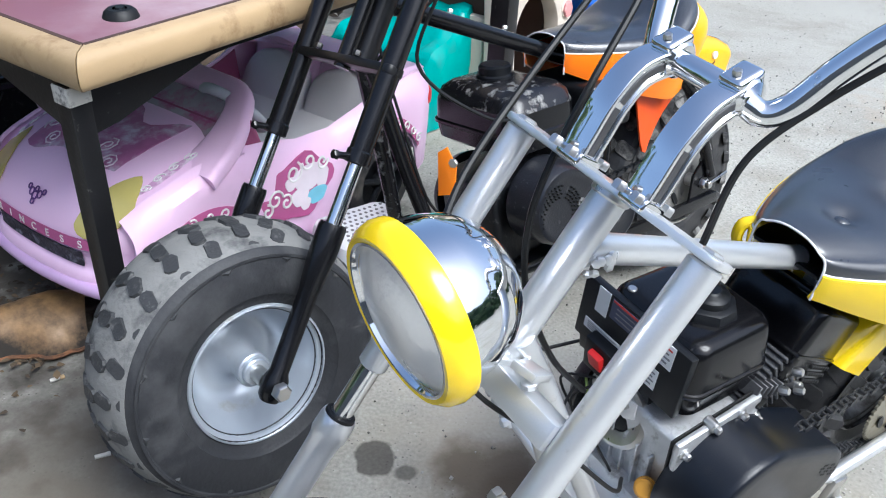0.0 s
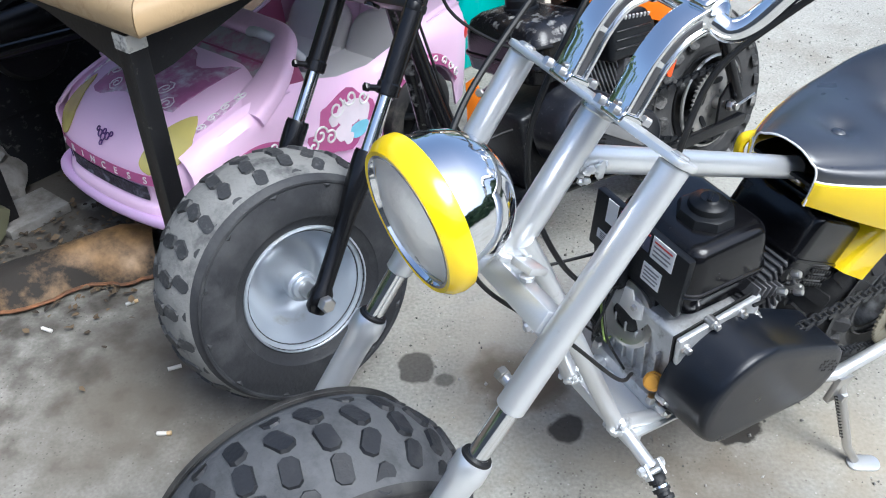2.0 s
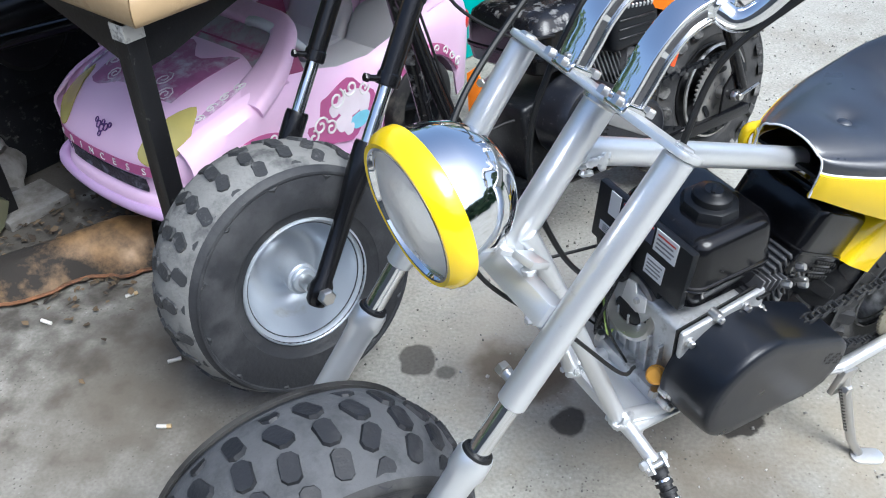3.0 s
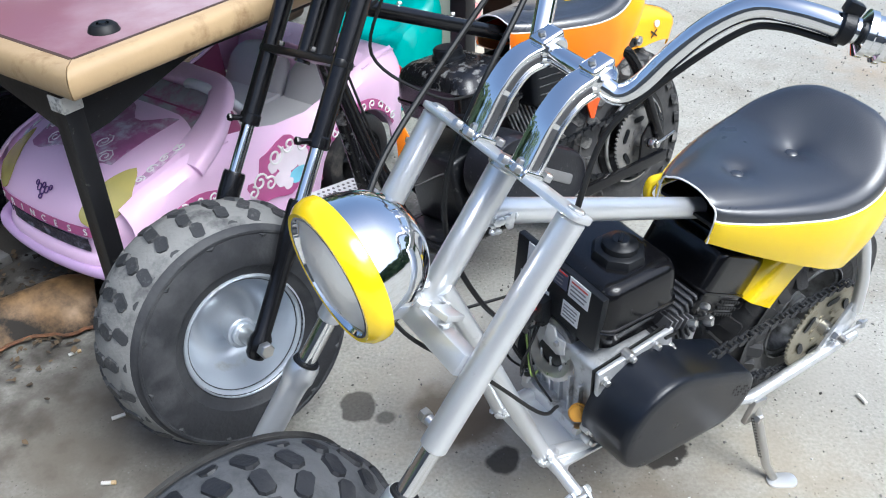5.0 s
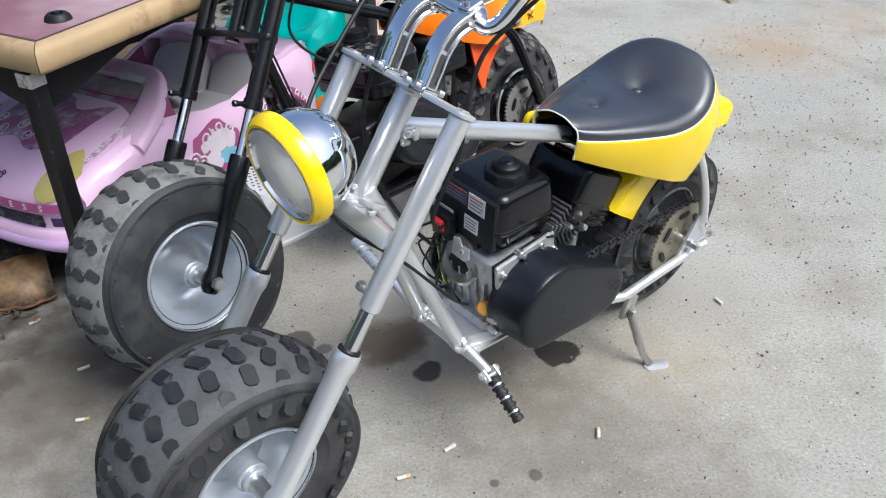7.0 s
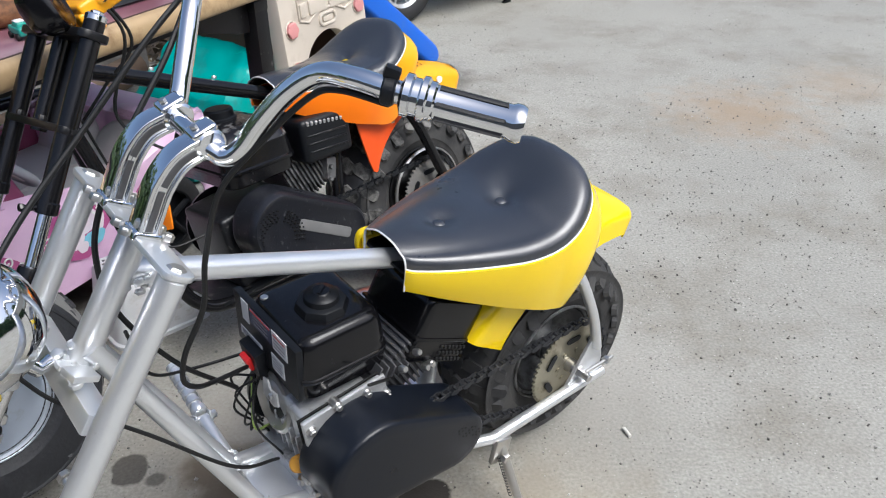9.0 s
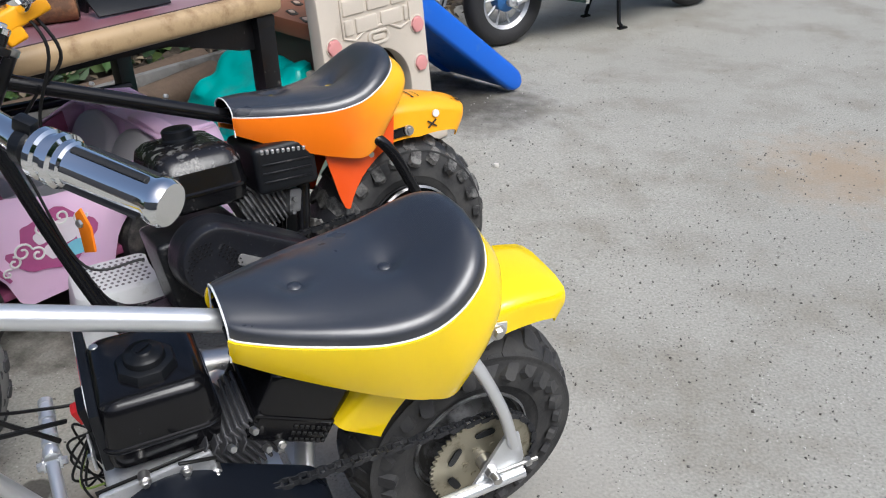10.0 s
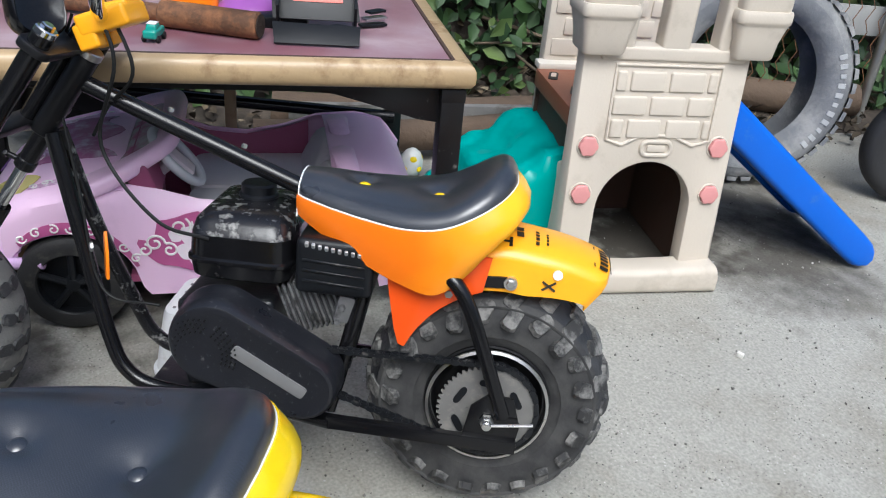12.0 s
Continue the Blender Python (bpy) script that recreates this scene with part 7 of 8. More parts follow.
# ---- big truck tyre leaning behind the slide ----
def big_tyre():
    R, Wd = 0.352, 0.235
    m = pose(-0.155, 3.435, 0.015, 0, 0, 50) @ pose(0, 0, 0, -8, 0, 0)
    g = thing("truck_tyre", m, "large worn all-terrain truck tyre standing upright", "tyre")
    ax = pose(0, 0, R, -90, 0, 0)
    h = Wd / 2
    rb = 0.225
    prof = [(rb, h * 0.62), (rb + 0.008, h * 0.72), (rb + 0.02, h * 0.86), (rb + 0.045, h * 0.98), (rb + 0.075, h), (R - 0.055, h * 0.99), (R - 0.03, h * 0.95), (R - 0.016, h * 0.86), (R - 0.010, h * 0.5), (R - 0.008, 0)]
    prof = prof + [(r, -y) for r, y in prof[-2::-1]] + [(rb + 0.03, -h * 0.72), (R - 0.04, -h * 0.7), (R - 0.03, 0), (R - 0.04, h * 0.7), (rb + 0.03, h * 0.72), prof[0]]
    GREYR = mat("weathered_tyre", (0.15, 0.155, 0.165), 0.85, 0.0, 0.3, 9, 0.5, 90, dirt=(0.27, 0.27, 0.265), dirt_at=0.52, dirt_scale=8)
    t = part("carcass", lathe(B(), prof, ax, 72), GREYR, g)
    bm = B()
    n = 44
    for i in range(n):
        a = 2 * math.pi * i / n
        for f, w in ((-0.84, 0.30), (-0.45, 0.26), (0.0, 0.22), (0.45, 0.26), (0.84, 0.30)):
            aa = a + (0.5 * 2 * math.pi / n if abs(f) == 0.45 else 0)
            er = Vector((math.cos(aa), 0, math.sin(aa)))
            et = Vector((-math.sin(aa), 0, math.cos(aa)))
            p = Vector((0, f * h, R)) + er * (R - 0.012 - 0.008 * abs(f))
            vs = []
            for dy, dt, dr in ((-1, -1, 0), (1, -1, 0), (1, 1, 0), (-1, 1, 0), (-0.9, -0.85, 1), (0.9, -0.85, 1), (0.9, 0.85, 1), (-0.9, 0.85, 1)):
                vs.append(bm.verts.new(p + Vector((0, dy * w * h * 0.5, 0)) + et * dt * 0.018 + er * dr * 0.015))
            for q in ((0, 1, 5, 4), (1, 2, 6, 5), (2, 3, 7, 6), (3, 0, 4, 7), (4, 5, 6, 7)):
                bm.faces.new([vs[k] for k in q])
    part("tread", bm, GREYR, g)
    # raised white lettering as plain bars
    WL = mat("white_lettering", (0.36, 0.365, 0.37), 0.7, 0, 0.2, 60)
    for k in range(15):
        a = radians(-72 + k * 6.2 + (5 if k > 3 else 0))
        r = 0.296
        bm = box(B(), (0, 0, 0), (0.017, 0.0035, 0.026), bevel=0.001, seg=1)
        if k % 3 == 0:
            bm.transform(Matrix.Diagonal((0.8, 1, 0.75, 1)))
        bm.transform(Matrix.Translation((r * math.cos(a), -h - 0.0005, R + r * math.sin(a))) @ pose(0, 0, 0, 0, 90 - math.degrees(a), 0))
        part("letter_bar", bm, WL, t)


big_tyre()


# ---- green scooter ----
def scooter():
    m = pose(0.318, 3.86, 0.0, 0, 0, 46.0)
    g = thing("scooter", m, "dark green step-through motor scooter with white floorboard", "scooter")
    GREEN = mat("green_paint", (0.004, 0.055, 0.042), 0.18, 0.2, 0.15, 6, coat=0.8)
    FLOORW = mat("white_floorboard", (0.66, 0.66, 0.64), 0.5, 0.0, 0.08, 10, dirt=(0.45, 0.43, 0.40), dirt_at=0.66, dirt_scale=14)
    REFL = mat("red_reflector", (0.80, 0.10, 0.04), 0.25)
    R, WB = 0.205, 1.20
    for x, nm in ((0, "front"), (WB, "rear")):
        h = 0.045
        prof = [(0.128, -h * 0.7), (0.145, -h * 0.95), (0.175, -h), (R - 0.012, -h * 0.8), (R, -h * 0.3), (R, h * 0.3), (R - 0.012, h * 0.8), (0.175, h), (0.145, h * 0.95), (0.128, h * 0.7), (0.128, -h * 0.7)]
        f = frame_on((x, 0, R), (0, 1, 0))
        bm = lathe(B(), [(0.136, -0.036), (0.136, -0.030), (0.122, -0.024), (0.118, 0.0), (0.122, 0.024), (0.136, 0.030), (0.136, 0.036), (0.112, 0.020), (0.112, -0.020), (0.136, -0.036)], f, 40)
        spokes = []
        for k in range(10):
            a = 2 * math.pi * k / 10
            spokes.append(tube(B(), [f @ Vector((0.03 * math.cos(a + 0.3), 0.03 * math.sin(a + 0.3), 0.0)), f @ Vector((0.115 * math.cos(a), 0.115 * math.sin(a), 0.0))], 0.0055, 6))
        w = part("wheel", bm, ALLOY, g, "silver spoked scooter wheel")
        for q in spokes:
            part("spoke", q, ALLOY, w)
        part("tyre", lathe(B(), prof, f, 48), mat("scooter_tyre", (0.018, 0.018, 0.019), 0.7, 0, 0.25, 12, 0.3, 100), w)
        part("hub", lathe(B(), [(0, -0.045), (0.02, -0.045), (0.050, -0.026), (0.050, 0.03), (0, 0.03)], f, 28), mat("blue_hub", (0.05, 0.17, 0.42), 0.4, 0.3), w, "blue painted hub")
    # front link, fender
    bm = tube(B(), [(0.0, -0.062, R), (0.075, -0.066, R + 0.075), (0.135, -0.060, R + 0.155)], 0.017, 12)
    cyl(bm, (0.0, -0.075, R), (0.0, -0.05, R), 0.022, 16, 0.003)
    tube(bm, [(0.02, -0.07, R - 0.005), (0.12, -0.07, R + 0.02)], 0.014, 10)
    tube(bm, [(0.0, 0.062, R), (0.075, 0.066, R + 0.075), (0.135, 0.060, R + 0.155)], 0.017, 12)
    part("fork", bm, ALLOY, g, "silver leading link fork")
    grid = []
    for i in range(15):
        a = radians(140 - 118 * i / 14)
        r = R + 0.045 + 0.03 * math.sin(math.pi * i / 14)
        grid.append([(r * k * math.cos(a) + 0.02, y, R + r * k * math.sin(a)) for y, k in ((-0.085, 0.72), (-0.085, 0.85), (-0.075, 0.96), (-0.04, 1.03), (0, 1.05), (0.04, 1.03), (0.075, 0.96), (0.085, 0.85), (0.085, 0.72))])
    part("front_fender", shell(B(), grid, 0.004), GREEN, g, "glossy green front fender")
    tube(bm := B(), curve([(-0.10, 0, R + 0.272), (-0.03, 0, R + 0.305), (0.05, 0, R + 0.300)], 5), 0.012, 8, flat=0.5)
    part("fender_trim", bm, CHROME, g)
    # leg shield
    grid = []
    for i in range(13):
        t = i / 12
        z = 0.17 + 0.75 * t
        x = 0.235 - 0.06 * t + 0.06 * (1 - t) ** 2
        hw = 0.17 + 0.05 * math.sin(math.pi * t) + 0.03 * t
        grid.append([(x + 0.055 * abs(f) ** 2, hw * f, z) for f in (-1, -0.85, -0.5, 0, 0.5, 0.85, 1)])
    ls = part("leg_shield", shell(B(), grid, 0.012), GREEN, g)
    for s in (-1, 1):
        part("shield_trim", tube(B(), [Vector(r[0 if s < 0 else -1]) for r in grid], 0.008, 8), CHROME, ls)
    part("front_cover", loft(B(), [[(0.20 - 0.02 * k + x, y, 0.20 + 0.60 * k) for x, y in rrect(0.16 - 0.05 * k, 0.22 - 0.05 * k, 0.04, 4)] for k in (0, 0.3, 0.6, 1)]), GREEN, g)
    part("badge", lathe(B(), [(0, 0.006), (0.022, 0.005), (0.026, 0), (0, 0)], frame_on((0.16, -0.092, 0.56), (-0.4, -0.9, 0)), 20), CHROME, g)
    # floorboard
    o = [(0.25, -0.185), (0.62, -0.215), (0.86, -0.175), (0.90, -0.10), (0.90, 0.10), (0.86, 0.175), (0.62, 0.215), (0.25, 0.185)]
    fb = part("floorboard", prism(B(), o, pose(0, 0, 0.255, 0, 2, 0), 0.030, 0.006), FLOORW, g, "white floorboard")
    for k in range(5):
        part("floor_rib", box(B(), (0.42, -0.10 + k * 0.05, 0.272), (0.30, 0.006, 0.004), (0, 2, 0), 0.001, 1), FLOORW, fb)
    part("reflector", box(B(), (0.36, -0.200, 0.262), (0.11, 0.010, 0.022), (0, 2, -5), 0.002), REFL, fb, "orange-red side reflector")
    part("reflector", box(B(), (0.79, -0.198, 0.250), (0.10, 0.010, 0.022), (0, 2, 11), 0.002), REFL, fb, "orange-red side reflector")
    part("floor_cable", tube(B(), curve([(0.34, -0.04, 0.285), (0.40, -0.10, 0.279), (0.46, -0.20, 0.272)], 5), 0.004, 6), HOSE, fb)
    # rear body, seat, bag
    bm = B()
    rings = []
    for z, x0, x1, hw in ((0.26, 0.70, 1.20, 0.13), (0.30, 0.66, 1.28, 0.19), (0.42, 0.64, 1.34, 0.215), (0.55, 0.65, 1.36, 0.205), (0.66, 0.68, 1.34, 0.165), (0.70, 0.71, 1.30, 0.12)):
        rings.append([(x, y, z) for x, y in rrect(x1 - x0, 2 * hw, min(0.12, hw * 0.8), 5, (x0 + x1) / 2, 0)])
    part("rear_body", loft(bm, rings), GREEN, g, "dark green rear body panel")
    bm = B()
    rings = []
    for z, x0, x1, hw in ((0.70, 0.66, 1.30, 0.12), (0.73, 0.63, 1.32, 0.14), (0.77, 0.64, 1.31, 0.13), (0.785, 0.70, 1.26, 0.10)):
        rings.append([(x, y, z) for x, y in rrect(x1 - x0, 2 * hw, 0.09, 5, (x0 + x1) / 2, 0)])
    part("saddle", loft(bm, rings), PLASTIC, g)
    part("bag", lathe(B(), [(0, 0), (0.085, 0.0), (0.105, 0.03), (0.110, 0.12), (0.10, 0.20), (0.07, 0.24), (0, 0.25)], Matrix.Translation((0.58, -0.03, 0.268)), 26), PLASTIC, g, "black bag on the floorboard")
    part("rack_box", lathe(B(), [(0, 0.12), (0.06, 0.115), (0.10, 0.08), (0.12, 0.02), (0.11, -0.04), (0, -0.06)], Matrix.Translation((0.60, -0.02, 0.60)), 24), mat("grey_helmet", (0.45, 0.46, 0.47), 0.35), g, "pale grey rounded case")
    part("tail_bar", tube(B(), [(1.12, -0.16, 0.22), (1.40, -0.17, 0.235)], 0.010, 8), STEEL, g)
    part("tail_box", box(B(), (1.38, 0.0, 0.33), (0.10, 0.10, 0.10), (0, 20, 0), 0.02, 3), mat("pale_plate", (0.55, 0.55, 0.54), 0.5), g)
    part("underbody", box(B(), (0.66, 0, 0.215), (0.60, 0.16, 0.07), bevel=0.02), DIRTY, g)
    for s in (-1, 1):
        bm = tube(B(), [(0.62, s * 0.07, 0.22), (0.60, s * 0.12, 0.03), (0.61, s * 0.13, 0.012)], 0.010, 10)
        box(bm, (0.61, s * 0.135, 0.007), (0.05, 0.024, 0.010), bevel=0.003)
        part("stand_leg", bm, BLACK, g)
    hb = tube(B(), curve([(0.30, -0.30, 1.00), (0.20, -0.18, 1.02), (0.16, 0, 1.0), (0.20, 0.18, 1.02), (0.30, 0.30, 1.00)], 5), 0.012, 10)
    tube(hb, [(0.165, 0, 1.0), (0.19, 0, 0.80)], 0.03, 14)
    part("handlebar", hb, GREEN, g)


scooter()


# ---- egg-shaped toy on a block behind the table ----
g = thing("concrete_block", pose(-0.47, 2.25, 0.0, 0, 0, 20), "weathered grey concrete block on the earth", "block")
part("block", box(B(), (0, 0, 0.068), (0.20, 0.16, 0.136), bevel=0.012, seg=3), mat("block_grey", (0.20, 0.195, 0.185), 0.9, 0, 0.25, 20, 0.5, 80), g)
g = thing("toy_egg", pose(-0.47, 2.25, 0.135, 0, 8, 30) @ Matrix.Diagonal((0.72, 0.72, 0.72, 1)), "white plastic egg toy with yellow spots", "toy")
part("shell", lathe(B(), [(0, 0), (0.020, 0.003), (0.040, 0.018), (0.050, 0.045), (0.046, 0.080), (0.032, 0.108), (0.014, 0.122), (0, 0.125)], Matrix(), 28), mat("white_egg", (0.75, 0.74, 0.70), 0.4, 0, 0.06, 20), g)
for a, z, r in ((-60, 0.092, 0.040), (-100, 0.050, 0.0505), (-20, 0.055, 0.0498), (40, 0.09, 0.041)):
    v = Vector((math.cos(radians(a)), math.sin(radians(a)), 0.35))
    part("spot", lathe(B(), [(0, 0.0022), (0.010, 0.0015), (0.014, -0.002), (0, -0.004)], frame_on((r * v.x, r * v.y, z), v), 16), YELLOW, g, "yellow spot")


# ---- ground ----
def ground_mat():
    m = mat("driveway", (0.330, 0.322, 0.288), 0.88, 0.0, 0.15, 1.6, 0.0, 100, dirt=(0.262, 0.248, 0.212), dirt_at=0.55, dirt_scale=2.9, spec=0.3)
    nt = m.node_tree
    N, L = nt.nodes, nt.links
    b = N["Principled BSDF"]
    tc = N.new("ShaderNodeTexCoord")
    base = b.inputs["Base Color"].links[0].from_socket
    # grit: small light and dark stones
    vo = N.new("ShaderNodeTexVoronoi")
    vo.inputs["Scale"].default_value = 165
    L.new(tc.outputs["Object"], vo.inputs["Vector"])
    fine = N.new("ShaderNodeTexNoise")
    fine.inputs["Scale"].default_value = 150
    fine.inputs["Detail"].default_value = 7
    L.new(tc.outputs["Object"], fine.inputs["Vector"])
    sep = N.new("ShaderNodeSeparateColor")
    L.new(vo.outputs["Color"], sep.inputs[0])
    rng = N.new("ShaderNodeMapRange")
    rng.inputs["From Min"].default_value, rng.inputs["From Max"].default_value = 0.74, 0.77
    L.new(sep.outputs[0], rng.inputs["Value"])
    near = N.new("ShaderNodeMapRange")
    near.inputs["From Min"].default_value, near.inputs["From Max"].default_value = 0.36, 0.22
    L.new(vo.outputs["Distance"], near.inputs["Value"])
    mul = N.new("ShaderNodeMath")
    mul.operation = 'MULTIPLY'
    patchy = N.new("ShaderNodeTexNoise")
    patchy.inputs["Scale"].default_value = 9
    patchy.inputs["Detail"].default_value = 5
    L.new(tc.outputs["Object"], patchy.inputs["Vector"])
    pr = N.new("ShaderNodeMapRange")
    pr.inputs["From Min"].default_value, pr.inputs["From Max"].default_value = 0.42, 0.56
    L.new(patchy.outputs["Fac"], pr.inputs["Value"])
    some = N.new("ShaderNodeMath")
    some.operation = 'MULTIPLY'
    L.new(rng.outputs[0], some.inputs[0])
    L.new(pr.outputs[0], some.inputs[1])
    L.new(some.outputs[0], mul.inputs[0])
    L.new(near.outputs[0], mul.inputs[1])
    tone = N.new("ShaderNodeMix")
    tone.data_type = 'RGBA'
    tone.inputs[6].default_value, tone.inputs[7].default_value = (0.12, 0.113, 0.105, 1), (0.52, 0.50, 0.47, 1)
    gt = N.new("ShaderNodeMapRange")
    gt.inputs["From Min"].default_value, gt.inputs["From Max"].default_value = 0.74, 0.80
    L.new(sep.outputs[1], gt.inputs["Value"])
    L.new(gt.outputs[0], tone.inputs[0])
    ov = N.new("ShaderNodeMix")
    ov.data_type = 'RGBA'
    ov.blend_type = 'OVERLAY'
    ov.inputs[0].default_value = 0.5
    L.new(base, ov.inputs[6])
    L.new(fine.outputs["Fac"], ov.inputs[7])
    mx = N.new("ShaderNodeMix")
    mx.data_type = 'RGBA'
    L.new(mul.outputs[0], mx.inputs[0])
    L.new(ov.outputs[2], mx.inputs[6])
    L.new(tone.outputs[2], mx.inputs[7])
    out = mx.outputs[2]
    # old stains and painted shade, each at its own place: oil spots, rusty wash
    pos = N.new("ShaderNodeSeparateXYZ")
    L.new(tc.outputs["Object"], pos.inputs[0])
    wob = N.new("ShaderNodeTexNoise")
    wob.inputs["Scale"].default_value = 14
    wob.inputs["Detail"].default_value = 5
    L.new(tc.outputs["Object"], wob.inputs["Vector"])
    DARK_GROUND, OIL, WET, RUSTY, PALE2 = (0.050, 0.044, 0.036, 1), (0.026, 0.023, 0.020, 1), (0.13, 0.102, 0.070, 1), (0.33, 0.25, 0.17, 1), (0.40, 0.385, 0.35, 1)
    # brown grime tone doubles as painted shade below the engine and table front
    GRIME_SHADE, TAN = (0.135, 0.118, 0.092, 1), (0.40, 0.335, 0.235, 1)
    # first pool is the deep shade by the table's end, painted dark grey
    for x, y, r, colour, k, soft in ((-0.50, 0.98, 0.36, (0.055, 0.054, 0.053, 1), 0.82, 0.9), (0.50, 0.68, 0.46, GRIME_SHADE, 0.72, 0.95), (-0.50, 0.80, 0.48, GRIME_SHADE, 0.92, 0.95), (0.60, 1.36, 0.24, TAN, 0.75, 0.9), (0.20, 1.02, 0.26, TAN, 0.55, 0.9), (0.78, 0.90, 0.22, TAN, 0.35, 0.9), (0.86, 1.13, 0.22, GRIME_SHADE, 0.35, 0.95), (0.25, 1.15, 0.34, PALE2, 0.5, 0.8), (0.85, 1.25, 0.30, PALE2, 0.4, 0.8), (1.62, 2.72, 0.36, RUSTY, 0.75, 0.9), (2.1, 3.0, 0.30, RUSTY, 0.5, 0.9), (0.1, 3.6, 0.35, WET, 0.4, 0.8),
                                     # earth beside the table; dark ground also carries painted shade below the slide
                                     (-1.30, 1.45, 0.95, DARK_GROUND, 0.92, 0.45), (-0.55, 1.70, 0.55, DARK_GROUND, 0.85, 0.5), (0.06, 2.76, 0.26, DARK_GROUND, 0.9, 0.4), (0.36, 2.98, 0.36, DARK_GROUND, 0.80, 0.8), (0.02, 3.25, 0.40, DARK_GROUND, 0.75, 0.8),
                                     (0.53, 0.86, 0.12, WET, 0.35, 0.8), (0.178, 0.985, 0.100, WET, 0.85, 0.45), (0.225, 0.955, 0.06, WET, 0.7, 0.5), (0.42, 0.93, 0.16, WET, 0.35, 0.8), (-0.010, 0.985, 0.040, OIL, 0.72, 0.15), (0.045, 0.965, 0.022, OIL, 0.6, 0.25),
                                     (0.270, 0.885, 0.034, OIL, 0.85, 0.2), (0.544, 0.929, 0.050, OIL, 0.97, 0.10), (0.46, 0.60, 0.016, OIL, 0.6, 0.3), (0.385, 0.585, 0.010, OIL, 0.6, 0.3)):
        d2 = N.new("ShaderNodeVectorMath")
        d2.operation = 'DISTANCE'
        d2.inputs[1].default_value = (x, y, 0)
        L.new(tc.outputs["Object"], d2.inputs[0])
        w2 = N.new("ShaderNodeMath")
        w2.operation = 'MULTIPLY_ADD'
        w2.inputs[1].default_value, w2.inputs[2].default_value = r * 1.3, -r * 0.65
        L.new(wob.outputs["Fac"], w2.inputs[0])
        sm = N.new("ShaderNodeMath")
        sm.operation = 'ADD'
        L.new(d2.outputs["Value"], sm.inputs[0])
        L.new(w2.outputs[0], sm.inputs[1])
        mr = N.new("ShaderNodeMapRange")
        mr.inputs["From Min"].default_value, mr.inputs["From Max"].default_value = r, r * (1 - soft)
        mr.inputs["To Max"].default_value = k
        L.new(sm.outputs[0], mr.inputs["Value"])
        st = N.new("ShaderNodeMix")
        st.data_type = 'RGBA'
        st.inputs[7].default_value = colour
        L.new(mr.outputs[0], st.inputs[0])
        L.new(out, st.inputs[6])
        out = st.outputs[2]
    L.new(out, b.inputs["Base Color"])
    hsum = N.new("ShaderNodeMath")
    hsum.operation = 'MULTIPLY_ADD'
    hsum.inputs[1].default_value = 0.6
    L.new(mul.outputs[0], hsum.inputs[0])
    L.new(fine.outputs["Fac"], hsum.inputs[2])
    bp = N.new("ShaderNodeBump")
    bp.inputs["Strength"].default_value = 0.22
    bp.inputs["Distance"].default_value = 0.004
    L.new(hsum.outputs[0], bp.inputs["Height"])
    L.new(bp.outputs[0], b.inputs["Normal"])
    return m


xs = [-300, -30, -6, -2] + [-1.2 + 0.1 * k for k in range(27)] + [2.2, 6, 30, 300]
ys = [-300, -30, -6, 0] + [1.4 + 0.1 * k for k in range(26)] + [4.6, 8, 30, 300]
bm = loft(B(), [[(x, y, rise(x, y)) for x in xs] for y in ys], closed=False, cap=False)
solid("ground", bm, ground_mat(), "worn grey concrete driveway with grit, oil stains and painted shade", "ground", kind="structure")

# cigarette ends and scraps
PAPER = mat("dirty_paper", (0.62, 0.60, 0.55), 0.7, 0, 0.15, 200)
TIPM = mat("filter_tan", (0.50, 0.36, 0.20), 0.8, 0, 0.2, 200)
for k, (x, y, a) in enumerate(((-0.457, 0.914, 30), (-0.409, 0.765, 10), (-0.752, 0.978, -15), (-0.622, 1.075, 40), (0.305, 0.665, 35), (0.589, 0.691, 80), (0.938, 1.086, 110), (0.22, 0.60, 15))):
    g = thing("cigarette_end", pose(x, y, 0.004, 0, 0, a), "trodden white cigarette end on the ground", "cigarette end", "scattered cigarette ends")
    part("paper", cyl(B(), (-0.008, 0, 0), (0.009, 0, 0), 0.0038, 10, 0.0006), PAPER, g)
    part("filter", cyl(B(), (0.009, 0, 0), (0.017, 0.0006, 0), 0.0040, 10, 0.0006), TIPM if k % 2 else PAPER, g)
g = thing("paper_scrap", pose(0.557, 2.465, rise(0.557, 2.465), 0, 0, 20), "small white plastic scrap", "litter")
part("scrap", box(B(), (0, 0, 0.006), (0.016, 0.012, 0.011), (0, 8, 0), 0.002), PAPER, g)

# loose pebbles and crumbs of stone, too many to count
rnd = random.Random(21)
bm = B()
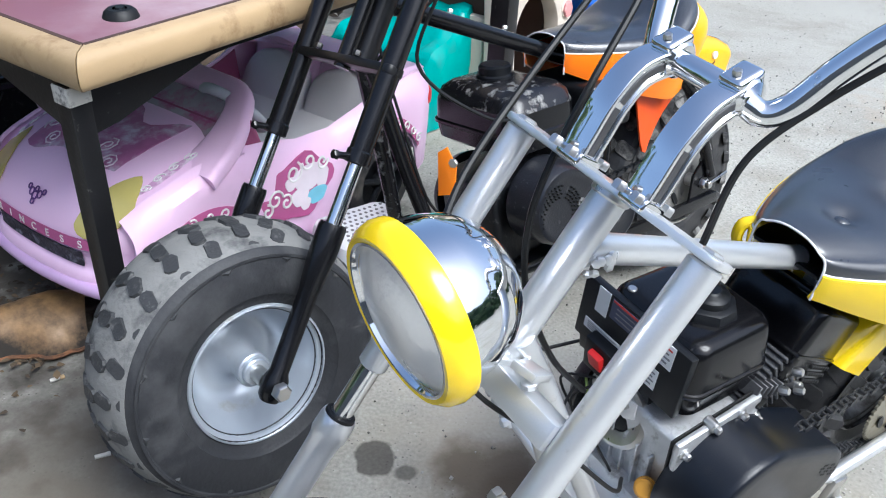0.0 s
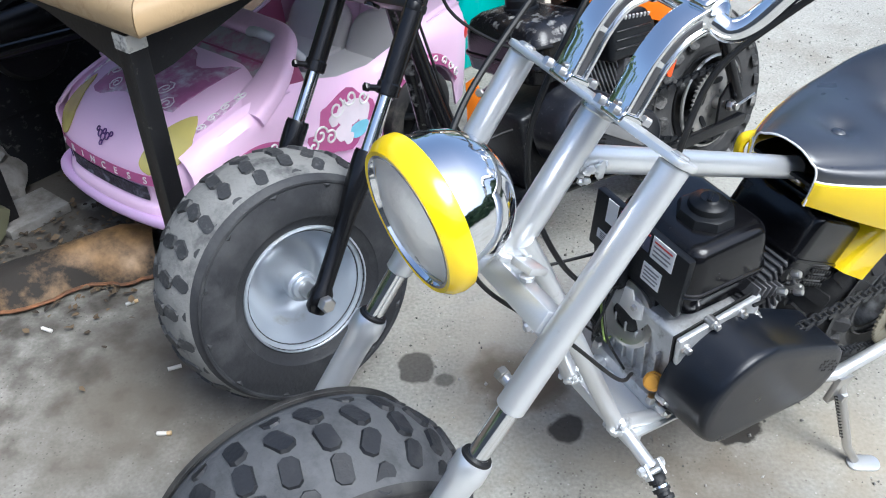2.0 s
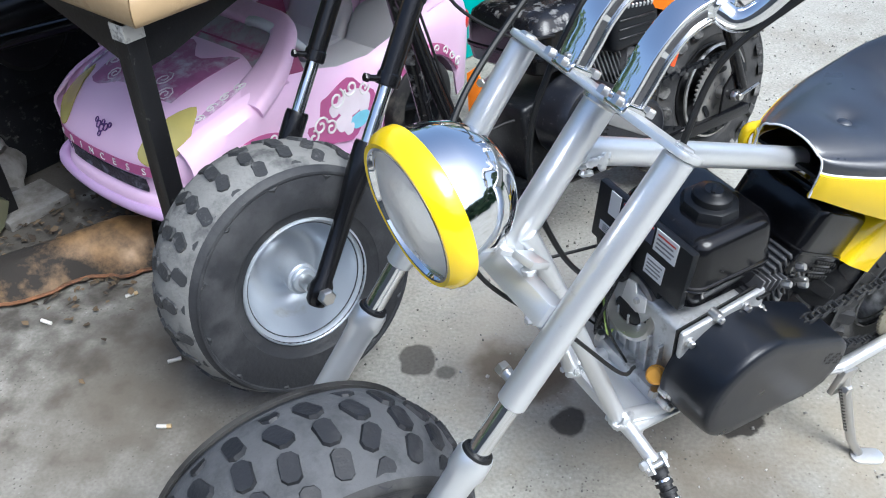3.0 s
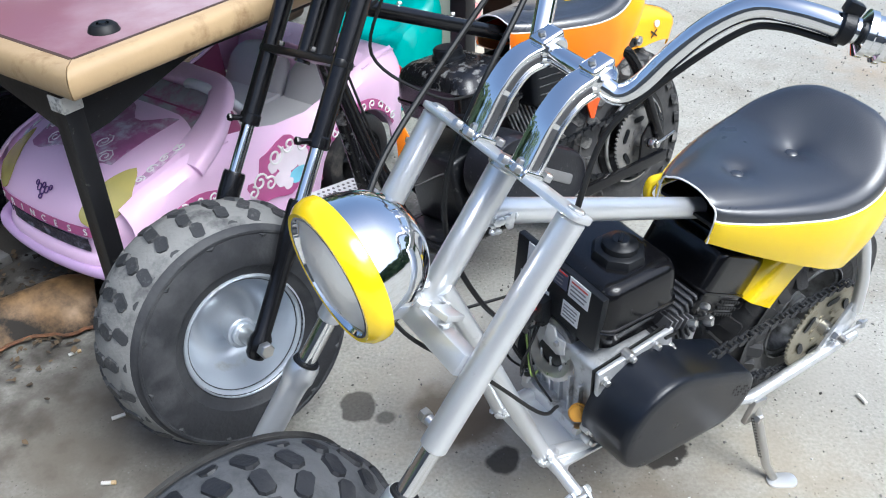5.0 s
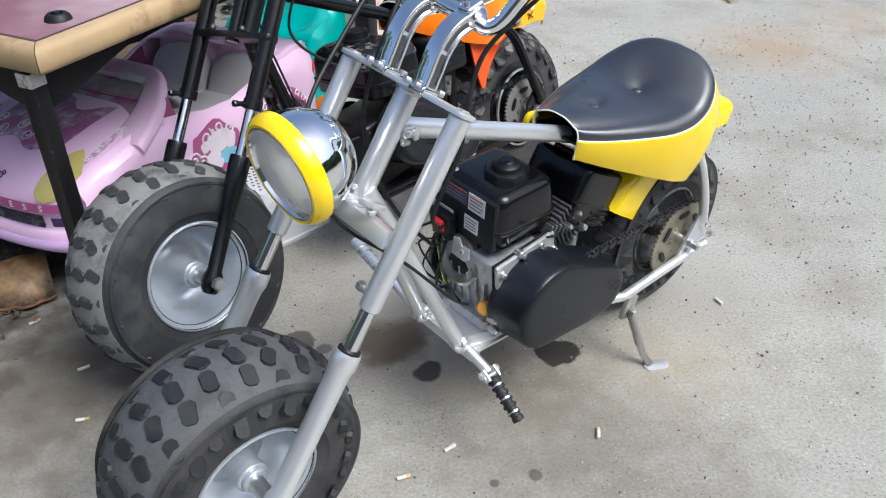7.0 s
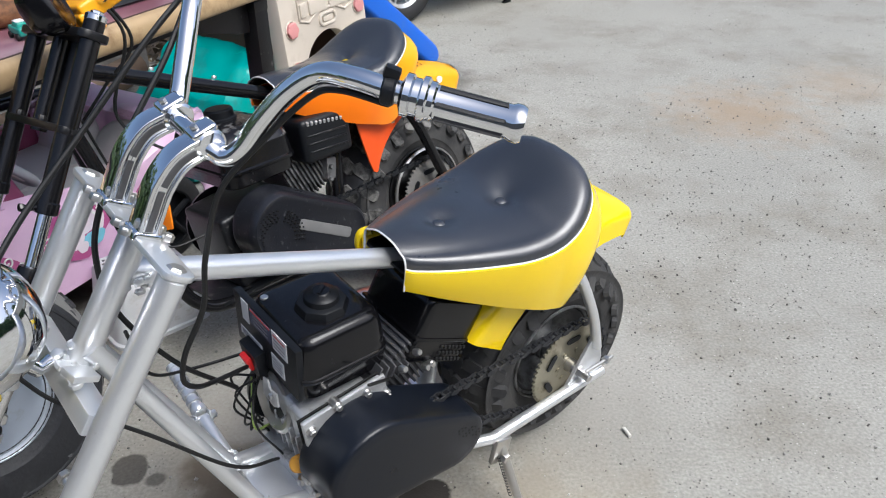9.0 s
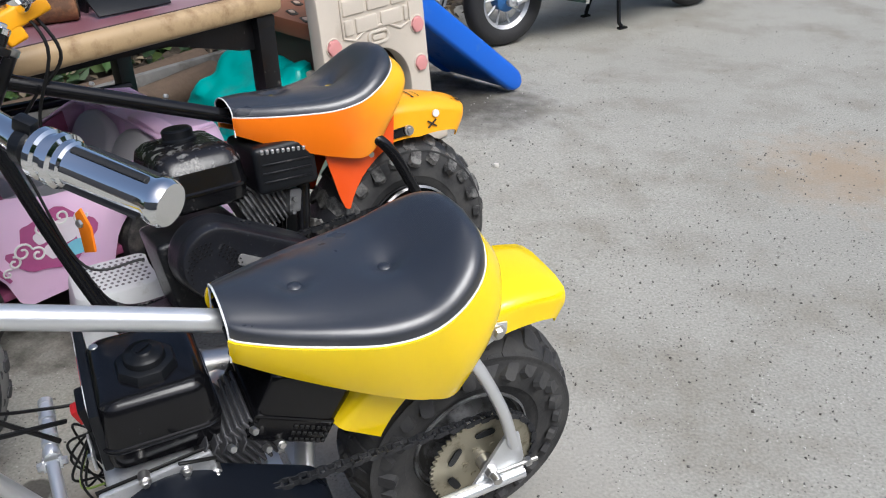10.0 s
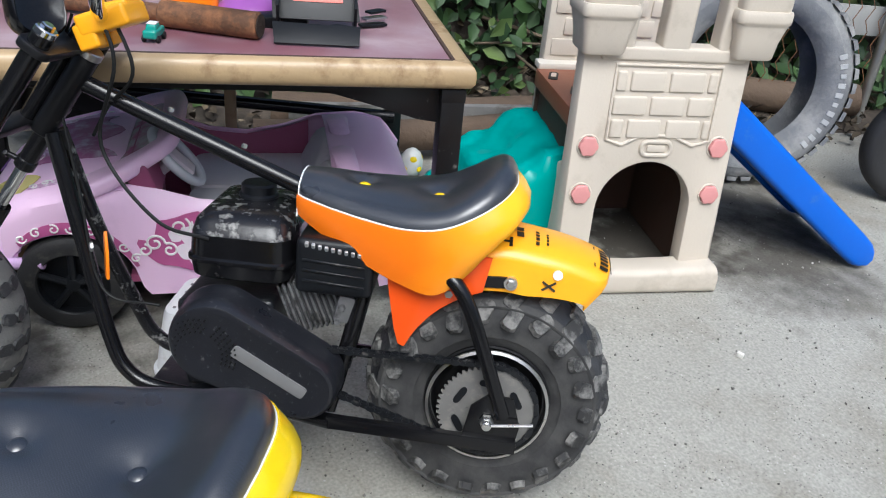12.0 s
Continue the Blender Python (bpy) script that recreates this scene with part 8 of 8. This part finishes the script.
for k in range(6500):
    x, y = rnd.uniform(-0.3, 2.9), rnd.uniform(0.2, 4.4)
    if k % 2 == 0:
        x, y = rnd.gauss(1.2, 0.6), rnd.gauss(2.0, 0.7)
    r = rnd.choice((0.0014, 0.0018, 0.0022, 0.0028, 0.004)) * rnd.uniform(0.8, 1.2)
    m = Matrix.Translation((x, y, rise(x, y) + r * 0.35)) @ Euler((rnd.random() * 6, rnd.random() * 6, rnd.random() * 6)).to_matrix().to_4x4() @ Matrix.Diagonal((r, r * rnd.uniform(0.6, 1), r * rnd.uniform(0.5, 0.8), 1))
    vs = [bm.verts.new(m @ Vector(q)) for q in ((1, 0, 0), (-1, 0, 0), (0, 1, 0), (0, -1, 0), (0, 0, 1), (0, 0, -1))]
    for a, b2, c in ((0, 2, 4), (2, 1, 4), (1, 3, 4), (3, 0, 4), (2, 0, 5), (1, 2, 5), (3, 1, 5), (0, 3, 5)):
        bm.faces.new((vs[a], vs[b2], vs[c]))


def island_mat(name, stops, rough, spread=0.0):
    m = bpy.data.materials.new(name)
    m.use_nodes = True
    N, L = m.node_tree.nodes, m.node_tree.links
    b = N["Principled BSDF"]
    b.inputs["Roughness"].default_value = rough
    ge = N.new("ShaderNodeNewGeometry")
    cr = N.new("ShaderNodeValToRGB")
    el = cr.color_ramp.elements
    while len(el) < len(stops):
        el.new(0.5)
    for e, (p, c) in zip(el, stops):
        e.position, e.color = p, (*c, 1)
    L.new(ge.outputs["Random Per Island"], cr.inputs[0])
    no = N.new("ShaderNodeTexNoise")
    no.inputs["Scale"].default_value = 12
    mx = N.new("ShaderNodeMix")
    mx.data_type = 'RGBA'
    mx.blend_type = 'MULTIPLY'
    mx.inputs[0].default_value = 0.6
    tc = N.new("ShaderNodeTexCoord")
    L.new(tc.outputs["Object"], no.inputs["Vector"])
    L.new(cr.outputs[0], mx.inputs[6])
    mr = N.new("ShaderNodeMapRange")
    mr.inputs["To Min"].default_value, mr.inputs["To Max"].default_value = 0.5, 1.4
    L.new(no.outputs["Fac"], mr.inputs["Value"])
    L.new(mr.outputs[0], mx.inputs[7])
    L.new(mx.outputs[2], b.inputs["Base Color"])
    return m


GRIT = island_mat("grit", ((0.0, (0.08, 0.074, 0.067)), (0.5, (0.20, 0.19, 0.175)), (0.75, (0.40, 0.38, 0.35)), (1.0, (0.55, 0.53, 0.50))), 0.9)
solid("grit", bm, GRIT, "loose grit and small stones on the driveway", "gravel", kind="stuff")


# ---- planting and bank behind the table ----
LEAF = island_mat("ivy_leaf", ((0.0, (0.012, 0.035, 0.010)), (0.4, (0.022, 0.055, 0.014)), (0.75, (0.045, 0.095, 0.024)), (1.0, (0.10, 0.15, 0.04))), 0.6)
DARK_GROUND = mat("dark_soil", (0.040, 0.031, 0.023), 0.95, 0, 0.4, 9, 0.9, 40, dirt=(0.085, 0.066, 0.050), dirt_at=0.56, dirt_scale=14)
EDGE = [(-4.0, -3.0), (-2.4, -0.4), (-1.75, 1.1), (-1.30, 2.25), (-0.88, 3.15), (-0.45, 4.05), (0.25, 4.95), (1.15, 5.90), (2.6, 7.6), (5.5, 10.5)]


def edge_at(t):
    """A point of the bank's foot and the way into it; t runs from 0 to 1."""
    P = [Vector((x, y, 0)) for x, y in EDGE]
    f = t * (len(P) - 1)
    i = min(int(f), len(P) - 2)
    p = P[i].lerp(P[i + 1], f - i)
    d = (P[i + 1] - P[i]).normalized()
    return p, Vector((-d.y, d.x, 0))


# earth strip and bank
grid = []
for i in range(121):
    p, n = edge_at(i / 120)
    row = []
    for j, (o, z) in enumerate(((-0.10, -0.01), (0.0, 0.010), (0.12, 0.03), (0.30, 0.10), (0.42, 0.30), (0.55, 0.42), (1.0, 0.55), (1.8, 0.7), (2.6, 0.75))):
        q = p + n * (o + 0.06 * noise.noise(Vector((p.x * 3, p.y * 3, j))))
        row.append((q.x, q.y, max(-0.02 if j < 2 else 0.02, z + (0.10 * noise.noise(Vector((p.x * 2.3, p.y * 2.3, j * 0.7))) if j > 1 else 0.0))))
    grid.append(row)
bm = shell(B(), grid, 0.02)
solid("earth_bank", bm, DARK_GROUND, "dark earth bank along the edge of the driveway", "bank", kind="structure")


def leaf(bm, p, n, size, rnd):
    """One pointed leaf, folded along its rib."""
    n = n.normalized()
    u = n.orthogonal().normalized()
    a = rnd.uniform(0, 6.283)
    v = n.cross(u)
    u, v = u * math.cos(a) + v * math.sin(a), v * math.cos(a) - u * math.sin(a)
    s = size
    c = [p - u * s * 0.5, p - u * s * 0.15 + v * s * 0.34 + n * s * 0.10, p + u * s * 0.25 + v * s * 0.22 + n * s * 0.06, p + u * s * 0.6 - n * s * 0.05, p + u * s * 0.25 - v * s * 0.22 + n * s * 0.06, p - u * s * 0.15 - v * s * 0.34 + n * s * 0.10]
    m0 = p + u * s * 0.05
    vs = [bm.verts.new(q) for q in c]
    vm = bm.verts.new(m0)
    for k in range(6):
        bm.faces.new((vs[k], vs[(k + 1) % 6], vm))


rnd = random.Random(8)
bm = B()
for k in range(9000):
    t = rnd.uniform(0.24, 0.84)
    p, n = edge_at(t)
    clump = 0.5 + 0.5 * noise.noise(Vector((p.x * 2.1, p.y * 2.1, 3.3)))
    h = rnd.random() ** 1.3 * (0.35 + 1.0 * clump)
    o = 0.10 + rnd.random() * 0.5 + 0.15 * h
    q = p + n * o + Vector((0, 0, 0.05 + h))
    if rnd.random() > 0.35 + 0.75 * clump:
        continue
    nn = Vector((-n.x + rnd.gauss(0, 0.6), -n.y + rnd.gauss(0, 0.6), 0.6 + rnd.gauss(0, 0.5)))
    leaf(bm, q, nn, rnd.uniform(0.045, 0.11), rnd)
solid("ivy", bm, LEAF, "tangled green ivy and weeds on the bank", "ivy", kind="stuff")

# tall hedge added behind to cut sky light, ragged at the top
bm = B()
for k in range(3600):
    t = rnd.uniform(0.0, 1.0)
    p, n = edge_at(t)
    h = rnd.random()
    q = p + n * (0.75 + rnd.random() * 0.9) + Vector((0, 0, 0.3 + 1.5 * h + 0.5 * noise.noise(p * 1.3)))
    leaf(bm, q, Vector((-n.x + rnd.gauss(0, 0.7), -n.y + rnd.gauss(0, 0.7), 0.5 + rnd.gauss(0, 0.6))), rnd.uniform(0.12, 0.26), rnd)
solid("hedge", bm, LEAF, "tall dark green hedge added behind the yard to block sky", "hedge", kind="stuff")
# dark sheet added within the leaves so that no sky comes through
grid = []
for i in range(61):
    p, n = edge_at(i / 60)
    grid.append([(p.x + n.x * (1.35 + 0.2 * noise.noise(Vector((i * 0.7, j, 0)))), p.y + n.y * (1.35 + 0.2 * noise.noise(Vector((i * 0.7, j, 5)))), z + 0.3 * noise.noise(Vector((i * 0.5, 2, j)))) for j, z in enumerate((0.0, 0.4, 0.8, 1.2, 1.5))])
solid("hedge_sky_block", shell(B(), grid, 0.3), mat("hedge_shade", (0.012, 0.022, 0.010), 0.9, 0, 0.5, 6, 0.9, 14), "dark sheet added behind the hedge leaves to block sky", "hedge", kind="structure")

# belt of trees on the open side, seen only in the bright metal
TREE = island_mat("tree_leaf", ((0.0, (0.02, 0.045, 0.012)), (0.6, (0.05, 0.10, 0.03)), (1.0, (0.10, 0.16, 0.05))), 0.6)
bm = B()
for k in range(3600):
    a = radians(rnd.uniform(-150, 35))
    r = 9.5 + rnd.random() * 2.5
    top = 3.0 + 1.6 * noise.noise(Vector((math.cos(a) * 5, math.sin(a) * 5, 0)))
    q = Vector((0.5 + r * math.cos(a), 0.5 + r * math.sin(a), 0.2 + rnd.random() * top))
    leaf(bm, q, Vector((-math.cos(a) + rnd.gauss(0, 0.5), -math.sin(a) + rnd.gauss(0, 0.5), 0.4)), rnd.uniform(0.5, 0.95), rnd)
solid("tree_belt", bm, TREE, "leafy belt of trees round the yard", "trees", kind="stuff")


# ---- clutter beside the table ----
# grey held darker to paint in the shade over the lumps
CONC = mat("broken_concrete", (0.19, 0.185, 0.175), 0.95, 0, 0.25, 12, 0.9, 50, dirt=(0.10, 0.09, 0.075), dirt_at=0.55, dirt_scale=10)


def rock(name, c, size, seed, label, m):
    bm = B()
    bmesh.ops.create_icosphere(bm, subdivisions=3, radius=1.0)
    for v in bm.verts:
        d = 1 + 0.30 * noise.noise(v.co * 1.3 + Vector((seed, 0, 0))) + 0.12 * noise.noise(v.co * 4 + Vector((0, seed, 0)))
        q = Vector((max(-0.8, min(0.8, v.co.x)), max(-0.8, min(0.8, v.co.y)), max(-0.75, min(0.75, v.co.z)))) * d
        v.co = Vector((c[0] + q.x * size[0], c[1] + q.y * size[1], max(0.0, c[2] + q.z * size[2])))
    return solid(name, bm, m, label, "rubble", "broken concrete lumps")


rock("concrete_lump", (-1.02, 1.66, 0.09), (0.14, 0.12, 0.12), 3, "rough broken concrete lump on the soil", CONC)
rock("concrete_lump", (-1.20, 1.42, 0.06), (0.17, 0.10, 0.09), 7, "rough broken concrete lump on the soil", CONC)
rock("concrete_lump", (-1.24, 1.75, 0.12), (0.16, 0.16, 0.14), 11, "mossy broken concrete lump", CONC)
rock("sack", (-1.10, 1.215, 0.06), (0.12, 0.10, 0.09), 17, "slumped olive plastic sack", mat("olive_plastic", (0.09, 0.09, 0.055), 0.55, 0, 0.3, 6, 0.2, 40))
solid("footing", box(B(), (-1.005, 1.335, 0.012), (0.15, 0.12, 0.024), (0, 0, 62), 0.004), CONC, "flat concrete pad below the table leg", "pad")
# torn rusty mudguard on the ground
pts = [(-1.18, 0.86, 0.02), (-0.98, 1.00, 0.045), (-0.84, 1.10, 0.065), (-0.72, 1.185, 0.08), (-0.63, 1.23, 0.07)]
fine = curve(pts, 6)
grid = []
for i, q in enumerate(fine):
    k = i / (len(fine) - 1)
    d = (fine[min(i + 1, len(fine) - 1)] - fine[max(i - 1, 0)]).normalized()
    n = Vector((-d.y, d.x, 0))
    w = 0.055 + 0.030 * k + 0.012 * math.sin(k * 17)
    row = []
    for f in (-1, -0.8, -0.5, -0.2, 0.1, 0.4, 0.7, 0.9, 1):
        h = q.z * (1 - f * f * 0.9) + 0.02 * max(0, f) * k + 0.006 * noise.noise(Vector((i * 0.8, f * 3, 0)))
        row.append(q + n * w * f + Vector((0, 0, h - q.z + 0.004)))
    grid.append(row)
g = thing("mudguard", Matrix(), "torn tan and black mudguard lying on the soil", "mudguard")
part("panel", shell(B(), grid, 0.004), mat("rusty_tan", (0.24, 0.14, 0.055), 0.38, 0, 0.5, 7, 0.5, 40, dirt=(0.020, 0.016, 0.012), dirt_at=0.45, dirt_scale=6), g)
for j in (0, -1):
    part("rolled_edge", tube(B(), [q[j] + Vector((0, 0, 0.002)) for q in grid], 0.004, 6), RUST, g)
# dark dirt drift along the table's end
bm = B()
rnd = random.Random(4)
for k in range(420):
    x, y = -0.85 + rnd.gauss(0, 0.17), 1.22 + rnd.gauss(0, 0.13)
    if x + y * 0.3 > -0.28:
        continue
    leaf(bm, Vector((x, y, 0.006 + rnd.random() * 0.012)), Vector((rnd.gauss(0, 0.3), rnd.gauss(0, 0.3), 1)), rnd.uniform(0.008, 0.022), rnd)
solid("leaf_litter", bm, island_mat("dead_leaf", ((0.0, (0.025, 0.018, 0.012)), (0.5, (0.07, 0.05, 0.03)), (1.0, (0.16, 0.11, 0.06))), 0.9), "dark leaf litter and dirt on the ground", "leaf litter", kind="stuff")
# engine block and pipes in the dark behind the table
g = thing("old_engine", pose(-1.12, 1.62, 0.0, 0, 0, 62), "old black engine parts stacked in shadow", "engine")
part("block", box(B(), (0, 0, 0.34), (0.34, 0.26, 0.30), bevel=0.02), DIRTY, g)
part("stand", box(B(), (0, 0, 0.10), (0.30, 0.22, 0.20), bevel=0.01), DIRTY, g)
part("pipe", tube(B(), curve([(-0.1, -0.15, 0.40), (0.10, -0.20, 0.42), (0.32, -0.20, 0.40)], 5), 0.035, 16), BLACKW, g)
for k in range(4):
    part("bolt", nut(B(), (-0.12 + 0.07 * k, -0.13, 0.46), (0, -1, 0), 0.012, 0.012), STEEL, g)
part("flywheel", lathe(B(), [(0, 0.02), (0.02, 0.02), (0.05, 0.012), (0.09, 0.02), (0.10, 0.012), (0.10, 0), (0, 0)], frame_on((-0.02, -0.13, 0.36), (0, -1, 0)), 30), BLACKW, g)
part("radiator", box(B(), (-0.26, -0.02, 0.42), (0.12, 0.22, 0.36), bevel=0.01), BLACKW, g)

# logs and planks under and behind the table
for k, (a, b, r) in enumerate((((-1.05, 2.05, 0.09), (-0.62, 2.90, 0.12), 0.055), ((-1.20, 2.20, 0.10), (-0.75, 3.05, 0.10), 0.07), ((-0.60, 4.05, 0.10), (-0.20, 4.45, 0.12), 0.07))):
    bm = tube(B(), curve([a, ((a[0] + b[0]) / 2 + 0.02, (a[1] + b[1]) / 2, (a[2] + b[2]) / 2 - 0.01), b], 6), r, 14)
    for v in bm.verts:
        v.co += v.co.normalized() * 0.010 * noise.noise(v.co * 14)
    solid("log", bm, mat("bark", (0.11, 0.075, 0.05), 0.95, 0, 0.4, 14, 0.9, 60), "weathered fallen log on the bank", "log", "fallen logs")
solid("kerb_board", box(B(), (-0.86, 2.62, 0.11), (0.95, 0.03, 0.12), (0, 0, 62), 0.004), CONC, "grey board edging the bank", "board")
# chain-link fence with grey boards behind the tyre
g = thing("wire_fence", pose(-0.62, 3.95, 0.0, 0, 0, 52), "rusty chain-link fence behind the yard", "fence")
for x in (-0.7, 0.7):
    part("post", cyl(B(), (x, 0, 0), (x, 0, 1.25), 0.022, 12, 0.003), STEEL, g)
for k in range(26):
    x = -0.7 + k * 0.054
    pa, pb = [], []
    for j in range(24):
        z = 0.05 + j * 0.05
        pa.append((x + (0.027 if j % 2 else 0), 0.004 if j % 2 else -0.004, z))
    part("wire", tube(B(), pa, 0.0022, 5), RUST, g)
for k, z in enumerate((0.44, 0.62)):
    part("board", box(B(), (0.0, 0.05, z), (1.5, 0.02, 0.12), (0, 1.5 * k, 0), 0.003), mat("grey_board", (0.34, 0.34, 0.33), 0.8, 0, 0.15, 10, 0.3, 60), g)

# dead leaves and twigs on the bank behind the table
rnd = random.Random(77)
DEAD = island_mat("bank_leaf", ((0.0, (0.020, 0.015, 0.010)), (0.5, (0.06, 0.045, 0.028)), (0.85, (0.13, 0.095, 0.055)), (1.0, (0.22, 0.18, 0.12))), 0.9)
bm = B()
for k in range(1700):
    t = rnd.uniform(0.30, 0.62)
    p, n = edge_at(t)
    o = rnd.uniform(-0.25, 0.75)
    z = float(np.interp(o, (-0.3, 0.0, 0.12, 0.30, 0.42, 0.55, 1.0), (0.006, 0.02, 0.05, 0.13, 0.32, 0.45, 0.58)))
    q = p + n * o
    leaf(bm, Vector((q.x, q.y, z + rnd.uniform(0.0, 0.05))), Vector((rnd.gauss(0, 0.6), rnd.gauss(0, 0.6), 1)), rnd.uniform(0.02, 0.055), rnd)
solid("bank_litter", bm, DEAD, "brown dead leaves lying on the bank", "leaf litter", kind="stuff")
for k in range(16):
    p, n = edge_at(rnd.uniform(0.33, 0.60))
    q = p + n * rnd.uniform(-0.1, 0.5)
    z = 0.12 + rnd.uniform(0.0, 0.25)
    a = rnd.uniform(0, 6.28)
    d = Vector((math.cos(a), math.sin(a), rnd.uniform(-0.1, 0.25))) * rnd.uniform(0.15, 0.38)
    c0 = Vector((q.x, q.y, z))
    solid("twig", tube(B(), curve([c0 - d, c0 + Vector((rnd.gauss(0, 0.02), rnd.gauss(0, 0.02), rnd.gauss(0, 0.02))), c0 + d], 4), rnd.uniform(0.003, 0.008), 6), mat("twig_bark", (0.10, 0.075, 0.05), 0.95, 0, 0.4, 30, 0.5, 80), "dry fallen twig on the bank", "twig", "dry twigs")


# ---- plain wall added on the side the walk never faces, to darken chrome reflections ----
PLASTER = mat("grey_plaster", (0.20, 0.19, 0.175), 0.9, 0, 0.2, 3, 0.3, 40, dirt=(0.12, 0.11, 0.10), dirt_at=0.6, dirt_scale=4)
solid("added_wall_south", box(B(), (0.0, -4.60, 1.45), (13.0, 0.20, 2.9)), PLASTER, "unseen plain grey wall added to darken chrome reflections", "wall", kind="structure")
